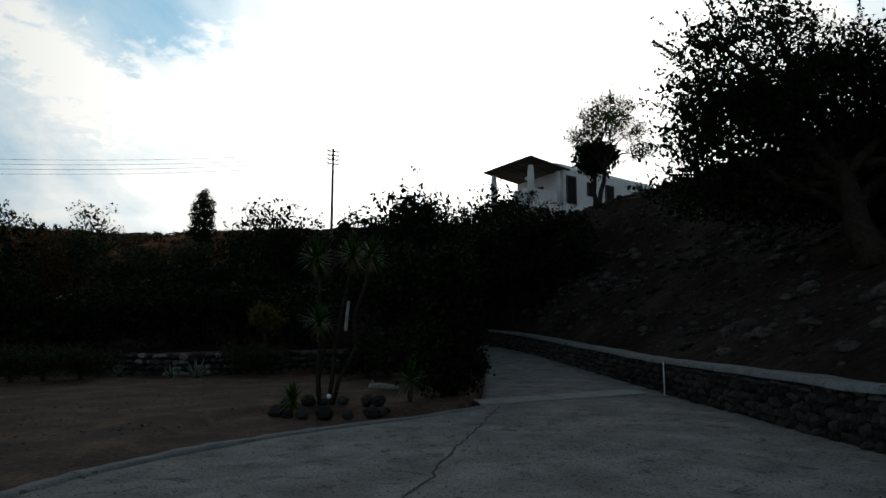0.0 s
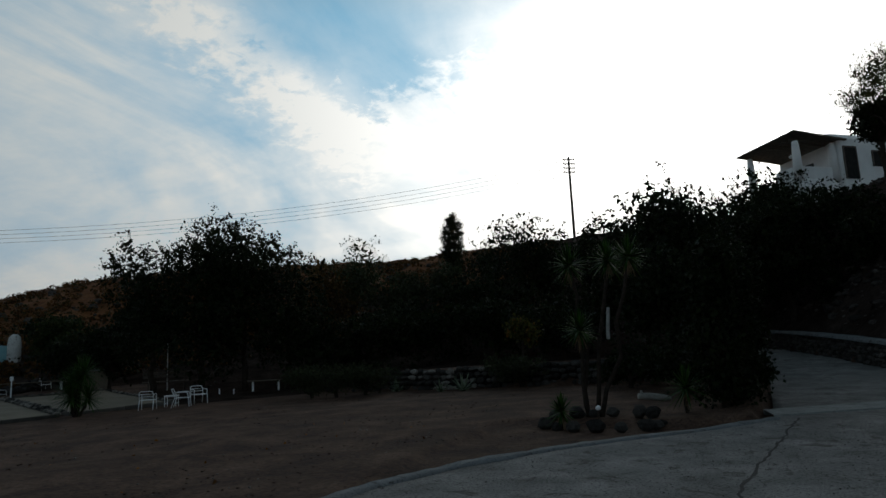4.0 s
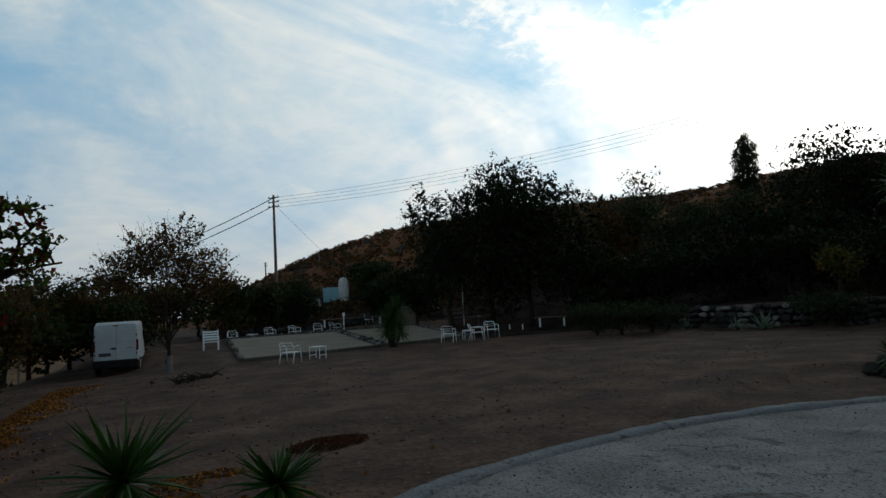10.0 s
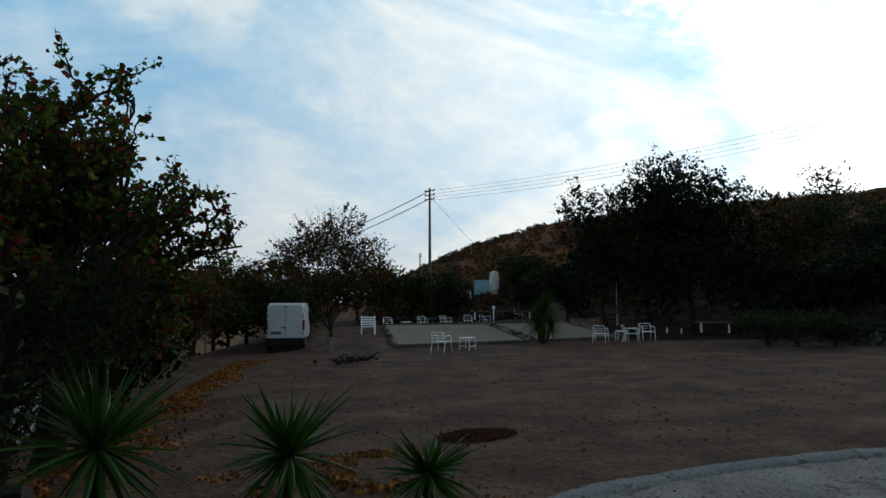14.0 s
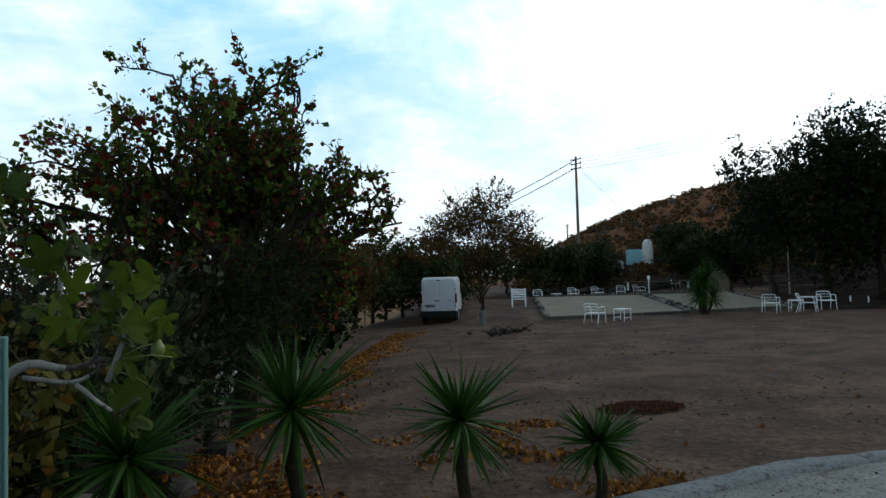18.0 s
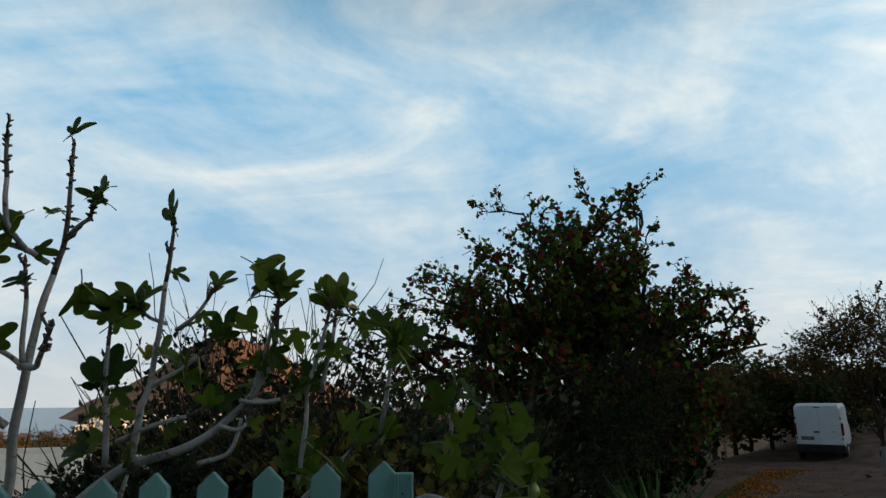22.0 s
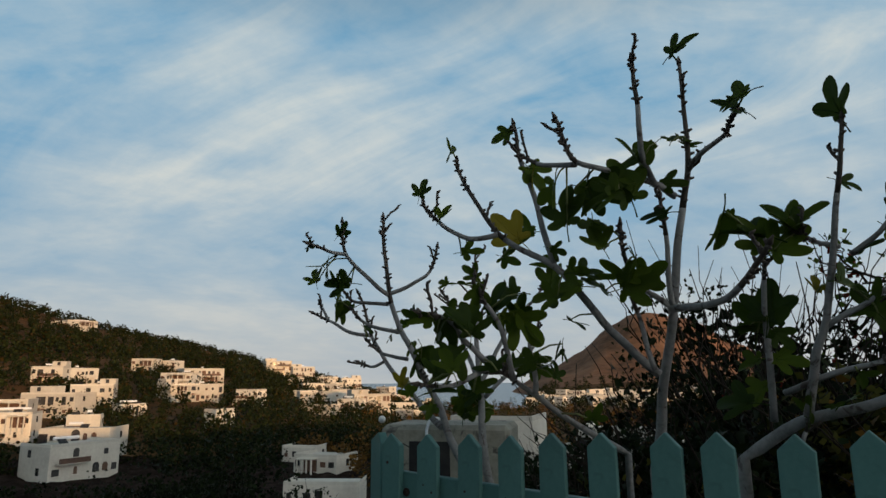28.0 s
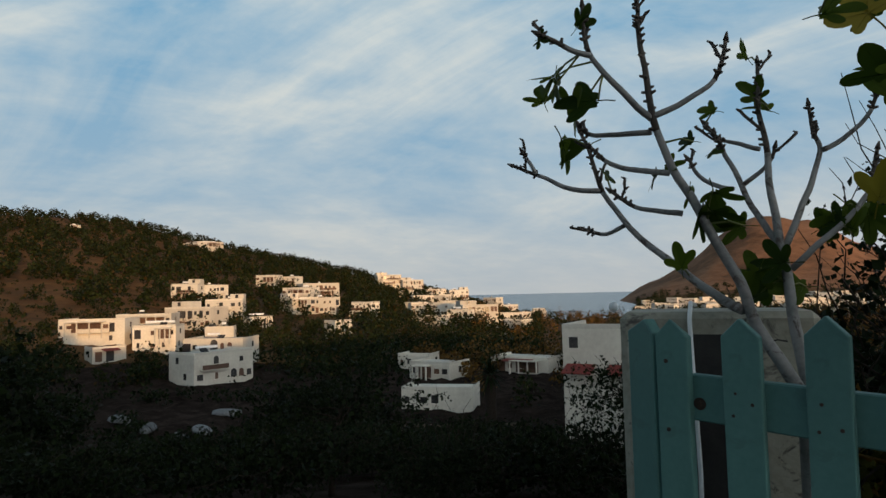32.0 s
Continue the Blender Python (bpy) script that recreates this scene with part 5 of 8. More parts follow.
def pillar():
    p = thing("gate_pillar", "square pillar of cracked pale plaster with a black stripe", "pillar", (-2.26, -2.44, -0.2), 126)
    # local x runs across the face that looks at the drive
    m = M().box((0.03, 0, 0.76), (0.50, 0.34, 1.52), None, 0.018)
    ob = part("shaft", m, plaster, p)
    sub = M()
    for i in range(7):
        z = 0.02 + i * 0.24
        a, b = -0.105 + 0.012 * noise.noise(Vector((i, 0, 1))), 0.055 + 0.03 * noise.noise(Vector((i * 1.7, 5, 1)))
        sub.v += [(a, -0.174, min(z, 1.505)), (b, -0.174, min(z, 1.505))]
    sub.f += [(2 * i, 2 * i + 1, 2 * i + 3, 2 * i + 2) for i in range(6)]
    part("tar_stripe", sub, tar, p, "black tar stripe")
    part("hose", M().tube([(-0.03, -0.18, 0.6), (-0.025, -0.186, 1.1), (-0.035, -0.18, 1.5), (-0.03, -0.14, 1.545), (-0.02, 0.0, 1.535)], 0.006, 8), white_paint, p, "thin pale hose hanging over the edge", smooth=True)
    cm = M()
    for k in range(3):
        x0 = -0.2 + 0.14 * k
        for i in range(6):
            u = i / 5
            cm.v += [(x0 + 0.12 * u, -0.1705, 1.44 + 0.02 * noise.noise(Vector((u * 6, k, 0)))), (x0 + 0.12 * u, -0.1705, 1.444 + 0.02 * noise.noise(Vector((u * 6, k, 0))))]
        cm.f += [(12 * k + 2 * i, 12 * k + 2 * i + 1, 12 * k + 2 * i + 3, 12 * k + 2 * i + 2) for i in range(5)]
    part("cracks", cm, tar, p)
    b = thing("roller_bulb", "small round pale insulator on the pillar's edge", "fitting", (-2.06, -2.60, 1.32))
    part("ball", M().tube([(0, 0, 0), (0, 0, 0.008), (0, 0, 0.02), (0, 0, 0.028)], [0.006, 0.014, 0.014, 0.006], 10), white_paint, b, smooth=True)


pillar()


def fig_leaf_mesh(seed):
    """A fig leaf along +y, 1 long: three or five round-ended fingers, cupped and drooping."""
    rr = random.Random(seed)
    nl = rr.choice((3, 3, 5, 5))
    lobes = [(0.0, 1.0, 0.30)] + [(sg * rr.uniform(44, 56), rr.uniform(0.74, 0.88), 0.29) for sg in (-1, 1)]
    if nl == 5:
        lobes += [(sg * rr.uniform(98, 112), rr.uniform(0.42, 0.55), 0.36) for sg in (-1, 1)]
    base = Vector((0, 0.10))
    n = 54
    edge = []
    for k in range(n):
        a = radians(-158 + 316 * k / (n - 1))
        best = 0.20 if abs(a) < 2.2 else 0.13
        for turn, ln, fat in lobes:
            # where the ray leaves this finger, an ellipse standing off the leaf's base
            e = a - radians(turn)
            ln = ln - 0.10
            cx, ax, bx = ln * 0.60, ln * 0.40, ln * fat * 0.72
            ca, sa = math.cos(e), math.sin(e)
            qa, qb, qc = (ca / ax) ** 2 + (sa / bx) ** 2, -2 * ca * cx / ax ** 2, (cx / ax) ** 2 - 1
            disc = qb * qb - 4 * qa * qc
            if disc > 0 and ca > 0:
                best = max(best, (-qb + math.sqrt(disc)) / (2 * qa))
            # the stalk of the finger
            if ca > 0 and abs(sa) > 1e-6:
                best = max(best, min(ln * 0.6, ln * fat * 0.42 / abs(sa)))
        edge.append((base.x + math.sin(a) * best, base.y + math.cos(a) * best))
    fold, droop, twist = rr.uniform(0.10, 0.5), rr.uniform(-0.1, 0.5), rr.uniform(-0.25, 0.25)

    def z(x, y):
        return abs(x) * fold - droop * y * y * 0.5 + twist * x * y + 0.018 * math.sin(9 * x + 7 * y + seed)

    m = M()
    m.v.append((base.x, base.y, z(base.x, base.y)))
    for u in (0.5, 1.0):
        for x, y in edge:
            px, py = base.x + (x - base.x) * u, base.y + (y - base.y) * u
            m.v.append((px, py, z(px, py) + (0.012 if u < 1 else 0)))
    for k in range(n - 1):
        m.f.append((0, 2 + k, 1 + k))
        m.f.append((1 + k, 2 + k, n + 2 + k, n + 1 + k))
    m.tube([(0, -0.35, -0.03), (0, -0.15, 0.01), (0, 0.1, z(0, 0.1) + 0.006)], [0.016, 0.013, 0.016], 4)
    # the raised ribs of the fingers
    for turn, ln, fat in lobes:
        d = Vector((math.sin(radians(turn)), math.cos(radians(turn))))
        pts = []
        for u in (0.0, 0.4, 0.85):
            q = base + d * (ln - 0.1) * u
            pts.append((q.x, q.y, z(q.x, q.y) + 0.012))
        m.tube(pts, [0.010, 0.007, 0.003], 4)
    return m.mesh("leaf", leaf_fig, True)


def fig_material():
    mat = leaf_fig
    n = mat.node_tree
    # tint by leaf object, since every leaf is an object of its own
    ramp = [k for k in n.nodes if k.type == "VALTORGB"][0]
    info = n.nodes.new("ShaderNodeObjectInfo")
    n.links.new(info.outputs["Random"], ramp.inputs[0])


fig_material()
FIG_LEAVES = [fig_leaf_mesh(i) for i in range(10)]


def fx(y, z):
    return -2.36 - 0.205 * y + 0.28 * (z - 1.4)


fig_shoot = surface("fig_shoot", [(0.035, 0.026, 0.02), (0.085, 0.066, 0.052)], 12, 90, 0.8, 0.5, 0.004)


class Fig:
    """A fig tree: stems of world points (the first is the trunk), tufts of leaves, then grow()."""
    def __init__(self, label, seed, pale=0.58):
        self.label, self.rr, self.pale, self.stems, self.tufts, self.fit = label, random.Random(seed), pale, [], [], 1.0

    def stem(self, *points):
        self.stems.append(points)

    def tuft(self, x, y, z, size):
        self.tufts.append((Vector((x, y, z)), size))

    def grow(self, leaf_n=0, leaf_size=0.085, thick=0.0155):
        rr = self.rr
        bx, by, _ = self.stems[0][0]
        gz = land_z(bx, by)
        t = thing("fig_tree", self.label, "tree", (bx, by, gz))
        o = Vector((bx, by, gz))
        wood, ends, along, every = M(), [], [], []
        for k, st in enumerate(self.stems):
            P = [Vector(p) - o for p in st]
            fine = []
            for a, b in zip(P, P[1:]):
                for i in range(4):
                    fine.append(a.lerp(b, i / 4) + Vector((rr.gauss(0, 0.004), rr.gauss(0, 0.004), rr.gauss(0, 0.003))))
            fine.append(P[-1])
            for _ in range(2):
                fine = [fine[0]] + [(fine[i - 1] + fine[i] * 2 + fine[i + 1]) / 4 for i in range(1, len(fine) - 1)] + [fine[-1]]
            ln = sum((b - a).length for a, b in zip(fine, fine[1:]))
            r0 = 0.0055 + 0.0062 * min(1, ln / 0.7) if k else thick
            r1 = 0.0045
            rad = [r0 + (r1 - r0) * i / (len(fine) - 1) for i in range(len(fine))]
            if k == 0:
                fine = [Vector((0, 0, -0.1)), fine[0] * 0.5] + fine
                rad = [thick * 1.35, thick * 1.15] + rad
            m = len(fine)
            cut = max(2, int(m * self.pale))
            wood.tube(fine[:cut + 1], rad[:cut + 1], 9)
            shoot = M()
            shoot.tube(fine[cut:], rad[cut:], 8)
            # leaf scars and buds toward the tip
            for i in range(cut + 1, m):
                for _ in range(2):
                    d = (fine[i] - fine[i - 1]).normalized()
                    s = d.orthogonal()
                    s.rotate(Matrix.Rotation(rr.uniform(0, 6.28), 3, d))
                    q = fine[i - 1].lerp(fine[i], rr.random())
                    shoot.tube([q, q + s * (rad[i] + 0.0045) + d * 0.005], [0.0055, 0.003], 5)
            shoot.tube([fine[-1], fine[-1] + (fine[-1] - fine[-2]).normalized() * 0.02], [0.0072, 0.002], 6)
            # spurs: short scarred twigs
            for _ in range(1 if k else 3):
                i = rr.randrange(min(cut + 1, m - 2), m - 1)
                d = (fine[i] - fine[i - 1]).normalized()
                s = d.orthogonal()
                s.rotate(Matrix.Rotation(rr.uniform(0, 6.28), 3, d))
                e = fine[i] + (s * 0.7 + d * 0.5 + Vector((0, 0, 0.7))).normalized() * rr.uniform(0.03, 0.08)
                sp = limb(shoot, fine[i], e, rad[i] * 0.62, 0.0042, rr, 0.05, 4, 6)
                for w_ in sp[1:]:
                    a = rr.uniform(0, 6.28)
                    shoot.tube([w_, w_ + Vector((math.cos(a), math.sin(a), 0.6)) * 0.010], [0.0045, 0.002], 4)
            part("shoot", shoot, fig_shoot, t, smooth=True)
            ends.append((fine[-1], (fine[-1] - fine[-3]).normalized()))
            along += [(fine[i], (fine[i] - fine[i - 1]).normalized()) for i in range(max(2, m // 4), max(3, int(m * 0.78)))]
            every += fine
        part("branchwork", wood, bark_grey, t, "smooth pale grey branches", smooth=True)

        def leaf(p, w, size):
            side = w.cross(Vector((0.8 + rr.gauss(0, 0.45), 0.25 + rr.gauss(0, 0.5), 0.45 + rr.gauss(0, 0.35)))).normalized()
            m3 = Matrix((side, w, side.cross(w))).transposed()
            ob = part("leaf", FIG_LEAVES[rr.randrange(10)], None, t)
            ob.matrix_local = Matrix.Translation(p) @ m3.to_4x4() @ Matrix.Scale(size, 4)

        for c, size in self.tufts:
            c = c - o
            near = min(every, key=lambda q: (q - c).length)
            for j in range(1 if size < 0.095 else 2):
                w = ((c - near).normalized() * 0.7 + Vector((rr.gauss(0, 0.4), rr.gauss(0, 0.7), rr.gauss(0.0, 0.6)))).normalized()
                p = c - w * size * 0.5 + Vector((rr.gauss(0, 1), rr.gauss(0, 1), rr.gauss(0, 1))) * size * 0.22 * j
                leaf(p, w, size * self.fit * rr.uniform(0.74, 0.98))
                if (p - near).length < 0.22:
                    part("leaf_stalk", M().tube([near, near.lerp(p, 0.6) + Vector((0, 0, 0.008)), p], [0.0028, 0.0024, 0.002], 5), fig_stalk, t, smooth=True)
        for i in range(leaf_n):
            p, d = along[rr.randrange(len(along))]
            s = d.orthogonal().normalized()
            s.rotate(Matrix.Rotation(rr.uniform(0, 6.28), 3, d))
            w = (s * rr.uniform(0.5, 1.0) + d * rr.uniform(-0.3, 0.7) + Vector((0, 0, rr.uniform(-0.25, 0.35)))).normalized()
            size = rr.uniform(0.65, 1.3) * leaf_size
            leaf(p + w * size * 0.3, w, size)
        for p, d in ends:
            for i in range(rr.choice((0, 1, 2)) if leaf_n else 0):
                w = (d + Vector((rr.gauss(0, 0.5), rr.gauss(0, 0.5), 0.3))).normalized()
                leaf(p, w, rr.uniform(0.07, 0.11))
        return t


fig_stalk = surface("fig_leaf_stalk", [(0.10, 0.12, 0.03), (0.18, 0.19, 0.06)], 12, 90, 0.7, 0.2, 0.002)


def flat_fig(label, stems, seed):
    """A fig whose limbs spread in the plane just behind the fence: stems of (along the fence, height)."""
    f = Fig(label, seed, 0.72)
    for st in stems:
        off = f.rr.uniform(-0.07, 0.07)
        f.stem(*[(fx(y, z) + off * min(1, max(0, z - 1.3)), y, z) for y, z in st])
    return f


fig = Fig("young fig with bare pale stems and few leaves behind the fence", 401, 0.66)
fig.stem((-2.01, -2.02, 1.14), (-1.98, -2.06, 1.23), (-1.96, -2.1, 1.32), (-1.93, -2.11, 1.42), (-1.87, -2.16, 1.57), (-1.83, -2.19, 1.66), (-1.8, -2.22, 1.78), (-1.79, -2.22, 1.9), (-1.78, -2.23, 2), (-1.78, -2.23, 2.06))
fig.stem((-1.95, -2.11, 1.33), (-1.96, -2.21, 1.38), (-1.97, -2.31, 1.45), (-1.96, -2.44, 1.55), (-1.93, -2.51, 1.66), (-1.92, -2.52, 1.75), (-1.89, -2.54, 1.83))
fig.stem((-1.8, -2.22, 1.78), (-1.72, -2.23, 1.83), (-1.65, -2.24, 1.89), (-1.63, -2.25, 1.93), (-1.62, -2.25, 2.02))
fig.stem((-1.64, -2.25, 1.91), (-1.57, -2.24, 1.91), (-1.49, -2.25, 1.93))
fig.stem((-1.8, -2.22, 1.78), (-1.86, -2.17, 1.82), (-1.91, -2.12, 1.85), (-1.92, -2.1, 1.95))
fig.stem((-1.93, -2.51, 1.66), (-1.88, -2.6, 1.68), (-1.84, -2.67, 1.73), (-1.8, -2.73, 1.76))
fig.stem((-1.84, -2.67, 1.73), (-1.82, -2.71, 1.8))
fig.stem((-1.96, -2.45, 1.56), (-1.95, -2.51, 1.54), (-1.92, -2.57, 1.56))
fig.stem((-1.8, -2.23, 1.75), (-1.78, -2.31, 1.76), (-1.75, -2.37, 1.77), (-1.73, -2.39, 1.8))
fig.stem((-1.83, -2.2, 1.65), (-1.79, -2.29, 1.67), (-1.77, -2.34, 1.7), (-1.75, -2.37, 1.74))
fig.stem((-1.87, -2.2, 1.56), (-1.85, -2.25, 1.57), (-1.83, -2.31, 1.58), (-1.81, -2.36, 1.63))
fig.tuft(-1.6, -2.35, 1.88, 0.1); fig.tuft(-1.63, -2.35, 1.85, 0.09); fig.tuft(-1.63, -2.31, 1.82, 0.13); fig.tuft(-1.77, -2.46, 1.73, 0.12); fig.tuft(-1.84, -2.39, 1.67, 0.06); fig.tuft(-1.84, -2.26, 1.64, 0.07)
fig.tuft(-1.84, -2.19, 1.67, 0.05); fig.tuft(-1.87, -2.19, 1.73, 0.07); fig.tuft(-1.88, -2.18, 1.59, 0.08); fig.tuft(-1.89, -2.17, 1.53, 0.11); fig.tuft(-1.92, -2.13, 1.53, 0.12); fig.tuft(-1.9, -2.24, 1.47, 0.09)
fig.tuft(-1.62, -2.24, 2, 0.07); fig.tuft(-1.5, -2.25, 1.92, 0.04)
fig.grow()
fig = Fig("young fig with straight bare stems beside the pillar", 406, 0.7)
fig.stem((-2.13, -2.07, 1.13), (-2.12, -2.09, 1.26), (-2.14, -2.11, 1.39), (-2.15, -2.13, 1.49), (-2.17, -2.16, 1.62), (-2.19, -2.18, 1.76), (-2.2, -2.2, 1.87), (-2.21, -2.2, 1.98))
fig.stem((-2.15, -2.13, 1.48), (-2.16, -2.2, 1.57), (-2.16, -2.23, 1.65), (-2.16, -2.27, 1.73), (-2.15, -2.28, 1.77), (-2.13, -2.31, 1.83))
fig.stem((-2.18, -2.19, 1.74), (-2.17, -2.25, 1.77), (-2.15, -2.29, 1.79))
fig.stem((-2.15, -2.24, 1.64), (-2.15, -2.32, 1.67), (-2.13, -2.35, 1.71), (-2.12, -2.36, 1.74))
fig.stem((-2.16, -2.23, 1.65), (-2.19, -2.18, 1.69), (-2.2, -2.16, 1.74))
fig.stem((-2.16, -2.12, 1.48), (-2.22, -2.11, 1.59), (-2.26, -2.1, 1.66), (-2.29, -2.09, 1.73), (-2.28, -2.1, 1.78), (-2.28, -2.11, 1.85))
fig.stem((-2.29, -2.09, 1.73), (-2.33, -2.04, 1.76), (-2.35, -2, 1.81), (-2.36, -1.98, 1.86))
fig.stem((-2.16, -2.11, 1.43), (-2.19, -2.05, 1.49), (-2.27, -2, 1.57), (-2.3, -1.98, 1.62), (-2.31, -1.97, 1.71))
fig.tuft(-2.14, -2.29, 1.75, 0.06); fig.tuft(-2.13, -2.31, 1.87, 0.07); fig.tuft(-2.19, -2.22, 1.91, 0.09); fig.tuft(-2.2, -2.21, 1.86, 0.08); fig.tuft(-2.19, -2.23, 2.03, 0.08); fig.tuft(-2.11, -2.16, 1.44, 0.12)
fig.tuft(-2.13, -2.12, 1.38, 0.12); fig.tuft(-2.12, -2.18, 1.39, 0.1); fig.tuft(-2.24, -2.07, 1.55, 0.12); fig.tuft(-2.3, -2, 1.53, 0.13); fig.tuft(-2.34, -1.98, 1.91, 0.16); fig.tuft(-2.14, -1.92, 2, 0.15)
fig.tuft(-2.25, -2.05, 1.54, 0.1)
fig.grow()
fig = Fig("leafy fig with long curved grey branches over the fence", 402, 0.6)
fig.stem((-2.14, -1.43, 1.24), (-2.1, -1.38, 1.38), (-2.03, -1.32, 1.5), (-1.97, -1.25, 1.66), (-1.97, -1.22, 1.83), (-1.98, -1.2, 1.95), (-1.98, -1.18, 2.03), (-1.96, -1.17, 2.17), (-1.95, -1.17, 2.3))
fig.stem((-1.98, -1.18, 2.03), (-1.94, -1.1, 2.05), (-1.91, -1.05, 2.06), (-1.89, -1.02, 2.09))
fig.stem((-2.01, -1.33, 1.5), (-1.92, -1.38, 1.59), (-1.85, -1.42, 1.68), (-1.78, -1.48, 1.79), (-1.75, -1.55, 1.83), (-1.72, -1.62, 1.88), (-1.71, -1.69, 1.99), (-1.71, -1.76, 2.09), (-1.72, -1.78, 2.14))
fig.stem((-1.72, -1.62, 1.88), (-1.68, -1.69, 1.87), (-1.65, -1.75, 1.91), (-1.63, -1.8, 1.96), (-1.62, -1.82, 2))
fig.stem((-1.78, -1.48, 1.79), (-1.76, -1.5, 1.92), (-1.73, -1.52, 2.03), (-1.72, -1.54, 2.11), (-1.71, -1.54, 2.18))
fig.stem((-1.97, -1.22, 1.95), (-1.9, -1.24, 1.98), (-1.79, -1.28, 1.99), (-1.69, -1.33, 2.01), (-1.66, -1.34, 2.06), (-1.65, -1.35, 2.12))
fig.stem((-1.7, -1.33, 2.01), (-1.7, -1.44, 2.03), (-1.71, -1.51, 2.08))
fig.stem((-1.9, -1.24, 1.98), (-1.82, -1.22, 2.02), (-1.78, -1.2, 2.09), (-1.76, -1.19, 2.19), (-1.75, -1.19, 2.25))
fig.stem((-1.95, -1.24, 1.67), (-1.93, -1.23, 1.75), (-1.91, -1.23, 1.87), (-1.89, -1.22, 1.94))
fig.stem((-1.95, -1.24, 1.66), (-1.87, -1.13, 1.65), (-1.76, -1.01, 1.65), (-1.69, -0.93, 1.69), (-1.65, -0.88, 1.73))
fig.stem((-1.95, -1.24, 1.66), (-1.91, -1.28, 1.7), (-1.87, -1.3, 1.74), (-1.84, -1.31, 1.81), (-1.83, -1.3, 1.87))
fig.stem((-1.94, -1.3, 1.51), (-1.91, -1.31, 1.63), (-1.88, -1.32, 1.73))
fig.tuft(-1.7, -1.78, 2.17, 0.09); fig.tuft(-1.62, -1.82, 2.05, 0.07); fig.tuft(-1.65, -1.75, 1.97, 0.08); fig.tuft(-1.79, -1.78, 1.87, 0.09); fig.tuft(-1.74, -1.59, 1.81, 0.07); fig.tuft(-1.74, -1.51, 1.99, 0.1)
fig.tuft(-1.73, -1.39, 1.93, 0.13); fig.tuft(-1.76, -1.35, 1.92, 0.13); fig.tuft(-1.78, -1.29, 1.94, 0.13); fig.tuft(-1.8, -1.26, 1.98, 0.13); fig.tuft(-1.82, -1.23, 2.03, 0.1); fig.tuft(-1.94, -1.2, 1.98, 0.09)
fig.tuft(-1.95, -1.2, 2.11, 0.08); fig.tuft(-1.96, -1.17, 2.09, 0.07); fig.tuft(-1.96, -1.16, 2.36, 0.09); fig.tuft(-1.89, -1.02, 2.13, 0.1); fig.tuft(-1.88, -1.24, 1.89, 0.09); fig.tuft(-1.86, -1.28, 1.77, 0.11)
fig.tuft(-1.86, -1.27, 1.75, 0.1); fig.tuft(-1.84, -1.35, 1.74, 0.12); fig.tuft(-1.83, -1.39, 1.76, 0.1); fig.tuft(-1.8, -1.46, 1.71, 0.12); fig.tuft(-1.76, -1.5, 1.7, 0.08); fig.tuft(-1.79, -1.46, 1.82, 0.06)
fig.tuft(-1.83, -1.44, 1.63, 0.09); fig.tuft(-1.69, -1.57, 2.15, 0.07); fig.tuft(-1.82, -1.37, 1.85, 0.1)
fig.grow()
fig = Fig("leafy fig shoots with broad pale-backed leaves above the pillar", 405, 0.75)
fig.stem((-2.12, -1.5, 1.28), (-1.94, -1.51, 1.35), (-1.79, -1.51, 1.42), (-1.65, -1.51, 1.49), (-1.56, -1.5, 1.52))
fig.stem((-1.63, -1.49, 1.49), (-1.6, -1.49, 1.59), (-1.56, -1.5, 1.66), (-1.54, -1.51, 1.69))
fig.stem((-1.56, -1.5, 1.52), (-1.49, -1.52, 1.58), (-1.45, -1.53, 1.63), (-1.38, -1.55, 1.64))
fig.stem((-1.68, -1.46, 1.45), (-1.67, -1.47, 1.55), (-1.67, -1.47, 1.64))
fig.stem((-1.56, -1.5, 1.52), (-1.44, -1.51, 1.47), (-1.37, -1.54, 1.48))
fig.tuft(-1.36, -1.55, 1.62, 0.11); fig.tuft(-1.43, -1.52, 1.63, 0.12); fig.tuft(-1.53, -1.52, 1.66, 0.11); fig.tuft(-1.61, -1.51, 1.7, 0.12); fig.tuft(-1.4, -1.52, 1.55, 0.11); fig.tuft(-1.55, -1.5, 1.54, 0.12)
fig.tuft(-1.67, -1.47, 1.59, 0.17); fig.tuft(-1.65, -1.47, 1.51, 0.12); fig.tuft(-1.41, -1.49, 1.47, 0.12); fig.tuft(-1.34, -1.55, 1.51, 0.08); fig.tuft(-1.38, -1.52, 1.41, 0.07); fig.tuft(-1.62, -1.5, 1.64, 0.1)
fig.tuft(-1.74, -1.44, 1.55, 0.1); fig.tuft(-1.45, -1.52, 1.59, 0.1); fig.tuft(-1.5, -1.5, 1.64, 0.11); fig.tuft(-1.83, -1.39, 1.42, 0.09); fig.tuft(-1.64, -1.47, 1.68, 0.09); fig.tuft(-1.49, -1.56, 1.72, 0.08)
fig.tuft(-1.73, -1.44, 1.53, 0.09)
fig.fit = 0.8
fig.grow(0, 0.1, 0.010)
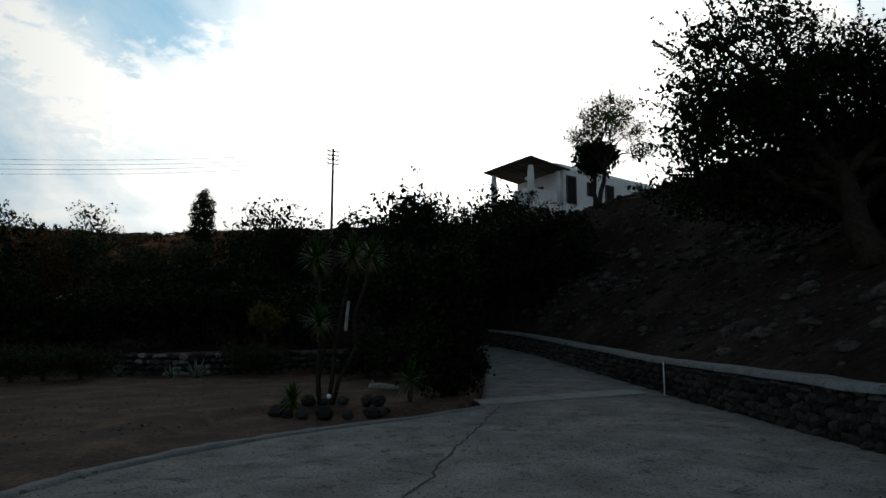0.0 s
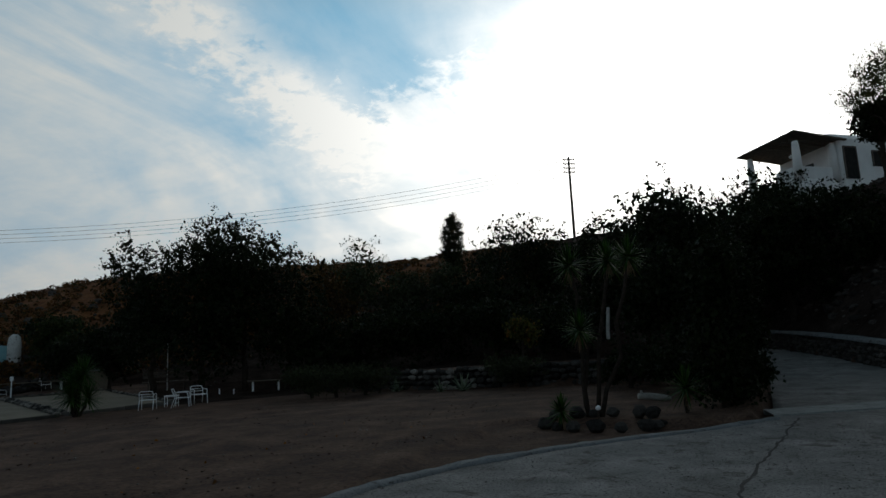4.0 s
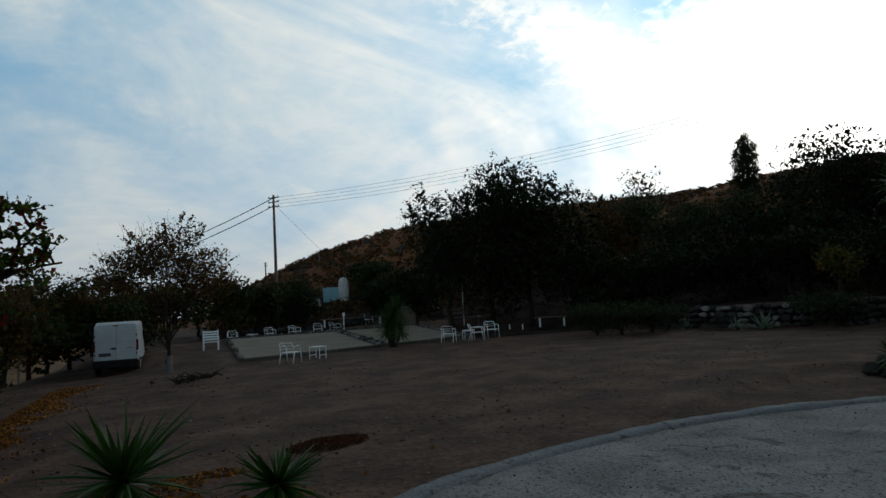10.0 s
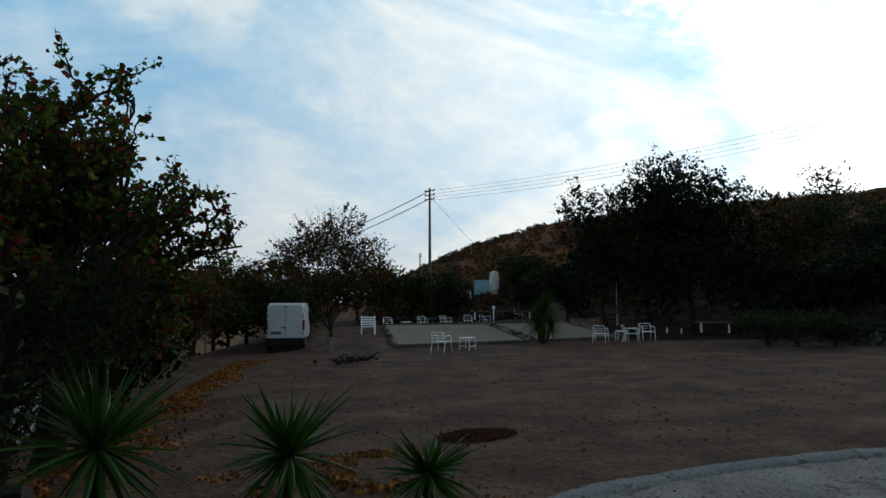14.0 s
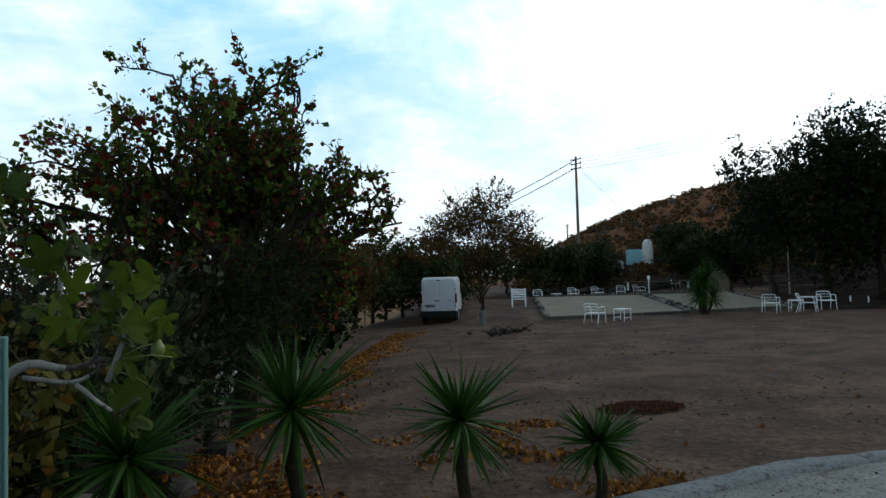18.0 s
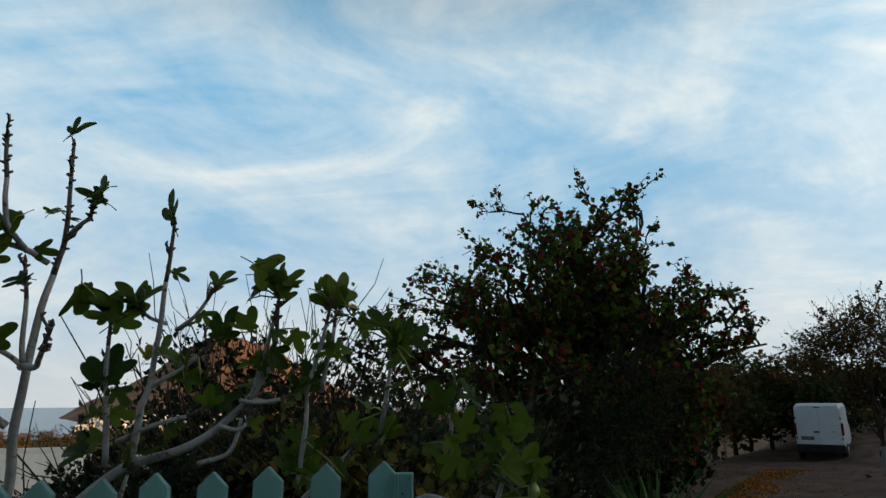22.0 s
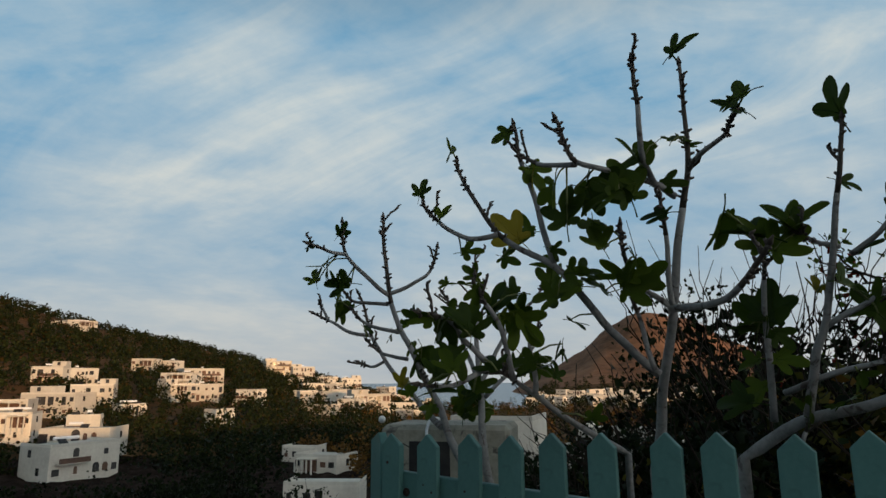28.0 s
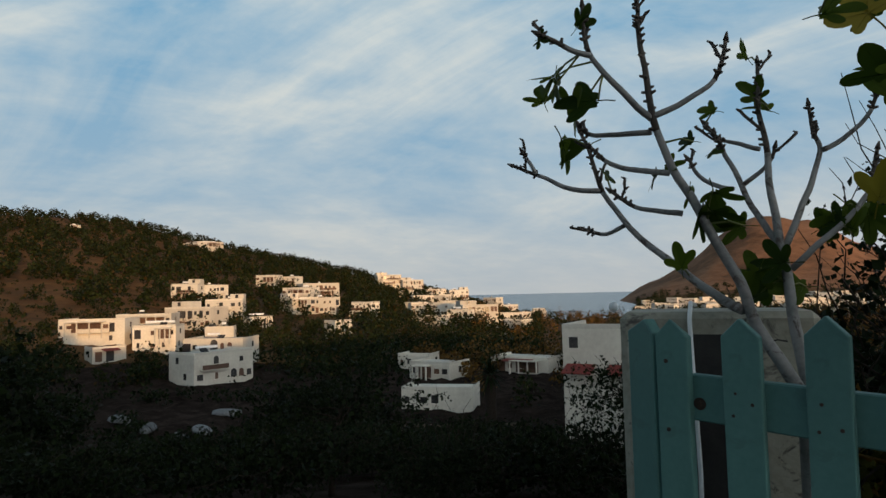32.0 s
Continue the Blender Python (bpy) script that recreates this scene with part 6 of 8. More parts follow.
fig = flat_fig("leafy fig with a long curved limb sweeping over the fence", [
    [(-1.18, 1.29), (-1.05, 1.39), (-0.89, 1.42), (-0.76, 1.50), (-0.68, 1.57), (-0.62, 1.66), (-0.59, 1.77), (-0.58, 1.87)],
    [(-0.68, 1.57), (-0.61, 1.56), (-0.54, 1.59)],
    [(-1.06, 1.45), (-0.95, 1.50), (-0.87, 1.52), (-0.79, 1.55)],
    [(-1.10, 1.38), (-1.07, 1.59), (-1.05, 1.70), (-1.03, 1.79)],
    [(-1.02, 1.40), (-0.98, 1.53), (-0.94, 1.61), (-0.89, 1.79), (-0.85, 1.92), (-0.82, 2.04)],
    [(-0.89, 1.78), (-0.92, 1.79), (-0.96, 1.82)],
    [(-0.87, 1.76), (-0.81, 1.80), (-0.75, 1.88)],
    [(-0.94, 1.61), (-0.85, 1.65), (-0.74, 1.73)],
    [(-0.53, 1.35), (-0.44, 1.37), (-0.39, 1.44)],
    [(-0.52, 1.59), (-0.46, 1.72), (-0.42, 1.83)],
    [(-0.76, 1.50), (-0.71, 1.48), (-0.67, 1.53)],
    [(-1.07, 1.29), (-1.02, 1.39)],
    [(-0.83, 1.39), (-0.74, 1.42), (-0.71, 1.50), (-0.68, 1.57)]], 403)
fig.tuft(-2.01, -1.09, 1.84, 0.15); fig.tuft(-2.04, -0.94, 1.85, 0.14); fig.tuft(-2.05, -0.84, 1.91, 0.07); fig.tuft(-2.07, -0.77, 1.87, 0.09); fig.tuft(-2.10, -0.72, 1.79, 0.11); fig.tuft(-2.10, -0.58, 1.91, 0.13)
fig.tuft(-2.14, -0.42, 1.87, 0.10); fig.tuft(-2.07, -1.07, 1.66, 0.13); fig.tuft(-2.11, -0.87, 1.67, 0.12); fig.tuft(-2.08, -0.95, 1.71, 0.07); fig.tuft(-2.07, -1.12, 1.61, 0.08); fig.tuft(-2.11, -1.03, 1.53, 0.09)
fig.tuft(-2.11, -1.15, 1.45, 0.12); fig.tuft(-2.19, -0.66, 1.51, 0.06); fig.tuft(-2.15, -0.65, 1.68, 0.06); fig.tuft(-2.17, -0.49, 1.73, 0.07); fig.tuft(-2.20, -0.49, 1.62, 0.09); fig.tuft(-2.24, -0.59, 1.42, 0.12)
fig.tuft(-2.15, -0.90, 1.48, 0.07); fig.tuft(-2.13, -0.77, 1.64, 0.08); fig.tuft(-2.08, -0.83, 1.78, 0.09); fig.tuft(-2.04, -0.97, 1.83, 0.07); fig.tuft(-2.17, -0.57, 1.66, 0.05); fig.tuft(-2.10, -1.04, 1.58, 0.07)
fig.tuft(-2.09, -0.78, 1.79, 0.06)
fig.grow(4, 0.075)
fig = flat_fig("fig with pale twisted limbs, large leaves and a green fruit", [
    [(-0.29, 1.24), (-0.20, 1.30), (-0.12, 1.27), (-0.04, 1.29)],
    [(-0.21, 1.26), (-0.10, 1.23), (-0.04, 1.27)],
    [(-0.10, 1.23), (-0.05, 1.17), (-0.00, 1.12)],
    [(-0.56, 1.32), (-0.53, 1.50), (-0.52, 1.67)],
    [(-0.32, 1.46), (-0.28, 1.61), (-0.26, 1.72)],
    [(-0.68, 1.56), (-0.62, 1.71), (-0.58, 1.85)],
    [(-0.48, 1.59), (-0.44, 1.72), (-0.42, 1.82)],
    [(-0.13, 1.37), (-0.12, 1.50), (-0.11, 1.58)],
    [(-0.03, 1.23), (0.02, 1.35), (0.05, 1.46)],
    [(-0.70, 1.56), (-0.63, 1.56), (-0.55, 1.58)],
    [(-0.63, 1.20), (-0.52, 1.32), (-0.40, 1.43), (-0.32, 1.46)]], 404)
fig.tuft(-2.10, -0.60, 1.90, 0.12); fig.tuft(-2.11, -0.54, 1.89, 0.10); fig.tuft(-2.14, -0.45, 1.86, 0.09); fig.tuft(-2.15, -0.39, 1.86, 0.10); fig.tuft(-2.19, -0.31, 1.78, 0.14); fig.tuft(-2.22, -0.21, 1.74, 0.15)
fig.tuft(-2.17, -0.48, 1.72, 0.13); fig.tuft(-2.15, -0.56, 1.73, 0.11); fig.tuft(-2.22, -0.27, 1.71, 0.15); fig.tuft(-2.24, -0.38, 1.53, 0.12); fig.tuft(-2.27, -0.16, 1.60, 0.15); fig.tuft(-2.29, -0.08, 1.58, 0.13)
fig.tuft(-2.34, 0.04, 1.50, 0.15); fig.tuft(-2.38, 0.10, 1.42, 0.15); fig.tuft(-2.33, -0.11, 1.42, 0.12); fig.tuft(-2.35, -0.07, 1.39, 0.10); fig.tuft(-2.37, 0.01, 1.36, 0.11); fig.tuft(-2.40, 0.10, 1.33, 0.12)
fig.tuft(-2.41, 0.04, 1.24, 0.15); fig.tuft(-2.43, 0.13, 1.26, 0.10); fig.tuft(-2.44, 0.01, 1.11, 0.15); fig.tuft(-2.23, -0.59, 1.42, 0.14); fig.tuft(-2.25, -0.48, 1.44, 0.12); fig.tuft(-2.16, -0.62, 1.65, 0.11)
fig.tuft(-2.19, -0.56, 1.59, 0.08); fig.tuft(-2.35, -0.13, 1.34, 0.13); fig.tuft(-2.34, -0.02, 1.46, 0.10); fig.tuft(-2.27, -0.72, 1.20, 0.15); fig.tuft(-2.36, -0.02, 1.40, 0.10); fig.tuft(-2.25, -0.26, 1.61, 0.09)
fig.fit = 0.76
fig.grow(3, 0.08)
f = thing("fig_fruit", "small green fig hanging among the leaves", "fruit", (-2.41, 0.10, 1.31))
part("flesh", M().tube([(0, 0, 0.028), (0, 0, 0.02), (0, 0, 0.005), (0, 0, -0.012), (0, 0, -0.02)], [0.004, 0.009, 0.018, 0.017, 0.006], 10), surface("fig_skin", [(0.10, 0.14, 0.03), (0.16, 0.20, 0.05)], 20, 90, 0.5, 0.1, 0.002), f, smooth=True)


def blades(m, n, length, width, rr, lo=-50, hi=88, droop=0.18, curl=0.0):
    """A rosette of stiff pointed blades about the origin."""
    for i in range(n):
        a = i * 2.39996 + rr.uniform(-0.3, 0.3)
        el = radians(lo + (hi - lo) * (i / n) ** 0.9)
        ln = length * rr.uniform(0.8, 1.12)
        h = Vector((math.cos(a), math.sin(a), 0))
        side = Vector((-math.sin(a), math.cos(a), 0))
        pts = []
        for k in range(5):
            u = k / 4
            q = h * math.cos(el) * u * ln + Vector((0, 0, math.sin(el) * u * ln - droop * ln * u * u * math.cos(el)))
            w = width * (0.55 + 0.9 * u if u < 0.35 else 0.9 * (1 - u) / 0.65 + 0.02) * 0.5
            nrm = side.cross(h)
            pts += [q - side * w + nrm * w * 0.5, q, q + side * w + nrm * w * 0.5]
        f = []
        for k in range(4):
            b0 = 3 * k
            f += [(b0, b0 + 1, b0 + 4, b0 + 3), (b0 + 1, b0 + 2, b0 + 5, b0 + 4)]
        m.add(pts, f)
    return m


dead_blade = surface("dead_blade", [(0.10, 0.065, 0.03), (0.22, 0.15, 0.08)], 9, 60, 0.9, 0.2, 0.004)


BLADES = [blades(M(), 1, 1.0, 0.052, random.Random(600 + k), 0, 0, 0.005 + 0.03 * k).mesh("blade", leaf_yucca) for k in range(5)]


def yucca(at, heads, label, seed, n=58, ln=0.46, skirt=False, near=False):
    """heads: dx, dy, height of each rosette."""
    rr = random.Random(seed)
    t = thing("yucca", label, "plant", at)
    for dx, dy, z, s in heads:
        tm = M()
        limb(tm, (dx * 0.2, dy * 0.2, -0.1), (dx, dy, z), 0.055 * (0.6 + 0.4 * s), 0.034, rr, 0.05, 5, 8)
        trunk = part("trunk", tm, bark, t, smooth=True)
        if near:
            nb = int(n * 1.35)
            for i in range(nb):
                u = i / nb
                el = -55 + 143 * u ** 0.85
                ob = part("blade", BLADES[i % 5], None, t)
                ob.matrix_local = Matrix.Translation((dx, dy, z)) @ Matrix.Rotation(i * 2.39996 + rr.uniform(-0.2, 0.2), 4, "Z") @ Matrix.Rotation(-radians(el + rr.uniform(-6, 6)), 4, "Y") @ Matrix.Rotation(rr.uniform(-0.3, 0.3), 4, "X") @ Matrix.Diagonal((ln * s * 1.24 * rr.uniform(0.8, 1.1), 1.1, 1.1, 1))
        else:
            hd = tagged(part("rosette", blades(M(), int(n * 1.5), ln * s * 1.5, 0.06, rr), leaf_yucca, t), kind="stuff")
            hd.matrix_local = Matrix.Translation((dx, dy, z))
        if skirt:
            sk = tagged(part("dead_leaves", blades(M(), 26, ln * 0.85, 0.02, rr, -88, -50, 0.1), dead_blade, t, "hanging dry brown leaves"), kind="stuff")
            sk.matrix_local = Matrix.Translation((dx, dy, z - 0.03))
    return t


for (x, y, z), s, sd in (((-4.25, -0.27, 0.57), 0.9, 1), ((-4.87, 0.63, 0.64), 1.05, 2), ((-4.5, 1.68, 0.545), 0.84, 3), ((-4.4, 2.64, 0.32), 0.55, 4)):
    gz = land_z(x, y)
    yucca((x, y, gz), [(0, 0, z - gz, s)], "green spiky yucca in the bed beside the drive", 500 + sd, 66, 0.46, near=True)
x, y = -2.6, 14.0
tr = yucca((x, y, land_z(x, y)), [(-0.25, 0.1, 3.15, 0.72), (0.55, 0.2, 3.2, 0.72), (1.0, -0.05, 3.2, 0.72), (-0.1, -0.05, 1.75, 0.7)], "clump of tall yuccas with bare trunks and drooping dead leaves", 510, 50, 0.5, True)
faded_lime = surface("faded_limewash", [(0.18, 0.175, 0.165), (0.46, 0.45, 0.43)], 7, 50, 0.9, 0.4, 0.006)
part("limewash", M().tube([(0.44, 0.16, 1.55), (0.46, 0.17, 1.9), (0.49, 0.18, 2.2)], [0.040, 0.037, 0.034], 9), faded_lime, tr, "whitewashed stretch of trunk")
for x, y, s, sd in ((-3.0, 13.0, 0.55, 1), (-0.75, 14.3, 0.75, 2)):
    yucca((x, y, land_z(x, y)), [(0, 0, 0.35 * s / 0.55, s)], "small yucca with browning lower leaves", 515 + sd, 40, 0.5, True)
yucca((-21.7, 17.6, land_z(-21.7, 17.6)), [(-0.1, -0.15, 1.05, 1.15), (0.1, 0.2, 1.55, 1.15), (0.1, -0.3, 0.7, 1.1), (0.15, 0.35, 0.65, 1.05), (0, 0, 1.3, 1.0)], "shaggy yucca at the corner of the courts", 520, 60, 0.5)


agave_leaf = foliage("agave_leaf", (0.10, 0.14, 0.10), (0.26, 0.30, 0.22))


def agave(at, s, seed):
    rr = random.Random(seed)
    t = thing("agave", "variegated agave with pale-edged leaves", "plant", at)
    for k in range(16):
        one = M()
        blades(one, 1, 0.75 * s, 0.11 * s, rr, 5 + 77 * (k / 16) ** 0.9, 82, 0.18)
        ob = part("blade", one, agave_leaf, t)
        ob.rotation_euler.z = k * 2.4
    part("heart", M().tube([(0, 0, -0.05), (0, 0, 0.1), (0, 0, 0.22)], [0.09, 0.08, 0.03], 8), leaf_olive, t)


agave((-12.2, 24.6, land_z(-12.2, 24.6)), 0.9, 1)
agave((-8.9, 23.5, land_z(-8.9, 23.5)), 1.15, 2)
agave((-9.9, 23.7, land_z(-9.9, 23.7)), 0.7, 3)
agave((*around(-17.2, 37)[:3],), 1.6, 4)

# stones round the tall yuccas, a log and a lamp
rr = random.Random(33)
for i in range(15):
    a = i * 0.42 + rr.uniform(-0.1, 0.1)
    x, y = -2.3 + math.cos(a + 2.6) * 1.1, 13.3 + math.sin(a + 2.6) * 0.65
    s = rr.uniform(0.2, 0.36)
    ob = part("bed_stone", STONES[i % 10], None)
    ob.matrix_world = Matrix.Translation((x, y, land_z(x, y) + s * 0.3)) @ Matrix.Rotation(a, 4, "Z") @ Matrix.Diagonal((s * 1.1, s * 0.9, s * 0.8, 1))
    tagged(ob, "dark rounded stone edging the yucca bed", "stone", "stones round the yucca bed")
lg = thing("log", "short pale weathered log lying on the earth", "log", (-1.55, 16.6, land_z(-1.55, 16.6) + 0.10), 20)
pale_wood = surface("pale_wood", [(0.20, 0.19, 0.17), (0.36, 0.34, 0.31)], 5, 50, 0.9, 0.5, 0.01)
part("stem", M().tube([(-0.36, 0, 0.05), (-0.1, 0.03, 0.04), (0.2, 0.0, 0.0), (0.38, -0.02, -0.04)], [0.07, 0.085, 0.08, 0.06], 10), pale_wood, lg, smooth=True)
part("stub", M().tube([(-0.26, 0, 0.06), (-0.30, -0.03, 0.18)], [0.035, 0.025], 7), pale_wood, lg)
lp = thing("garden_lamp", "small round white garden lamp, unlit", "lamp", (-2.35, 13.35, land_z(-2.35, 13.35)))
part("spike", M().tube([(0, 0, -0.05), (0, 0, 0.32)], 0.018, 8), screw_dark, lp)
part("globe", M().tube([(0, 0, 0.32), (0, 0, 0.335), (0, 0, 0.36), (0, 0, 0.39), (0, 0, 0.41)], [0.02, 0.04, 0.052, 0.042, 0.015], 12), white_paint, lp, smooth=True)

# ---- the white house on the hill ----
def opening(m, c, w, h, t=0.06, arch=False):
    """A dark pane with its frame, seen from -y, about c at its foot."""
    pts = [(-w / 2, 0), (w / 2, 0), (w / 2, h)] + ([(w / 2 * math.cos(a), h + w / 2 * math.sin(a)) for a in [math.pi * k / 8 for k in range(1, 8)]] if arch else []) + [(-w / 2, h)]
    return m.prism(pts, t, Matrix.Translation(c))


shutter = surface("dark_shutter", [(0.010, 0.010, 0.010), (0.026, 0.024, 0.022)], 5, 40, 0.8, 0.3, 0.005, spec=0.08)
cane = surface("cane_roof", [(0.06, 0.05, 0.038), (0.15, 0.12, 0.09)], 4, 50, 0.9, 0.6, 0.02, island=0.3)


def hill_house():
    h = thing("hill_house", "whitewashed house with a cane-roofed porch on the hill", "house", (6.3, 46.5, 11.35), 38)
    # local x runs along the house, y runs back; 0 is the terrace floor
    b = M().box((9.2, 2.2, 0.6), (12.0, 5.2, 4.4), None, 0.12)
    part("wall", b, whitewash, h)
    v = M()
    n = 12
    for x in (3.3, 15.1):
        for k in range(n + 1):
            a = math.pi * k / n
            v.v.append((x, 2.2 - 2.55 * math.cos(a), 2.75 + 0.75 * math.sin(a)))
    v.f += [(k, k + 1, n + 2 + k, n + 1 + k) for k in range(n)] + [tuple(range(n + 1))[::-1], tuple(range(n + 1, 2 * n + 2))]
    part("roof", v, whitewash, h, smooth=False)
    part("terrace", M().box((1.65, 2.1, -1.5), (3.4, 4.4, 3.0), None, 0.06), whitewash, h)
    part("parapet", M().box((1.6, 0.06, 0.4), (3.2, 0.2, 0.85), None, 0.05), whitewash, h)
    part("parapet", M().box((0.06, 1.0, 0.4), (0.2, 1.7, 0.85), None, 0.05), whitewash, h)
    for x, y, r in ((0.08, 0.08, 0.26), (0.08, 4.1, 0.24), (3.0, 0.05, 0.26)):
        part("column", M().tube([(x, y, -0.1), (x, y, 1.5), (x, y, 2.2), (x, y, 2.5)], [r * 1.12, r, r * 0.86, r * 0.7], 12), whitewash, h, smooth=True)
    rf = part("porch_roof", M().box((0, 0, 0), (4.3, 5.2, 0.10), None, 0.02), cane, h, "brown cane porch roof")
    rf.matrix_local = pose(1.55, 2.0, 2.66, -3, 5, 0)
    for i in range(7):
        bm_ = part("rafter", M().tube([(-0.45, 0.05 + i * 0.66, 2.55 + 0.03 * i), (3.3, 0.05 + i * 0.66, 2.48 + 0.03 * i)], 0.05, 7), wood_dark, h)
    for i in range(26):
        part("cane_end", M().tube([(-0.7, -0.5 + i * 0.2, 2.78), (-0.35, -0.5 + i * 0.2, 2.775)], 0.022, 5), cane, rf).matrix_parent_inverse = rf.matrix_local.inverted()
    for x, w, hh, z in ((3.95, 0.95, 2.1, 0.0), (8.6, 0.9, 2.0, 0.0), (13.2, 0.85, 1.1, 0.9), (6.3, 0.8, 1.0, 0.9)):
        wd = part("window" if z else "door", opening(M(), (x, -0.42, z), w, hh, 0.10), shutter, h)
        part("frame", M().box((x, -0.44, z + hh + 0.05), (w + 0.16, 0.1, 0.1), None, 0.01).box((x - w / 2 - 0.05, -0.44, z + hh / 2), (0.08, 0.1, hh), None, 0.01).box((x + w / 2 + 0.05, -0.44, z + hh / 2), (0.08, 0.1, hh), None, 0.01), wood_dark, wd)
    part("side_opening", M().box((3.17, 2.2, 1.3), (0.08, 0.9, 0.7), None, 0.01), dark_hole, h)
    c = thing("porch_chair", "white chair standing on the porch", "chair", (0, 0, 0))
    c.matrix_world = h.matrix_world @ Matrix.Translation((1.0, 2.0, 0))
    tube_chair(c)
    l = thing("porch_lamp", "pale round lamp hanging under the porch roof", "lamp")
    l.matrix_world = h.matrix_world @ Matrix.Translation((1.2, 1.6, 1.95))
    part("cord", M().tube([(0, 0, 0.15), (0, 0, 0.55)], 0.01, 5), wood_dark, l)
    part("shade", M().tube([(0, 0, -0.12), (0, 0, -0.08), (0, 0, 0.0), (0, 0, 0.1), (0, 0, 0.15)], [0.03, 0.12, 0.16, 0.11, 0.03], 12), white_paint, l, smooth=True)


def tube_chair(t, low=0.9, back=0.80):
    """White tubular garden armchair with slats and a round-cornered back; faces local -y."""
    r = 0.016
    w, d, s = 0.27, 0.25, 0.42 * low
    top = back * low
    for sx in (-1, 1):
        x = sx * w
        part("side_frame", M().tube([(x * 1.04, -d - 0.05, 0), (x, -d, s), (x, -d + 0.015, s + 0.15), (x, -d + 0.05, s + 0.205), (x, -d + 0.12, s + 0.222), (x, d - 0.06, s + 0.215), (x, d + 0.05, s + 0.19)], r, 7), white_paint, t, smooth=True)
        part("rear_leg", M().tube([(x * 0.98, d + 0.13, 0), (x * 0.95, d, s)], r, 7), white_paint, t, smooth=True)
    hoop = [(-w * 0.95, d, s), (-w * 0.95, d + 0.075, s + 0.22)]
    for k in range(5):
        a = math.pi / 2 * k / 4
        hoop.append((-w * 0.95 + 0.09 * (1 - math.cos(a)), d + 0.095 + 0.012 * k, top - 0.09 + 0.09 * math.sin(a)))
    hoop += [(-x, y, z) for x, y, z in reversed(hoop)]
    part("back_hoop", M().tube(hoop, r, 7), white_paint, t, smooth=True)
    for k in range(2):
        z = s + 0.13 + 0.10 * k
        part("back_rail", M().tube([(-w * 0.93, d + 0.05 + 0.035 * k, z), (w * 0.93, d + 0.05 + 0.035 * k, z)], 0.010, 6), white_paint, t)
    part("seat_rail", M().tube([(-w, -d, s - 0.01), (w, -d, s - 0.01)], 0.012, 6), white_paint, t)
    for k in range(6):
        part("seat_slat", M().box((0, -d + 0.04 + k * 0.085, s), (2 * w, 0.05, 0.016), None, 0.004), white_paint, t)


def side_table(t, w=0.5, h=0.45):
    for k in range(5):
        part("top_slat", M().box((0, -w * 0.4 + k * w * 0.2, h), (w, w * 0.17, 0.02), None, 0.004), white_paint, t)
    for sx in (-1, 1):
        for sy in (-1, 1):
            part("leg", M().tube([(sx * (w / 2 - 0.03), sy * (w * 0.42), 0), (sx * (w / 2 - 0.03), sy * (w * 0.42), h - 0.01)], 0.014, 6), white_paint, t)
        part("brace", M().tube([(sx * (w / 2 - 0.03), -w * 0.42, 0.14), (sx * (w / 2 - 0.03), w * 0.42, 0.14)], 0.011, 6), white_paint, t)
    for sy in (-1, 1):
        part("apron", M().box((0, sy * w * 0.43, h - 0.03), (w - 0.04, 0.016, 0.035), None, 0.003), white_paint, t)


def set_on(name, label, category, x, y, turn, group="", dz=0.0):
    return thing(name, label, category, (x, y, land_z(x, y) + dz), turn, group)


hill_house()
proto = set_on("garden_chair", "white tubular metal garden armchair on the bare earth", "chair", -21.05, 12.4, 215, "white garden chairs")
tube_chair(proto)
for x, y, a, dz in ((-21.1, 20.3, 215, 0), (-19.9, 20.9, 125, 0), (-20.9, 22.9, 60, 0), (-36.6, 17.6, 70, 0), (-36.9, 20.2, 80, 0), (-36.7, 21.8, 95, 0), (-36.4, 23.3, 60, 0), (-36.0, 24.4, 110, 0), (-36.8, 27.6, 80, 0), (-36.2, 28.8, 100, 0), (-35.6, 30.0, 60, 0)):
    copy_thing(proto, pose(x, y, land_z(x, y) + dz, 0, 0, a))
proto = set_on("side_table", "small white slatted garden table on the bare earth", "table", -21.25, 13.65, 24, "white garden tables")
side_table(proto)
for x, y, a in ((-21.0, 21.45, 30), (-36.5, 18.8, 10), (-36.4, 29.4, 0)):
    copy_thing(proto, pose(x, y, land_z(x, y), 0, 0, a))
t = set_on("garden_bench", "white slatted wooden armchair bench with a high back", "bench", -29.3, 13.1, 68)
t.scale = (0.84, 0.84, 0.86)
for sx in (-1, 1):
    part("leg", M().box((sx * 0.38, -0.26, 0.33), (0.07, 0.07, 0.66), None, 0.006), white_paint, t)
    part("back_leg", M().box((sx * 0.38, 0.28, 0.52), (0.07, 0.07, 1.04), None, 0.006), white_paint, t)
    part("arm", M().box((sx * 0.38, 0.0, 0.67), (0.09, 0.62, 0.035), None, 0.006), white_paint, t)
for k in range(5):
    part("seat_slat", M().box((0, -0.24 + k * 0.115, 0.43), (0.74, 0.095, 0.025), None, 0.004), white_paint, t)
for k in range(4):
    part("back_slat", M().box((0, 0.27, 0.56 + k * 0.13), (0.74, 0.025, 0.085), None, 0.004), white_paint, t)


bench_wood = surface('bench_wood', [(0.06, 0.045, 0.03), (0.13, 0.10, 0.07)], 3, 40, 0.85, 0.4, 0.01)


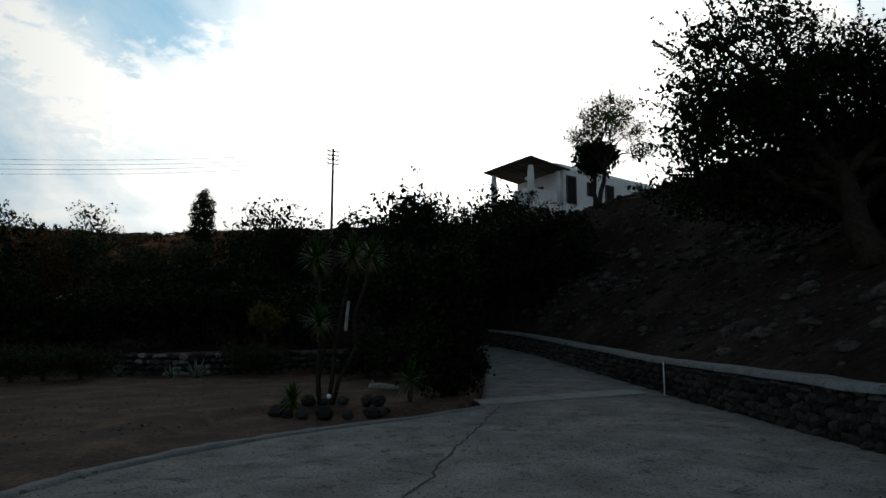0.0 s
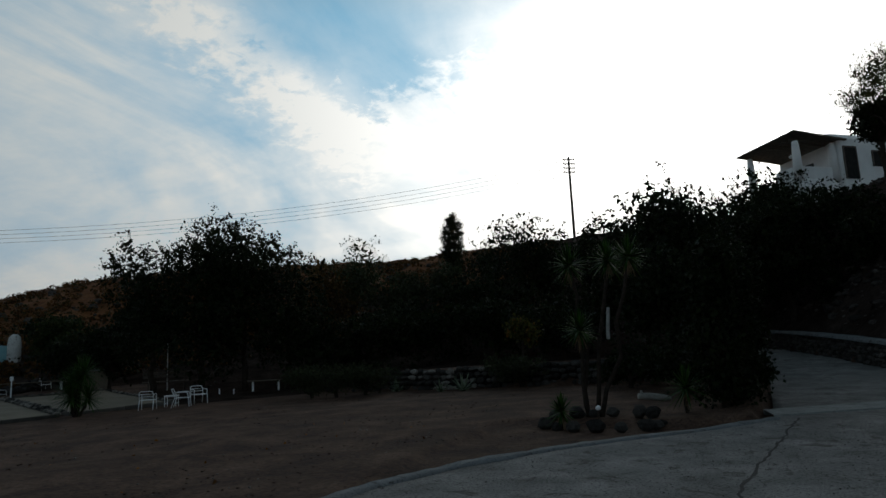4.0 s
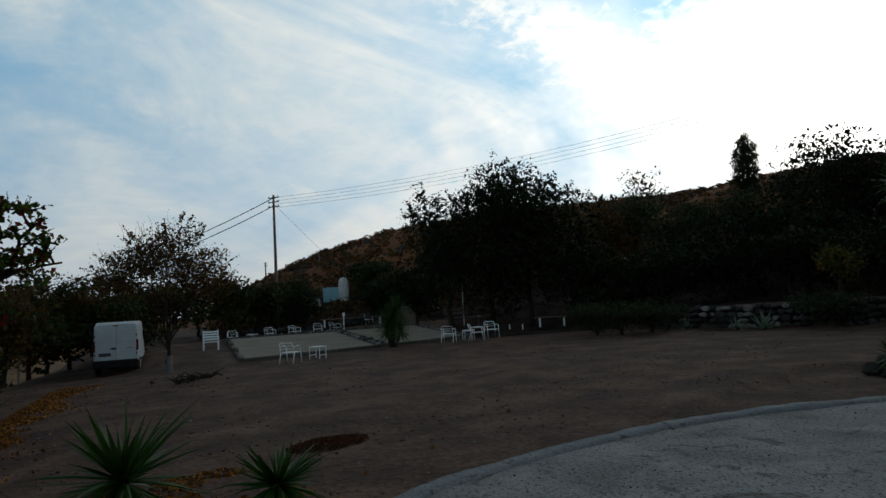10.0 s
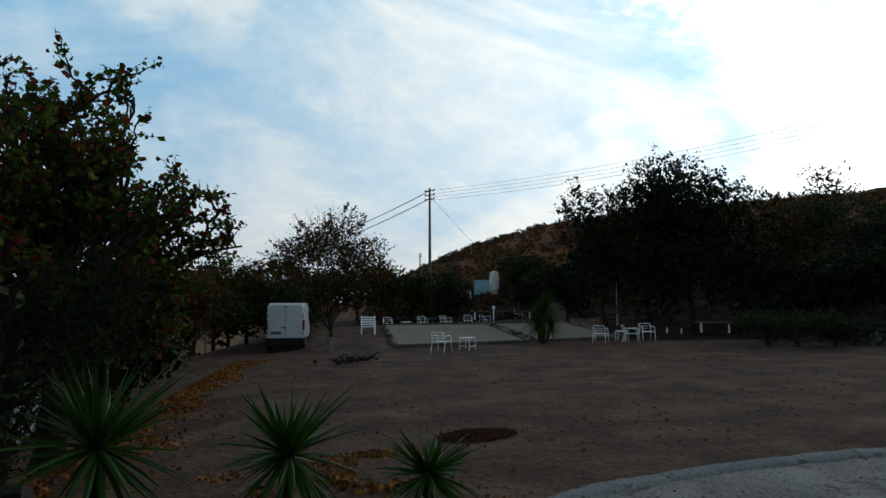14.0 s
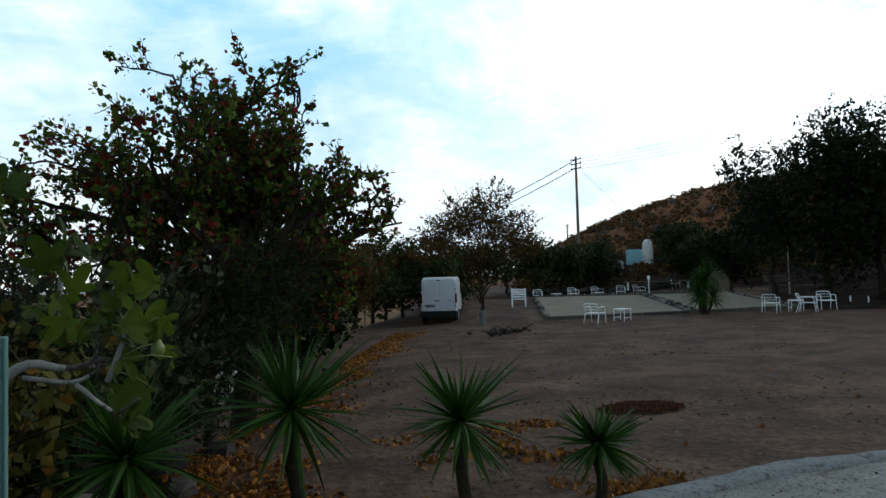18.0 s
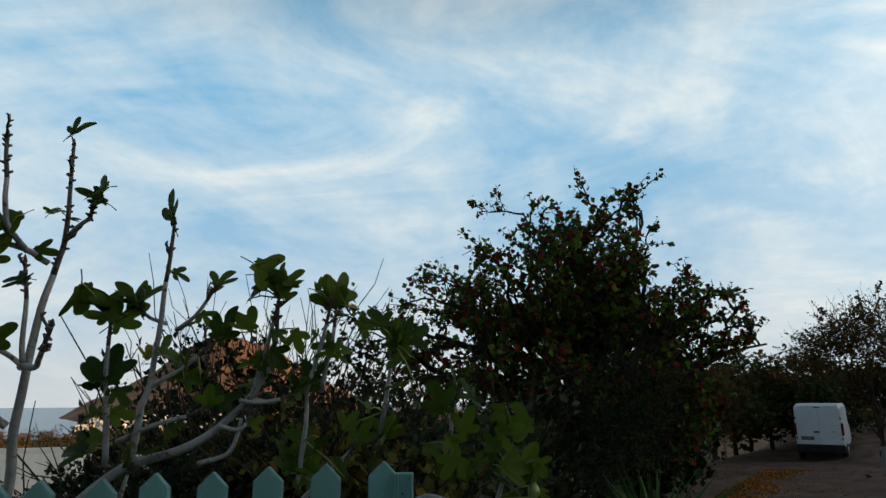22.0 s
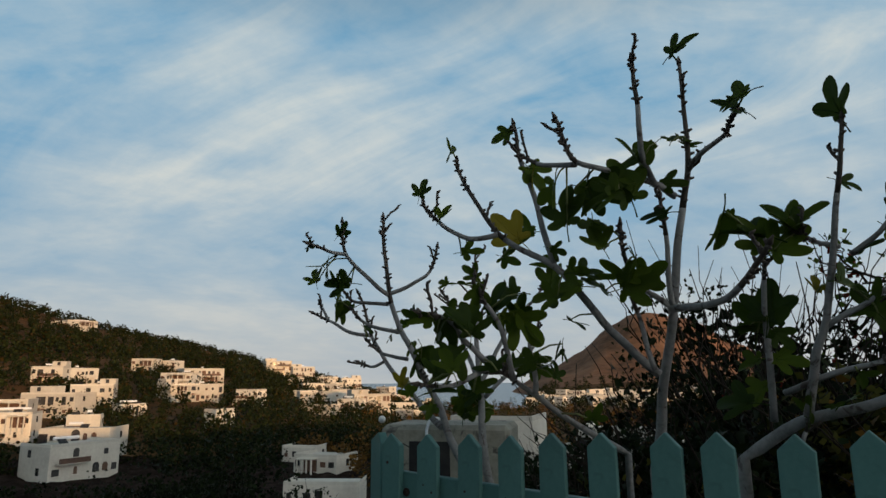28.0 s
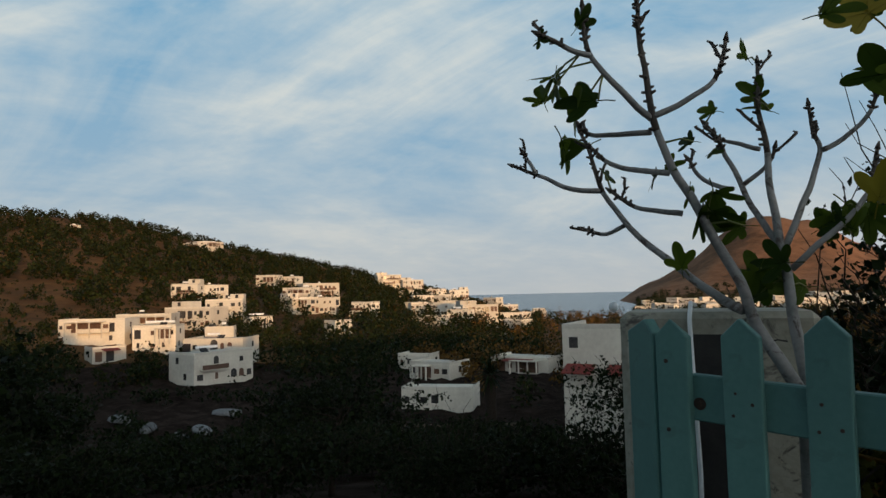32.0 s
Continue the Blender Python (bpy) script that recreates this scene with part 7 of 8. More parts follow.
def plank_bench(x, y, turn, label, backed=False, long=1.9):
    t = set_on("plank_bench", label, "bench", x, y, turn)
    for k in range(3):
        part("board", M().box((0, -0.2 + 0.2 * k, 0.52), (long, 0.18, 0.05), None, 0.006), bench_wood if not backed else wood_dark, t)
    for sx in (-1, 1):
        part("leg", M().box((sx * (long / 2 - 0.3), -0.12, 0.25), (0.09, 0.09, 0.5), None, 0.006), whitewash if not backed else wood_dark, t)
        part("leg", M().box((sx * (long / 2 - 0.3), 0.14, 0.25), (0.09, 0.09, 0.5), None, 0.006), whitewash if not backed else wood_dark, t)
    if backed:
        for k in range(2):
            part("back_board", M().box((0, 0.33, 0.78 + 0.2 * k), (long, 0.035, 0.15), None, 0.006), wood_dark, t)
        for sx in (-1, 1):
            part("back_post", M().box((sx * (long / 2 - 0.3), 0.32, 0.5), (0.06, 0.05, 1.0), None, 0.006), wood_dark, t)
    return t


plank_bench(-22.0, 29.0, 35, "rough plank bench on whitewashed legs under the trees")
plank_bench(-27.8, 28.0, 45, "dark wooden bench with a back under the trees", True, 2.4)
plank_bench(-35.2, 25.2, 60, "long pale plank table beyond the courts", False, 4.2)
x, y = -28.15, 28.4
t = set_on("garden_pole", "thin pale pole standing beside a bench", "pole", x, y, 0)
part("pole", M().tube([(0, 0, -0.1), (0, 0, 2.55)], 0.03, 8), white_paint, t)
part("finial", M().tube([(0, 0, 2.55), (0, 0, 2.6), (0, 0, 2.66)], [0.05, 0.06, 0.03], 8), white_paint, t)
t = set_on("umbrella_stand", "short white pole in a stone foot beside the courts", "stand", -30.4, 21.2, 0, dz=0.06)
part("pole", M().tube([(0, 0, 0.1), (0, 0, 1.0)], 0.025, 8), white_paint, t)
part("foot", M().tube([(0, 0, 0), (0, 0, 0.1), (0, 0, 0.2)], [0.24, 0.22, 0.08], 10), stone_dark, t)
part("sign", M().box((0, 0, 1.05), (0.22, 0.03, 0.2), None, 0.004), white_paint, t)
box_mat = surface("stained_render", [(0.09, 0.07, 0.05), (0.15, 0.115, 0.085)], 2, 25, 0.9, 0.4, 0.01)
t = set_on("barbecue_block", "low square block of stained brown render", "barbecue", -32.6, 27.6, 45)
t.scale = (0.85, 0.85, 0.95)
part("block", M().box((0, 0, 0.5), (1.5, 0.9, 1.1), None, 0.03), box_mat, t)
part("slab", M().box((0, 0, 1.09), (1.6, 1.0, 0.07), None, 0.015), concrete_edge, t)
for x, y in ((-23.5, 27.2), (-22.8, 27.45)):
    t = set_on("marker_stake", "short white stake beside the courts", "stake", x, y, 0, "white stakes beside the courts")
    part("stake", M().box((0, 0, 0.1), (0.05, 0.05, 0.3), None, 0.006), white_paint, t)

# shrine-like painted niche beyond the courts
turq = surface("turquoise_paint", [(0.16, 0.36, 0.40), (0.24, 0.46, 0.50)], 2, 30, 0.7, 0.2, 0.005, wear=(0.3, 0.42, 0.44))
old_white = surface("flaking_limewash", [(0.42, 0.42, 0.40), (0.62, 0.62, 0.60)], 2, 12, 0.9, 0.6, 0.02, wear=(0.16, 0.15, 0.14))
nx, ny, _ = around(55.1, 55)
t = set_on("painted_gatepost", "rough whitewashed masonry post with a rounded top", "post", nx, ny, 53)
part("post", M().tube([(0, 0, -0.4), (0, 0, 0.5), (0, 0, 1.3), (0, 0, 1.75), (0, 0, 1.95)], [0.46, 0.43, 0.42, 0.36, 0.16], 10), old_white, t, smooth=True)
t = set_on("turquoise_gate", "faded turquoise wooden gate between whitewashed posts", "gate", *around(56.2, 55.3)[:2], 54)
part("leaf", M().box((0, 0, 0.65), (1.3, 0.06, 1.2), None, 0.01), turq, t)
for k in range(5):
    part("board", M().box((-0.52 + 0.26 * k, -0.04, 0.65), (0.22, 0.03, 1.22 + 0.05 * (k % 2)), None, 0.006), turq, t)
t = set_on("painted_gatepost", "low whitewashed stone block beside the gate", "post", *around(57.3, 55)[:2], 54)
part("post", M().stone((0, 0, 0.25), (0.6, 0.5, 1.0), random.Random(4)), old_white, t)
rr = random.Random(44)
mw = M()
for i in range(260):
    u = rr.random()
    x, y = -38.6 + 0.8 * u * 6, 17.0 + 16 * u
    s = rr.uniform(0.2, 0.5)
    mw.stone((x - 1.5 + rr.gauss(0, 0.2), y, land_z(x, y) + 0.1 + rr.random() * 0.45), (s, s, s * 0.7), rr)
tagged(part("field_wall", mw, stone_dark), "tumbled dark field wall behind the courts", "wall", kind="stuff")


# ---- the van ----
def van(x, y, turn):
    v = thing("van", "white delivery van with closed rear doors, parked", "van", (x, y, land_z(x, y)), turn)
    v.scale = (0.94, 1.0, 1.05)
    paint = surface("van_paint", [(0.46, 0.50, 0.53), (0.55, 0.59, 0.62)], 2, 30, 0.35, 0.05, 0.002, coat=0.4)
    rubber = surface("black_rubber", [(0.010, 0.010, 0.011), (0.022, 0.022, 0.022)], 6, 50, 0.85, 0.3, 0.004, spec=0.12)
    rim_m = surface("grey_rim", [(0.2, 0.2, 0.21), (0.35, 0.35, 0.36)], 6, 50, 0.4, 0.1, 0.002, metal=0.7)
    glass = surface("dark_glass", [(0.01, 0.012, 0.014), (0.02, 0.024, 0.028)], 3, 20, 0.08, 0.0)
    red = surface("tail_lens", [(0.07, 0.006, 0.005), (0.12, 0.010, 0.008)], 8, 60, 0.2, 0.0)
    # profile along the length, rear at y = 0, front at y = 4.6, then lofted with rounded shoulders
    m = M()
    stations = ((0.0, 0.42, 1.92, 0.95), (0.06, 0.36, 1.98, 0.97), (0.5, 0.34, 2.02, 0.97), (2.6, 0.34, 2.02, 0.97), (3.2, 0.34, 1.80, 0.96), (3.75, 0.36, 1.18, 0.95), (4.45, 0.40, 1.02, 0.90), (4.62, 0.48, 0.80, 0.82))
    for yy, lo, hi, k in stations:
        w = 0.88 * k
        m.v += [(-w * 0.94, yy, lo), (-w, yy, lo + 0.22), (-w, yy, lo + (hi - lo) * 0.55), (-w * 0.965, yy, hi - 0.11), (-w * 0.88, yy, hi), (w * 0.88, yy, hi), (w * 0.965, yy, hi - 0.11), (w, yy, lo + (hi - lo) * 0.55), (w, yy, lo + 0.22), (w * 0.94, yy, lo)]
    for i in range(len(stations) - 1):
        for k in range(10):
            a, b2 = i * 10 + k, i * 10 + (k + 1) % 10
            m.f.append((a, b2, b2 + 10, a + 10))
    m.f += [tuple(range(10)), tuple(range(len(stations) * 10 - 1, len(stations) * 10 - 11, -1))]
    part("body", m, paint, v)
    for sx in (-1, 1):
        d = part("rear_door", M().box((sx * 0.40, -0.018, 1.21), (0.775, 0.03, 1.26), None, 0.02), paint, v)
        part("door_panel", M().box((sx * 0.40, -0.038, 1.50), (0.62, 0.012, 0.50), None, 0.006), paint, d)
        part("hinge", M().box((sx * 0.80, -0.03, 1.5), (0.04, 0.04, 0.09), None, 0.005), rubber, d)
        part("hinge", M().box((sx * 0.80, -0.03, 0.8), (0.04, 0.04, 0.09), None, 0.005), rubber, d)
        part("tail_light", M().box((sx * 0.83, -0.005, 1.12), (0.09, 0.07, 0.42), None, 0.015), red, v)
        part("side_window", M().box((sx * 0.838, 3.05, 1.42), (0.02, 0.75, 0.42), None, 0.01), glass, v)
        mr = part("mirror", M().box((sx * 0.99, 3.45, 1.28), (0.2, 0.1, 0.28), None, 0.03), rubber, v)
        part("sill", M().box((sx * 0.865, 2.0, 0.50), (0.03, 2.6, 0.10), None, 0.01), rubber, v)
        for yy in (0.75, 3.65):
            wh = part("wheel", M().tube([(sx * 0.66, yy, 0.32), (sx * 0.70, yy, 0.32), (sx * 0.84, yy, 0.32), (sx * 0.88, yy, 0.32)], [0.28, 0.32, 0.32, 0.28], 20), rubber, v)
            part("rim", M().tube([(sx * 0.86, yy, 0.32), (sx * 0.89, yy, 0.32)], [0.19, 0.17], 14), rim_m, wh)
    part("handle", M().box((-0.08, -0.05, 1.02), (0.2, 0.03, 0.05), None, 0.008), rubber, v, "black door handle")
    part("bumper", M().box((0, -0.07, 0.44), (1.74, 0.2, 0.30), None, 0.04), rubber, v, "black plastic bumper")
    pl = part("number_plate", M().box((-0.42, -0.045, 0.80), (0.46, 0.015, 0.115), None, 0.003), rubber, v, "dark number plate")
    for k in range(6):
        part("plate_bar", M().box((-0.60 + 0.072 * k, -0.055, 0.80), (0.04, 0.006, 0.06), None, 0.001), rim_m, pl)
    part("door_mark", M().box((0.52, -0.036, 1.03), (0.22, 0.006, 0.03), None, 0.001), rim_m, v)
    part("brake_light", M().box((0, -0.02, 1.885), (0.22, 0.05, 0.04), None, 0.008), red, v)
    part("windscreen", M().add([(-0.74, 3.22, 1.77), (0.74, 3.22, 1.77), (0.80, 3.74, 1.22), (-0.80, 3.74, 1.22)], [(0, 1, 2, 3)]).add([(-0.74, 3.25, 1.79), (0.74, 3.25, 1.79), (0.80, 3.77, 1.24), (-0.80, 3.77, 1.24)], [(3, 2, 1, 0)]), glass, v)
    return v


van(-28.3, 8.75, 67.5)


# ---- poles and wires ----
def power_pole(at, top, label, arms, turn):
    t = thing("power_pole", label, "pole", at, turn)
    h = top - at[2]
    part("shaft", M().tube([(0, 0, -0.5), (0, 0, h * 0.5), (0, 0, h)], [0.16, 0.13, 0.10], 9), wood_dark, t)
    for k in range(arms):
        z = h - 0.25 - 0.42 * k
        a = part("crossarm", M().box((0, 0, z), (1.25, 0.09, 0.09), None, 0.01), wood_dark, t)
        for sx in (-0.55, 0.55):
            part("insulator", M().tube([(sx, 0, z + 0.04), (sx, 0, z + 0.1), (sx, 0, z + 0.16)], [0.03, 0.05, 0.025], 7), screw_dark, a)
    return t


P1, P2 = around(10.1, 63), around(60.75, 61.4)
P1T, P2T = (P1[0], P1[1], 19.6), (P2[0], P2[1], 12.15)
power_pole(P1, 19.6, "dark wooden power pole with four crossarms on the hill", 4, 35)
power_pole(P2, 12.15, "dark wooden power pole with wires beyond the courts", 3, 20)
P3 = around(79.5, 72)
power_pole(P3, 4.6, "short dark wooden pole behind the trees", 1, 0)
P4 = around(61.7, 125)
power_pole(P4, 10.6, "distant wooden pole on the hillside", 2, 0)
P0 = around(-14, 95)
power_pole(P0, 27.5, "distant wooden pole behind the white house", 4, 10)
wire_mat = surface("wire", [(0.02, 0.02, 0.022), (0.05, 0.05, 0.052)], 5, 30, 0.6, 0.0)


def wire(a, b, sag, r, name="power_line", label="thin power line strung between the poles"):
    pts = []
    for i in range(33):
        u = i / 32
        p = Vector(a).lerp(Vector(b), u)
        p.z -= sag * 4 * u * (1 - u)
        pts.append(p)
    o = Vector(a)
    t = thing(name, label, "cable", a, 0, "power lines")
    part("line", M().tube([p - o for p in pts], r, 5), wire_mat, t)


for k in range(4):
    z = -0.2 - 0.42 * k
    wire((P1T[0] + 0.4, P1T[1], P1T[2] + z), (P2T[0] - 0.2, P2T[1] + 0.4, P2T[2] + z * 0.75), 1.5, 0.013)
    wire((P1T[0] + 0.4, P1T[1], P1T[2] + z), (P0[0], P0[1], 27.3 + z), 1.0, 0.012)
for k in range(2):
    wire((P2T[0], P2T[1], P2T[2] - 0.25 - 0.75 * k), (P3[0], P3[1], 4.5 - 0.5 * k), 1.0, 0.04, "service_cable", "thick black cable sagging from the pole")
wire((P2T[0], P2T[1], P2T[2] - 0.8), (P2T[0] + 3.5, P2T[1] + 6.0, land_z(P2T[0] + 3.5, P2T[1] + 6.0)), 0.0, 0.012, "stay_wire", "thin stay wire of the pole")
sx_, sy_, sz_ = around(57.0, 75)
t = thing("leaning_stake", "weathered stake leaning on the hillside", "stake", (sx_, sy_, sz_))
part("stake", M().tube([(0, 0, -0.3), (-0.9, 0.3, 1.3)], [0.09, 0.06], 7), wood_dark, t)

# brush pile and flat stones in the yard
t = set_on("brush_pile", "small heap of cut roots and stones on the earth", "heap", -18.9, 8.1, 0)
t.scale = (0.7, 0.7, 0.8)
m = M()
g = random.Random(8)
for i in range(26):
    a = g.uniform(0, 6.28)
    p = Vector((g.gauss(0, 0.35), g.gauss(0, 0.6), 0.08))
    q = p + Vector((math.cos(a) * 0.5, math.sin(a) * 0.5, g.uniform(0, 0.28)))
    m = M()
    limb(m, p, q, 0.035, 0.012, g, 0.1, 3, 5)
    part("root", m, bark, t)
for i in range(5):
    st = part("stone", STONES[i], None, t)
    st.matrix_local = Matrix.Translation((g.gauss(0, 0.4), -0.9 + 0.4 * i, 0.06)) @ Matrix.Scale(g.uniform(0.2, 0.4), 4)
for i, (x, y, s) in enumerate(((-6.1, -0.95, 0.55), (-5.4, -0.7, 0.4), (-6.7, -0.35, 0.34), (-5.9, -0.15, 0.3), (-7.2, 0.1, 0.28), (-5.0, -0.2, 0.24))):
    st = part("border_stone", (STONES_PALE if i < 2 else STONES)[i % 6], None)
    st.matrix_world = Matrix.Translation((x, y, land_z(x, y) + 0.05)) @ Matrix.Rotation(i, 4, "Z") @ Matrix.Diagonal((s * 1.4, s, s * (0.3 if i < 2 else 0.7), 1))
    tagged(st, "flat pale stone at the edge of the bed" if i < 2 else "rounded dark stone at the edge of the bed", "stone", "stones along the bed")
t = set_on("green_bin", "bright green plastic bin half hidden behind the tree", "bin", -12.3, 0.05, 15)
green = surface("green_plastic", [(0.05, 0.32, 0.06), (0.08, 0.40, 0.09)], 4, 30, 0.45, 0.05, 0.002)
part("body", M().add([(-0.24, -0.2, 0), (0.24, -0.2, 0), (0.24, 0.2, 0), (-0.24, 0.2, 0), (-0.3, -0.26, 0.75), (0.3, -0.26, 0.75), (0.3, 0.26, 0.75), (-0.3, 0.26, 0.75)], [(3, 2, 1, 0), (0, 1, 5, 4), (1, 2, 6, 5), (2, 3, 7, 6), (3, 0, 4, 7), (4, 5, 6, 7)]), white_paint, t)
part("lid", M().box((0, 0, 0.80), (0.66, 0.58, 0.10), None, 0.03), green, t)

# ---- the town across the valley ----
red_roof = surface("terracotta", [(0.12, 0.018, 0.014), (0.19, 0.03, 0.022)], 0.5, 4, 0.9, 0.2, 0.02)
pane = surface("town_window", [(0.02, 0.02, 0.024), (0.06, 0.055, 0.05)], 0.4, 3, 0.25, 0.0, random_by=0.3)
brown_wood = surface("brown_shutter", [(0.06, 0.03, 0.018), (0.12, 0.06, 0.035)], 1, 8, 0.7, 0.1, 0.01, random_by=0.3)


def town_house(x, y, w, storeys, seed, deep=None, turn=None, z=None, arches=False, label="white flat-roofed house on the hillside", simple=False, blank=0.3, sink=3.0, group="white houses of the town"):
    """A flat-roofed island house, its front toward the viewer: stepped blocks, windows, doors, balconies, tank."""
    rr = random.Random(seed)
    face = math.degrees(math.atan2(y, x)) + 90 + 180
    a = (face + rr.uniform(-38, 38)) if turn is None else turn
    d = deep or max(5.0, w * rr.uniform(0.6, 0.85))
    z = land_z(x, y) if z is None else z
    t = thing("town_house", label, "house", (x, y, z), a, group)
    # local: front looks along -y, which is turned toward the viewer
    H = 2.8
    tall = storeys * H
    part("wall", M().box((0, d / 2, (tall - sink) / 2), (w, d, tall + sink), None, 0.06), house_white, t)
    for sx in (-1, 1):
        part("parapet", M().box((sx * (w / 2 - 0.13), d / 2, tall + 0.2), (0.26, d, 0.45), None, 0.03), house_white, t)
    part("parapet", M().box((0, 0.13, tall + 0.2), (w - 0.54, 0.26, 0.45), None, 0.03), house_white, t)
    if not simple and storeys > 1 and w > 8 and rr.random() < 0.35:
        ww = w * rr.uniform(0.35, 0.5)
        sx = rr.choice((-1, 1)) * (w - ww) / 2
        part("upper_room", M().box((sx, d * 0.65, tall + 1.0), (ww, d * 0.6, 2.0), None, 0.05), house_white, t)
        wd = part("window", opening(M(), (sx, d * 0.27, tall + 0.7), 0.9, 1.1, 0.08), pane, t)
    n = max(2, round(w / 1.9))
    for s in range(storeys):
        for k in range(n):
            if rr.random() < blank:
                continue
            cx = -w / 2 + w * (k + 0.5) / n + rr.uniform(-0.35, 0.35)
            door = rr.random() < 0.34
            ar = arches and rr.random() < 0.4
            wd = part("door" if door else "window", opening(M(), (cx, -0.01, s * H + (0.15 if door else 0.95)), rr.uniform(1.0, 1.7) if door else rr.uniform(0.6, 1.25), 2.05 if door else (rr.uniform(0.8, 1.2) if not ar else 0.95), 0.10, ar), brown_wood if rr.random() < 0.4 else pane, t)
            if not simple:
                part("sill", M().box((cx, -0.08, s * H + (0.08 if door else 0.88)), (1.4, 0.18, 0.09), None, 0.01), house_white, wd)
    for s in range(1, storeys):
        if rr.random() < 0.75 and not simple:
            bw = w * rr.uniform(0.3, 0.6)
            cx = rr.uniform(-1, 1) * (w - bw) / 2
            b = part("balcony", M().box((cx, -0.55, s * H), (bw, 1.1, 0.16), None, 0.02), house_white, t)
            part("railing", M().box((cx, -1.05, s * H + 0.5), (bw, 0.08, 0.85), None, 0.02), house_white if rr.random() < 0.5 else brown_wood, b)
    if not simple and not arches and w > 7 and rr.random() < 0.6:
        # a flat-roofed veranda on square posts
        vw = w * rr.uniform(0.35, 0.6)
        cx = rr.uniform(-1, 1) * (w - vw) / 2
        fl = rr.randrange(storeys) * H
        part("veranda_roof", M().box((cx, -1.1, fl + H - 0.25), (vw, 2.2, 0.2), None, 0.02), house_white, t)
        for k in range(4):
            part("post", M().box((cx - vw / 2 + 0.15 + (vw - 0.3) * k / 3, -2.05, fl + H / 2 - 0.7), (0.26, 0.26, H + 0.9), None, 0.02), house_white, t)
        # wide dark brown panel painted in for the shade under the veranda
        part("veranda_door", opening(M(), (cx, -0.02, fl + 0.1), vw * 0.8, 2.1, 0.12), brown_wood, t)
    if not simple:
        # side windows
        for sx in (-1, 1):
            for s in range(storeys):
                part("window", M().box((sx * (w / 2 + 0.005), d * rr.uniform(0.3, 0.7), s * H + 1.6), (0.09, 0.9, 1.2), None, 0.01), pane, t)
        if rr.random() < 0.7:
            tk = part("water_tank", M().tube([(rr.uniform(-w / 3, w / 3) - 0.6, d * 0.5, tall + 1.0), (rr.uniform(-w / 3, w / 3) + 0.6, d * 0.5, tall + 1.0)], 0.28, 10), white_paint, t)
            part("panel", M().box((rr.uniform(-w / 3, w / 3), d * 0.4, tall + 0.55), (1.6, 1.1, 0.06), Matrix.Rotation(0.7, 3, "X"), 0.01), pane, t)
        if rr.random() < 0.22:
            part("awning", M().box((0, -0.9, H - 0.2), (w * 0.5, 1.8, 0.10), Matrix.Rotation(0.2, 3, "X"), 0.02), red_roof, t)
    return t


# the houses in the shade of the hill, and the sunlit rows above them: x, y, width, storeys
LOW = [(-32.0, -127.0, 12.6, 2), (-33.5, -143.0, 13.0, 2), (-39.0, -160.0, 6.6, 2), (-70.0, -122.0, 7.4, 1), (-66.0, -109.0, 9.3, 1), (-85.0, -105.0, 12.8, 1), (-15.0, -152.0, 6.6, 1)]
MIDDLE = [(-13.0, -170.0, 14.4, 2), (-25.0, -178.0, 13.0, 2), (-25.0, -162.0, 9.5, 2), (-38.0, -192.0, 14.4, 2), (-47.0, -243.0, 9.6, 2), (-58.5, -248.0, 12.6, 2), (-53.0, -212.0, 11.4, 2), (-85.0, -225.0, 10.9, 2), (-95.0, -229.0, 10.7, 2), (-105.0, -221.0, 8.6, 2), (-74.0, -167.0, 5.8, 2), (-60.0, -196.0, 7.5, 1)]
UPPER = [(-94.0, -298.0, 10.5, 2), (-104.0, -300.0, 9.0, 2), (-93.0, -257.0, 12.3, 2), (-115.0, -284.0, 17.3, 2), (-202.0, -381.0, 16.0, 3), (-216.0, -374.0, 15.0, 3), (-229.0, -366.0, 13.0, 2), (-241.0, -357.0, 12.8, 3), (-146.0, -218.0, 9.7, 2), (-159.0, -220.0, 15.3, 3), (-257.0, -345.0, 10.5, 3), (-267.0, -337.0, 13.9, 3), (-280.0, -328.0, 17.0, 2), (-88.6, -426.5, 15.0, 1), (-99.3, -432.2, 17.0, 2), (-22.7, -424.6, 5.6, 1), (-175.0, -270.0, 10.0, 2), (-188.0, -300.0, 10.0, 2), (-205.0, -320.0, 9.0, 2)]
for i, (x, y, w, s) in enumerate(LOW):
    town_house(x, y, w, s, 600 + i, label="white house with dark windows standing in shade", arches=i in (0, 1, 2), group="shaded houses in the valley")
for i, (x, y, w, s) in enumerate(MIDDLE):
    town_house(x, y, w, s, 620 + i, label="white sunlit house with brown shutters on the slope")
for i, (x, y, w, s) in enumerate(UPPER):
    town_house(x, y, w, s, 650 + i, label="white sunlit house high on the slope")
# long shed and the near white house with red awnings
sh = town_house(-49.5, -79.9, 10.4, 1, 690, 6, label="long low white shed with a flat roof", simple=True, group="shaded houses in the valley")
nh = town_house(-46.0, -44.5, 8.0, 2, 691, 8, 120, -7.9, label="tall white house with red awnings below the fence", group="shaded houses in the valley", sink=6, blank=0.75, simple=True)
for cx in (-2.2, 1.8):
    part("awning", M().box((cx, -1.1, 1.9), (2.8, 2.2, 0.12), Matrix.Rotation(0.3, 3, "X"), 0.02), red_roof, nh, "red awning")
nh2 = town_house(-55.0, -36.0, 9.0, 2, 692, 8, 112, -9.0, label="white house behind the fig branches", group="shaded houses in the valley", sink=6)
town_house(-46.0, -33.0, 7.0, 1, 693, 7, 116, -7.5, label="low white house behind the fig branches", group="shaded houses in the valley", sink=6)
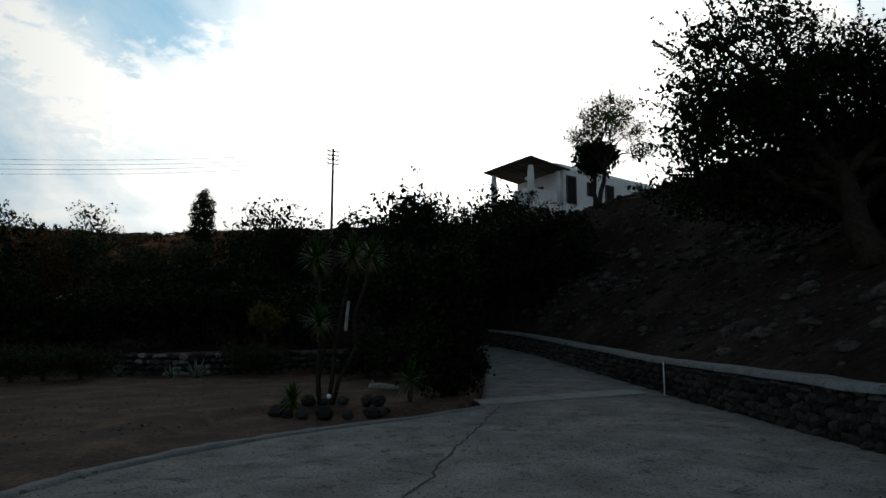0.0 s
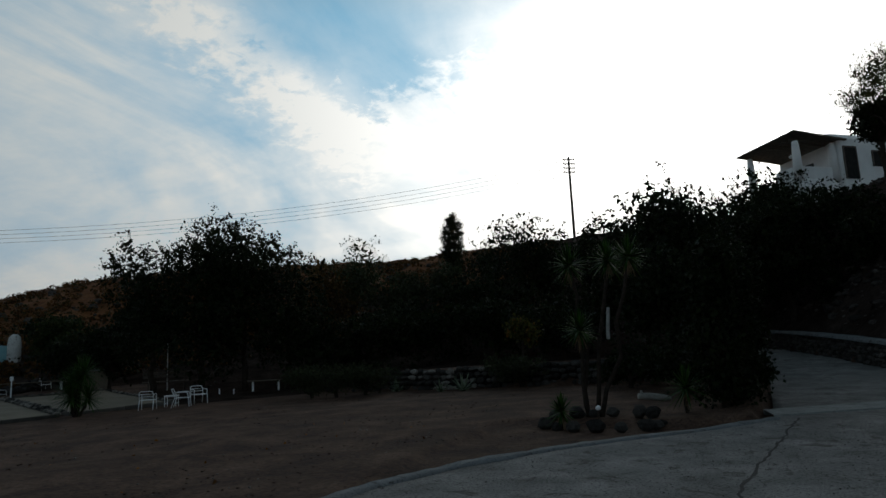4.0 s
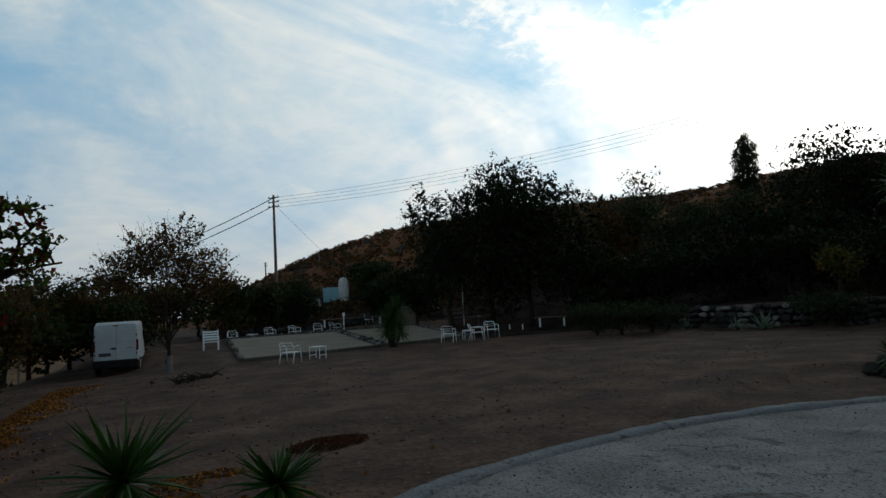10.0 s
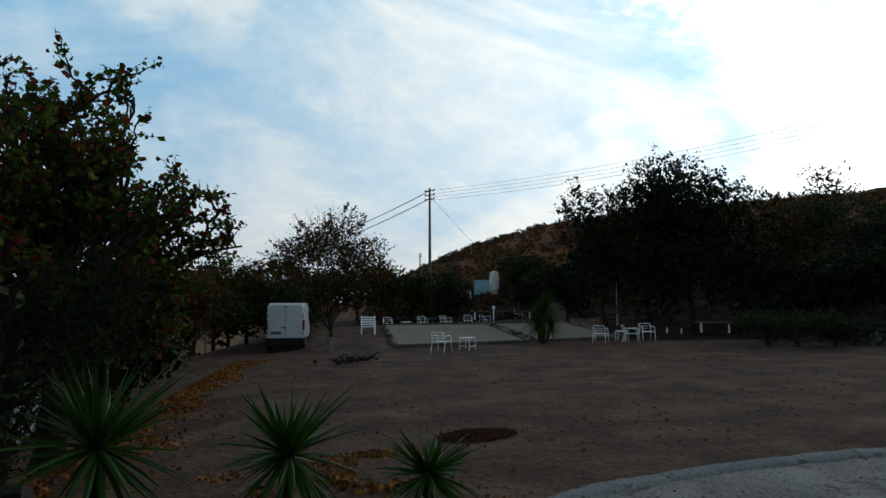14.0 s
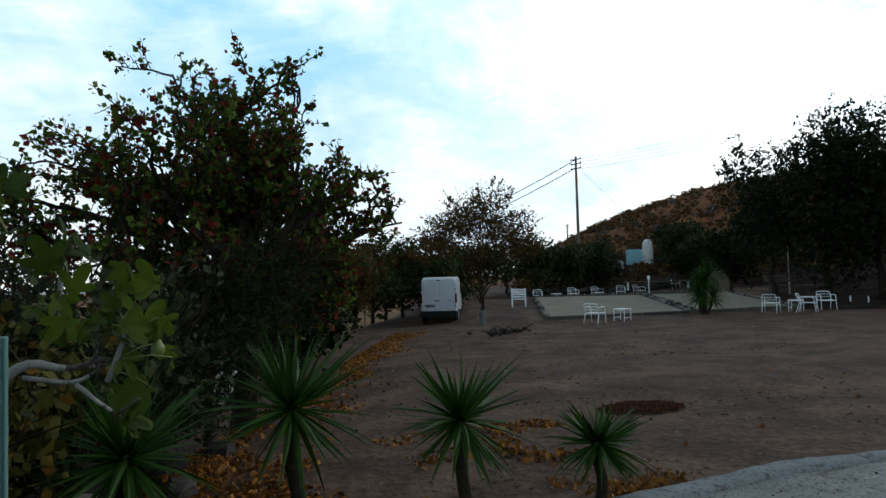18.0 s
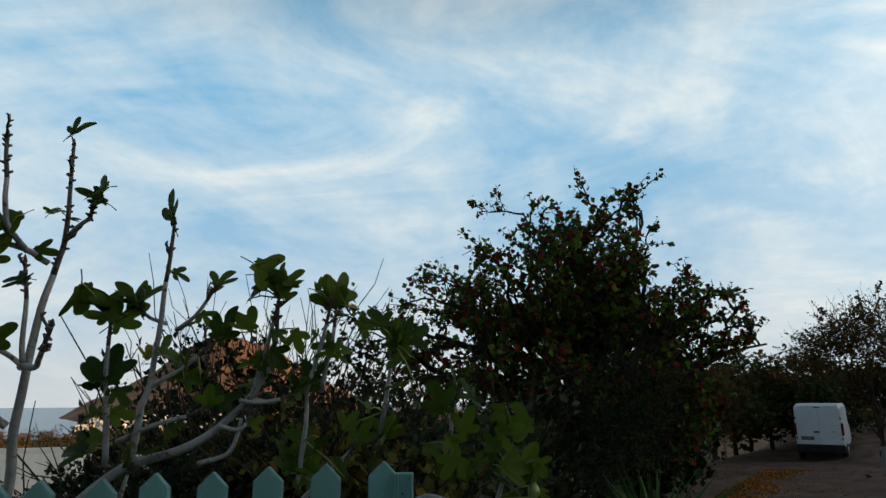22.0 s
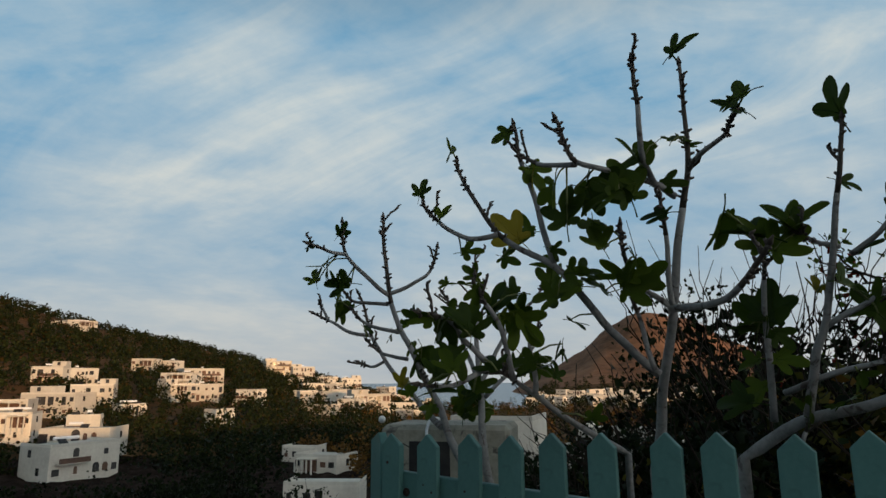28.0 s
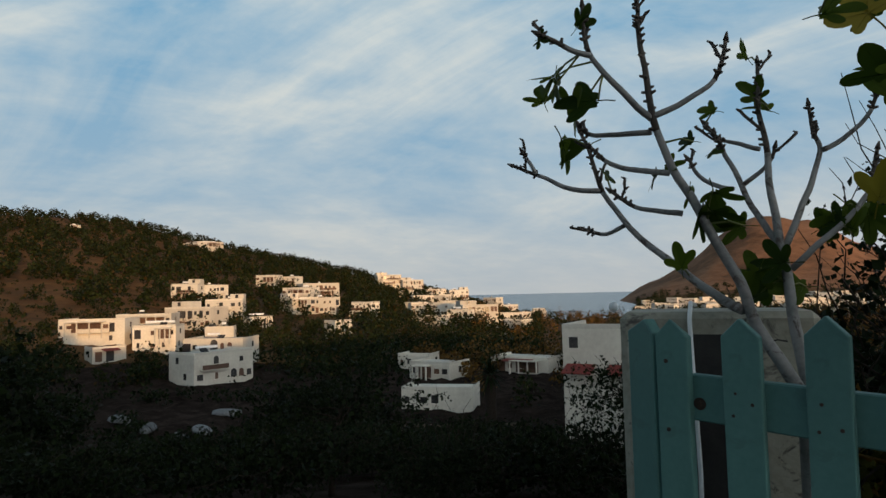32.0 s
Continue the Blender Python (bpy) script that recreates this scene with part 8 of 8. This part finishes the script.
ow = thing("garden_wall", "long low ochre garden wall in the valley", "wall", (-40.0, -62.0, land_z(-40, -62)), 146)
part("wall", M().box((0, 0, 0.9), (16, 0.3, 2.2), None, 0.05), surface("ochre_wall", [(0.12, 0.095, 0.065), (0.18, 0.14, 0.10)], 0.5, 6, 0.9, 0.3, 0.02), ow)

# the far quarter under the mountain
g = random.Random(70)
placed = []
tries = 0
while len(placed) < 120 and tries < 4000:
    tries += 1
    yaw = g.uniform(111.5, 130.5)
    r = g.uniform(430, 900) if yaw < 118 else g.uniform(430, 700)
    x, y = -math.sin(radians(yaw)) * r, math.cos(radians(yaw)) * r
    if any((x - p) ** 2 + (y - q) ** 2 < 15 ** 2 for p, q in placed):
        continue
    placed.append((x, y))
    town_house(x, y, g.uniform(7, 16), g.choice((1, 2, 2, 2, 3)), 700 + len(placed), simple=True, label="small white distant house below the mountain", group="distant houses below the mountain", sink=3)
placed = []
tries = 0
while len(placed) < 18 and tries < 3000:
    tries += 1
    yaw = g.uniform(140.5, 151)
    r = g.uniform(240, 420)
    x, y = -math.sin(radians(yaw)) * r, math.cos(radians(yaw)) * r
    if any((x - p) ** 2 + (y - q) ** 2 < 16 ** 2 for p, q in placed) or any((x - p[0]) ** 2 + (y - p[1]) ** 2 < 17 ** 2 for p in LOW + MIDDLE + UPPER):
        continue
    if land_z(x, y) < -17:
        continue
    placed.append((x, y))
    town_house(x, y, g.uniform(7, 12), g.choice((1, 1, 2)), 900 + len(placed), simple=True, label="white sunlit house among trees on the slope", sink=2.5)


# ---- woods and scrub on the far slopes ----
def far_woods(name, label, spots, mat, seed, size):
    """Many crowns as clouds of leaf clumps in one mesh: spots of x, y, width, height."""
    gg = np.random.default_rng(seed)
    out = []
    sp = np.array(spots)
    for (x, y, w, h), z in zip(spots, land(sp[:, 0], sp[:, 1])):
        n = int(np.clip(26 * w * h / (size * size) * 0.08, 20, 120))
        d = gg.normal(size=(n, 3))
        d /= np.linalg.norm(d, axis=1, keepdims=True)
        q = gg.random((n, 1)) ** 0.45
        lump = 1 + 0.25 * np.sin(3 * d[:, :1] + x) * np.cos(2.5 * d[:, 1:2] + y)
        out.append(np.array([x, y, z + h * 0.5]) + d * q * lump * np.array([w / 2, w / 2, h * 0.55]))
    pts = np.concatenate(out)
    ob = new(name, leaves(pts, size, random.Random(seed), name, mat, "round", 0.3))
    return tagged(ob, label, "trees", kind="stuff")


g = random.Random(81)
spots, mid, near_s, gold = [], [], [], []
for i in range(5200):
    yaw = g.uniform(139, 205)
    r = g.uniform(130, 540)
    x, y = -math.sin(radians(yaw)) * r, math.cos(radians(yaw)) * r
    if any((x - p[0]) ** 2 + (y - p[1]) ** 2 < (p[2] * 0.75 + 3) ** 2 for p in LOW + MIDDLE + UPPER):
        continue
    dens = 0.5 + 0.5 * noise.noise(Vector((x * 0.018, y * 0.018, 0))) + 0.5 * smooth(240, 380, r) + 0.3 * (1 - smooth(150, 230, r))
    bare = 170 < yaw < 186 and 185 < r < 270
    if g.random() < dens * (0.4 if bare else 1):
        k = g.uniform(0.7, 1.4)
        (spots if r > 220 else mid).append((x, y, (4.5 if r > 220 else 4.0) * k, (4.6 if r > 220 else 4.4) * k))
for hx, hy, hw, hs in LOW + MIDDLE + UPPER:
    # garden trees before and beside each house
    hr = math.hypot(hx, hy)
    for k in range(9):
        side = g.uniform(-1.1, 1.1) * hw
        if (hx, hy, hw, hs) in LOW and abs(side) < 0.62 * hw:
            continue
        step = -g.uniform(3.5, 10)
        x, y = hx + hx / hr * step - hy / hr * side, hy + hy / hr * step + hx / hr * side
        if any((x - p[0]) ** 2 + (y - p[1]) ** 2 < (p[2] * 0.55 + 1.5) ** 2 for p in LOW + MIDDLE + UPPER):
            continue
        q = g.uniform(0.6, 1.1) * (1.9 if abs(side) > hw * 0.6 else 0.8)
        mid.append((x, y, 4.0 * q, 3.9 * q))
for i in range(420):
    yaw, r = g.uniform(112, 146), g.uniform(90, 420)
    x, y = -math.sin(radians(yaw)) * r, math.cos(radians(yaw)) * r
    k = g.uniform(0.7, 1.5)
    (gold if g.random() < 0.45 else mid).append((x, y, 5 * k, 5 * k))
for i in range(900):
    yaw, r = g.uniform(108, 131), g.uniform(420, 1100)
    x, y = -math.sin(radians(yaw)) * r, math.cos(radians(yaw)) * r
    k = g.uniform(0.7, 1.4)
    spots.append((x, y, 6 * k, 5 * k))
for i in range(700):
    yaw, r = g.uniform(66, 112), g.uniform(60, 1000) if i % 3 == 0 else g.uniform(60, 420)
    if yaw < 80 and r < 500:
        r = g.uniform(520, 1000)
    x, y = -math.sin(radians(yaw)) * r, math.cos(radians(yaw)) * r
    mid.append((x, y, 6, 5))
for i in range(46):
    yaw, r = g.uniform(146, 157), g.uniform(135, 205)
    x, y = -math.sin(radians(yaw)) * r, math.cos(radians(yaw)) * r
    if any((x - p[0]) ** 2 + (y - p[1]) ** 2 < (p[2] * 0.8 + 4) ** 2 for p in LOW + MIDDLE + UPPER):
        continue
    k = g.uniform(0.8, 1.25)
    mid.append((x, y, 8.5 * k, 9.5 * k))
for i in range(190):
    yaw, r = g.uniform(128, 200), g.uniform(44, 120)
    x, y = -math.sin(radians(yaw)) * r, math.cos(radians(yaw)) * r
    if any((x - p[0]) ** 2 + (y - p[1]) ** 2 < (p[2] * 0.8 + 3) ** 2 for p in LOW + [(-49.5, -79.9, 10), (-47, -45.5, 9), (-55, -36, 9), (-46, -33, 9), (-45, -72, 10), (-22, -95, 9)]):
        continue
    if 136 < yaw < 154:
        continue
    k = g.uniform(0.6, 1.3)
    low = 0.55 if 157 < yaw < 178 else 1.0
    near_s.append((x, y, 4.2 * k, 3.6 * k * low))
for i in range(60):
    yaw, r = g.uniform(134, 151), g.uniform(112, 150)
    x, y = -math.sin(radians(yaw)) * r, math.cos(radians(yaw)) * r
    k = g.uniform(0.7, 1.2)
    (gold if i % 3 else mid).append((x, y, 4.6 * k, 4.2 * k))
tufts = []
for i in range(1500):
    yaw, r = g.uniform(150, 200), g.uniform(130, 330)
    x, y = -math.sin(radians(yaw)) * r, math.cos(radians(yaw)) * r
    if any((x - p[0]) ** 2 + (y - p[1]) ** 2 < (p[2] * 0.7 + 1) ** 2 for p in LOW + MIDDLE + UPPER):
        continue
    k = g.uniform(0.5, 1.4)
    tufts.append((x, y, 1.8 * k, 1.0 * k))
far_woods("hillside_scrub", "low dry scrub on the bare slope", tufts, leaf_far, 5, 0.4)
ht = []
for i in range(3800):
    yaw, r = g.uniform(12, 66), g.uniform(46, 100)
    x, y = -math.sin(radians(yaw)) * r, math.cos(radians(yaw)) * r
    k = g.uniform(0.4, 1.3)
    ht.append((x, y, 0.9 * k, 0.55 * k))
leaf_dry = foliage("dry_tuft", (0.035, 0.016, 0.007), (0.16, 0.075, 0.026), (0.03, 0.035, 0.014), 0.22)
far_woods("hill_grass", "dry brown scrub tufts on the near hill", ht, leaf_dry, 6, 0.2)
hb = M()
for i in range(420):
    yaw, r = g.uniform(20, 64), g.uniform(52, 98)
    x, y = -math.sin(radians(yaw)) * r, math.cos(radians(yaw)) * r
    k = g.uniform(0.2, 1.0)
    hb.stone((x, y, land_z(x, y) + 0.1 * k), (k, k, k * 0.7), g)
tagged(part("hill_boulders", hb, stone_dark), "dark boulders strewn over the hillside", "rocks", kind="stuff")
def before_house(x, y, w, h):
    """Whether a tree here would stand before one of the houses in the valley."""
    r, a = math.hypot(x, y), math.atan2(-x, y)
    for hx, hy, hw, hs in LOW + [(-49.5, -79.9, 10.4, 1)]:
        hr = math.hypot(hx, hy)
        gap = abs((math.atan2(-hx, hy) - a + math.pi) % (2 * math.pi) - math.pi)
        if 0.35 * hr < r < hr and gap < (hw / 2 + 0.5) / hr + w / 2 / r and (land_z(x, y) + h - 1.4) / r > (land_z(hx, hy) + 0.8 - 1.4) / hr:
            return True
    return False


mid, gold, near_s = [[q for q in group if not before_house(*q)] for group in (mid, gold, near_s)]
far_woods("hillside_woods", "dark pines and scrub covering the far hillside", spots, leaf_far, 1, 0.9)
far_woods("valley_trees", "rounded trees between the houses of the town", mid, leaf_far, 2, 0.55)
far_woods("valley_bushes", "dark bushes on the valley floor", near_s, leaf_shaded, 3, 0.42)
# the low sun's gold on these crowns is painted into the leaf colour
leaf_sunlit = foliage("sunlit_gold_leaf", (0.06, 0.032, 0.010), (0.20, 0.105, 0.030))
far_woods("sunlit_trees", "trees with golden evening sunlight put into their leaf colour", gold, leaf_sunlit, 4, 0.6)

# a palm in the valley
px, py, pz = around(143.6, 85)
t = thing("palm_tree", "short palm with a thick shaggy trunk", "tree", (px, py, pz))
part("trunk", M().tube([(0, 0, -0.3), (0, 0, 2), (0, 0, 5.0), (0, 0, 6.0)], [0.75, 0.7, 0.75, 0.95], 10), bark, t)
rs = part("fronds", blades(M(), 46, 2.6, 0.5, random.Random(2), -50, 85, 0.5), leaf_shaded, t)
rs.matrix_local = Matrix.Translation((0, 0, 6.0))
# boats under covers on the valley floor
boat_cover = surface("grey_cover", [(0.10, 0.105, 0.11), (0.19, 0.195, 0.20)], 1, 10, 0.85, 0.4, 0.03, random_by=0.35)
for i, (yaw, r, w) in enumerate(((171.5, 88, 4.2), (169.2, 80, 4.6), (167.5, 84, 4.2), (173.5, 96, 4.0), (165.6, 96, 4.4))):
    x, y, z = around(yaw, r)
    t = thing("covered_boat", "small boat under a pale cover on the valley floor", "boat", (x, y, z), 70 + 15 * i, "boats laid up in the valley")
    m = M()
    for k, (u, h, s) in enumerate(((-0.5, 0.5, 0.55), (-0.25, 0.75, 0.95), (0.1, 0.8, 1.0), (0.4, 0.7, 0.6), (0.52, 0.75, 0.06))):
        for q in range(7):
            a = math.pi * q / 6
            m.v.append((u * w, -math.cos(a) * s * 0.9, 0.35 + math.sin(a) * h))
        m.v.append((u * w, 0, 0.0 if k < 4 else 0.4))
    for k in range(4):
        for q in range(8):
            a, b2 = k * 8 + q, k * 8 + (q + 1) % 8
            m.f.append((a, b2, b2 + 8, a + 8))
    m.f += [tuple(range(8))[::-1], tuple(range(32, 40))]
    part("cover", m, boat_cover, t, smooth=True)
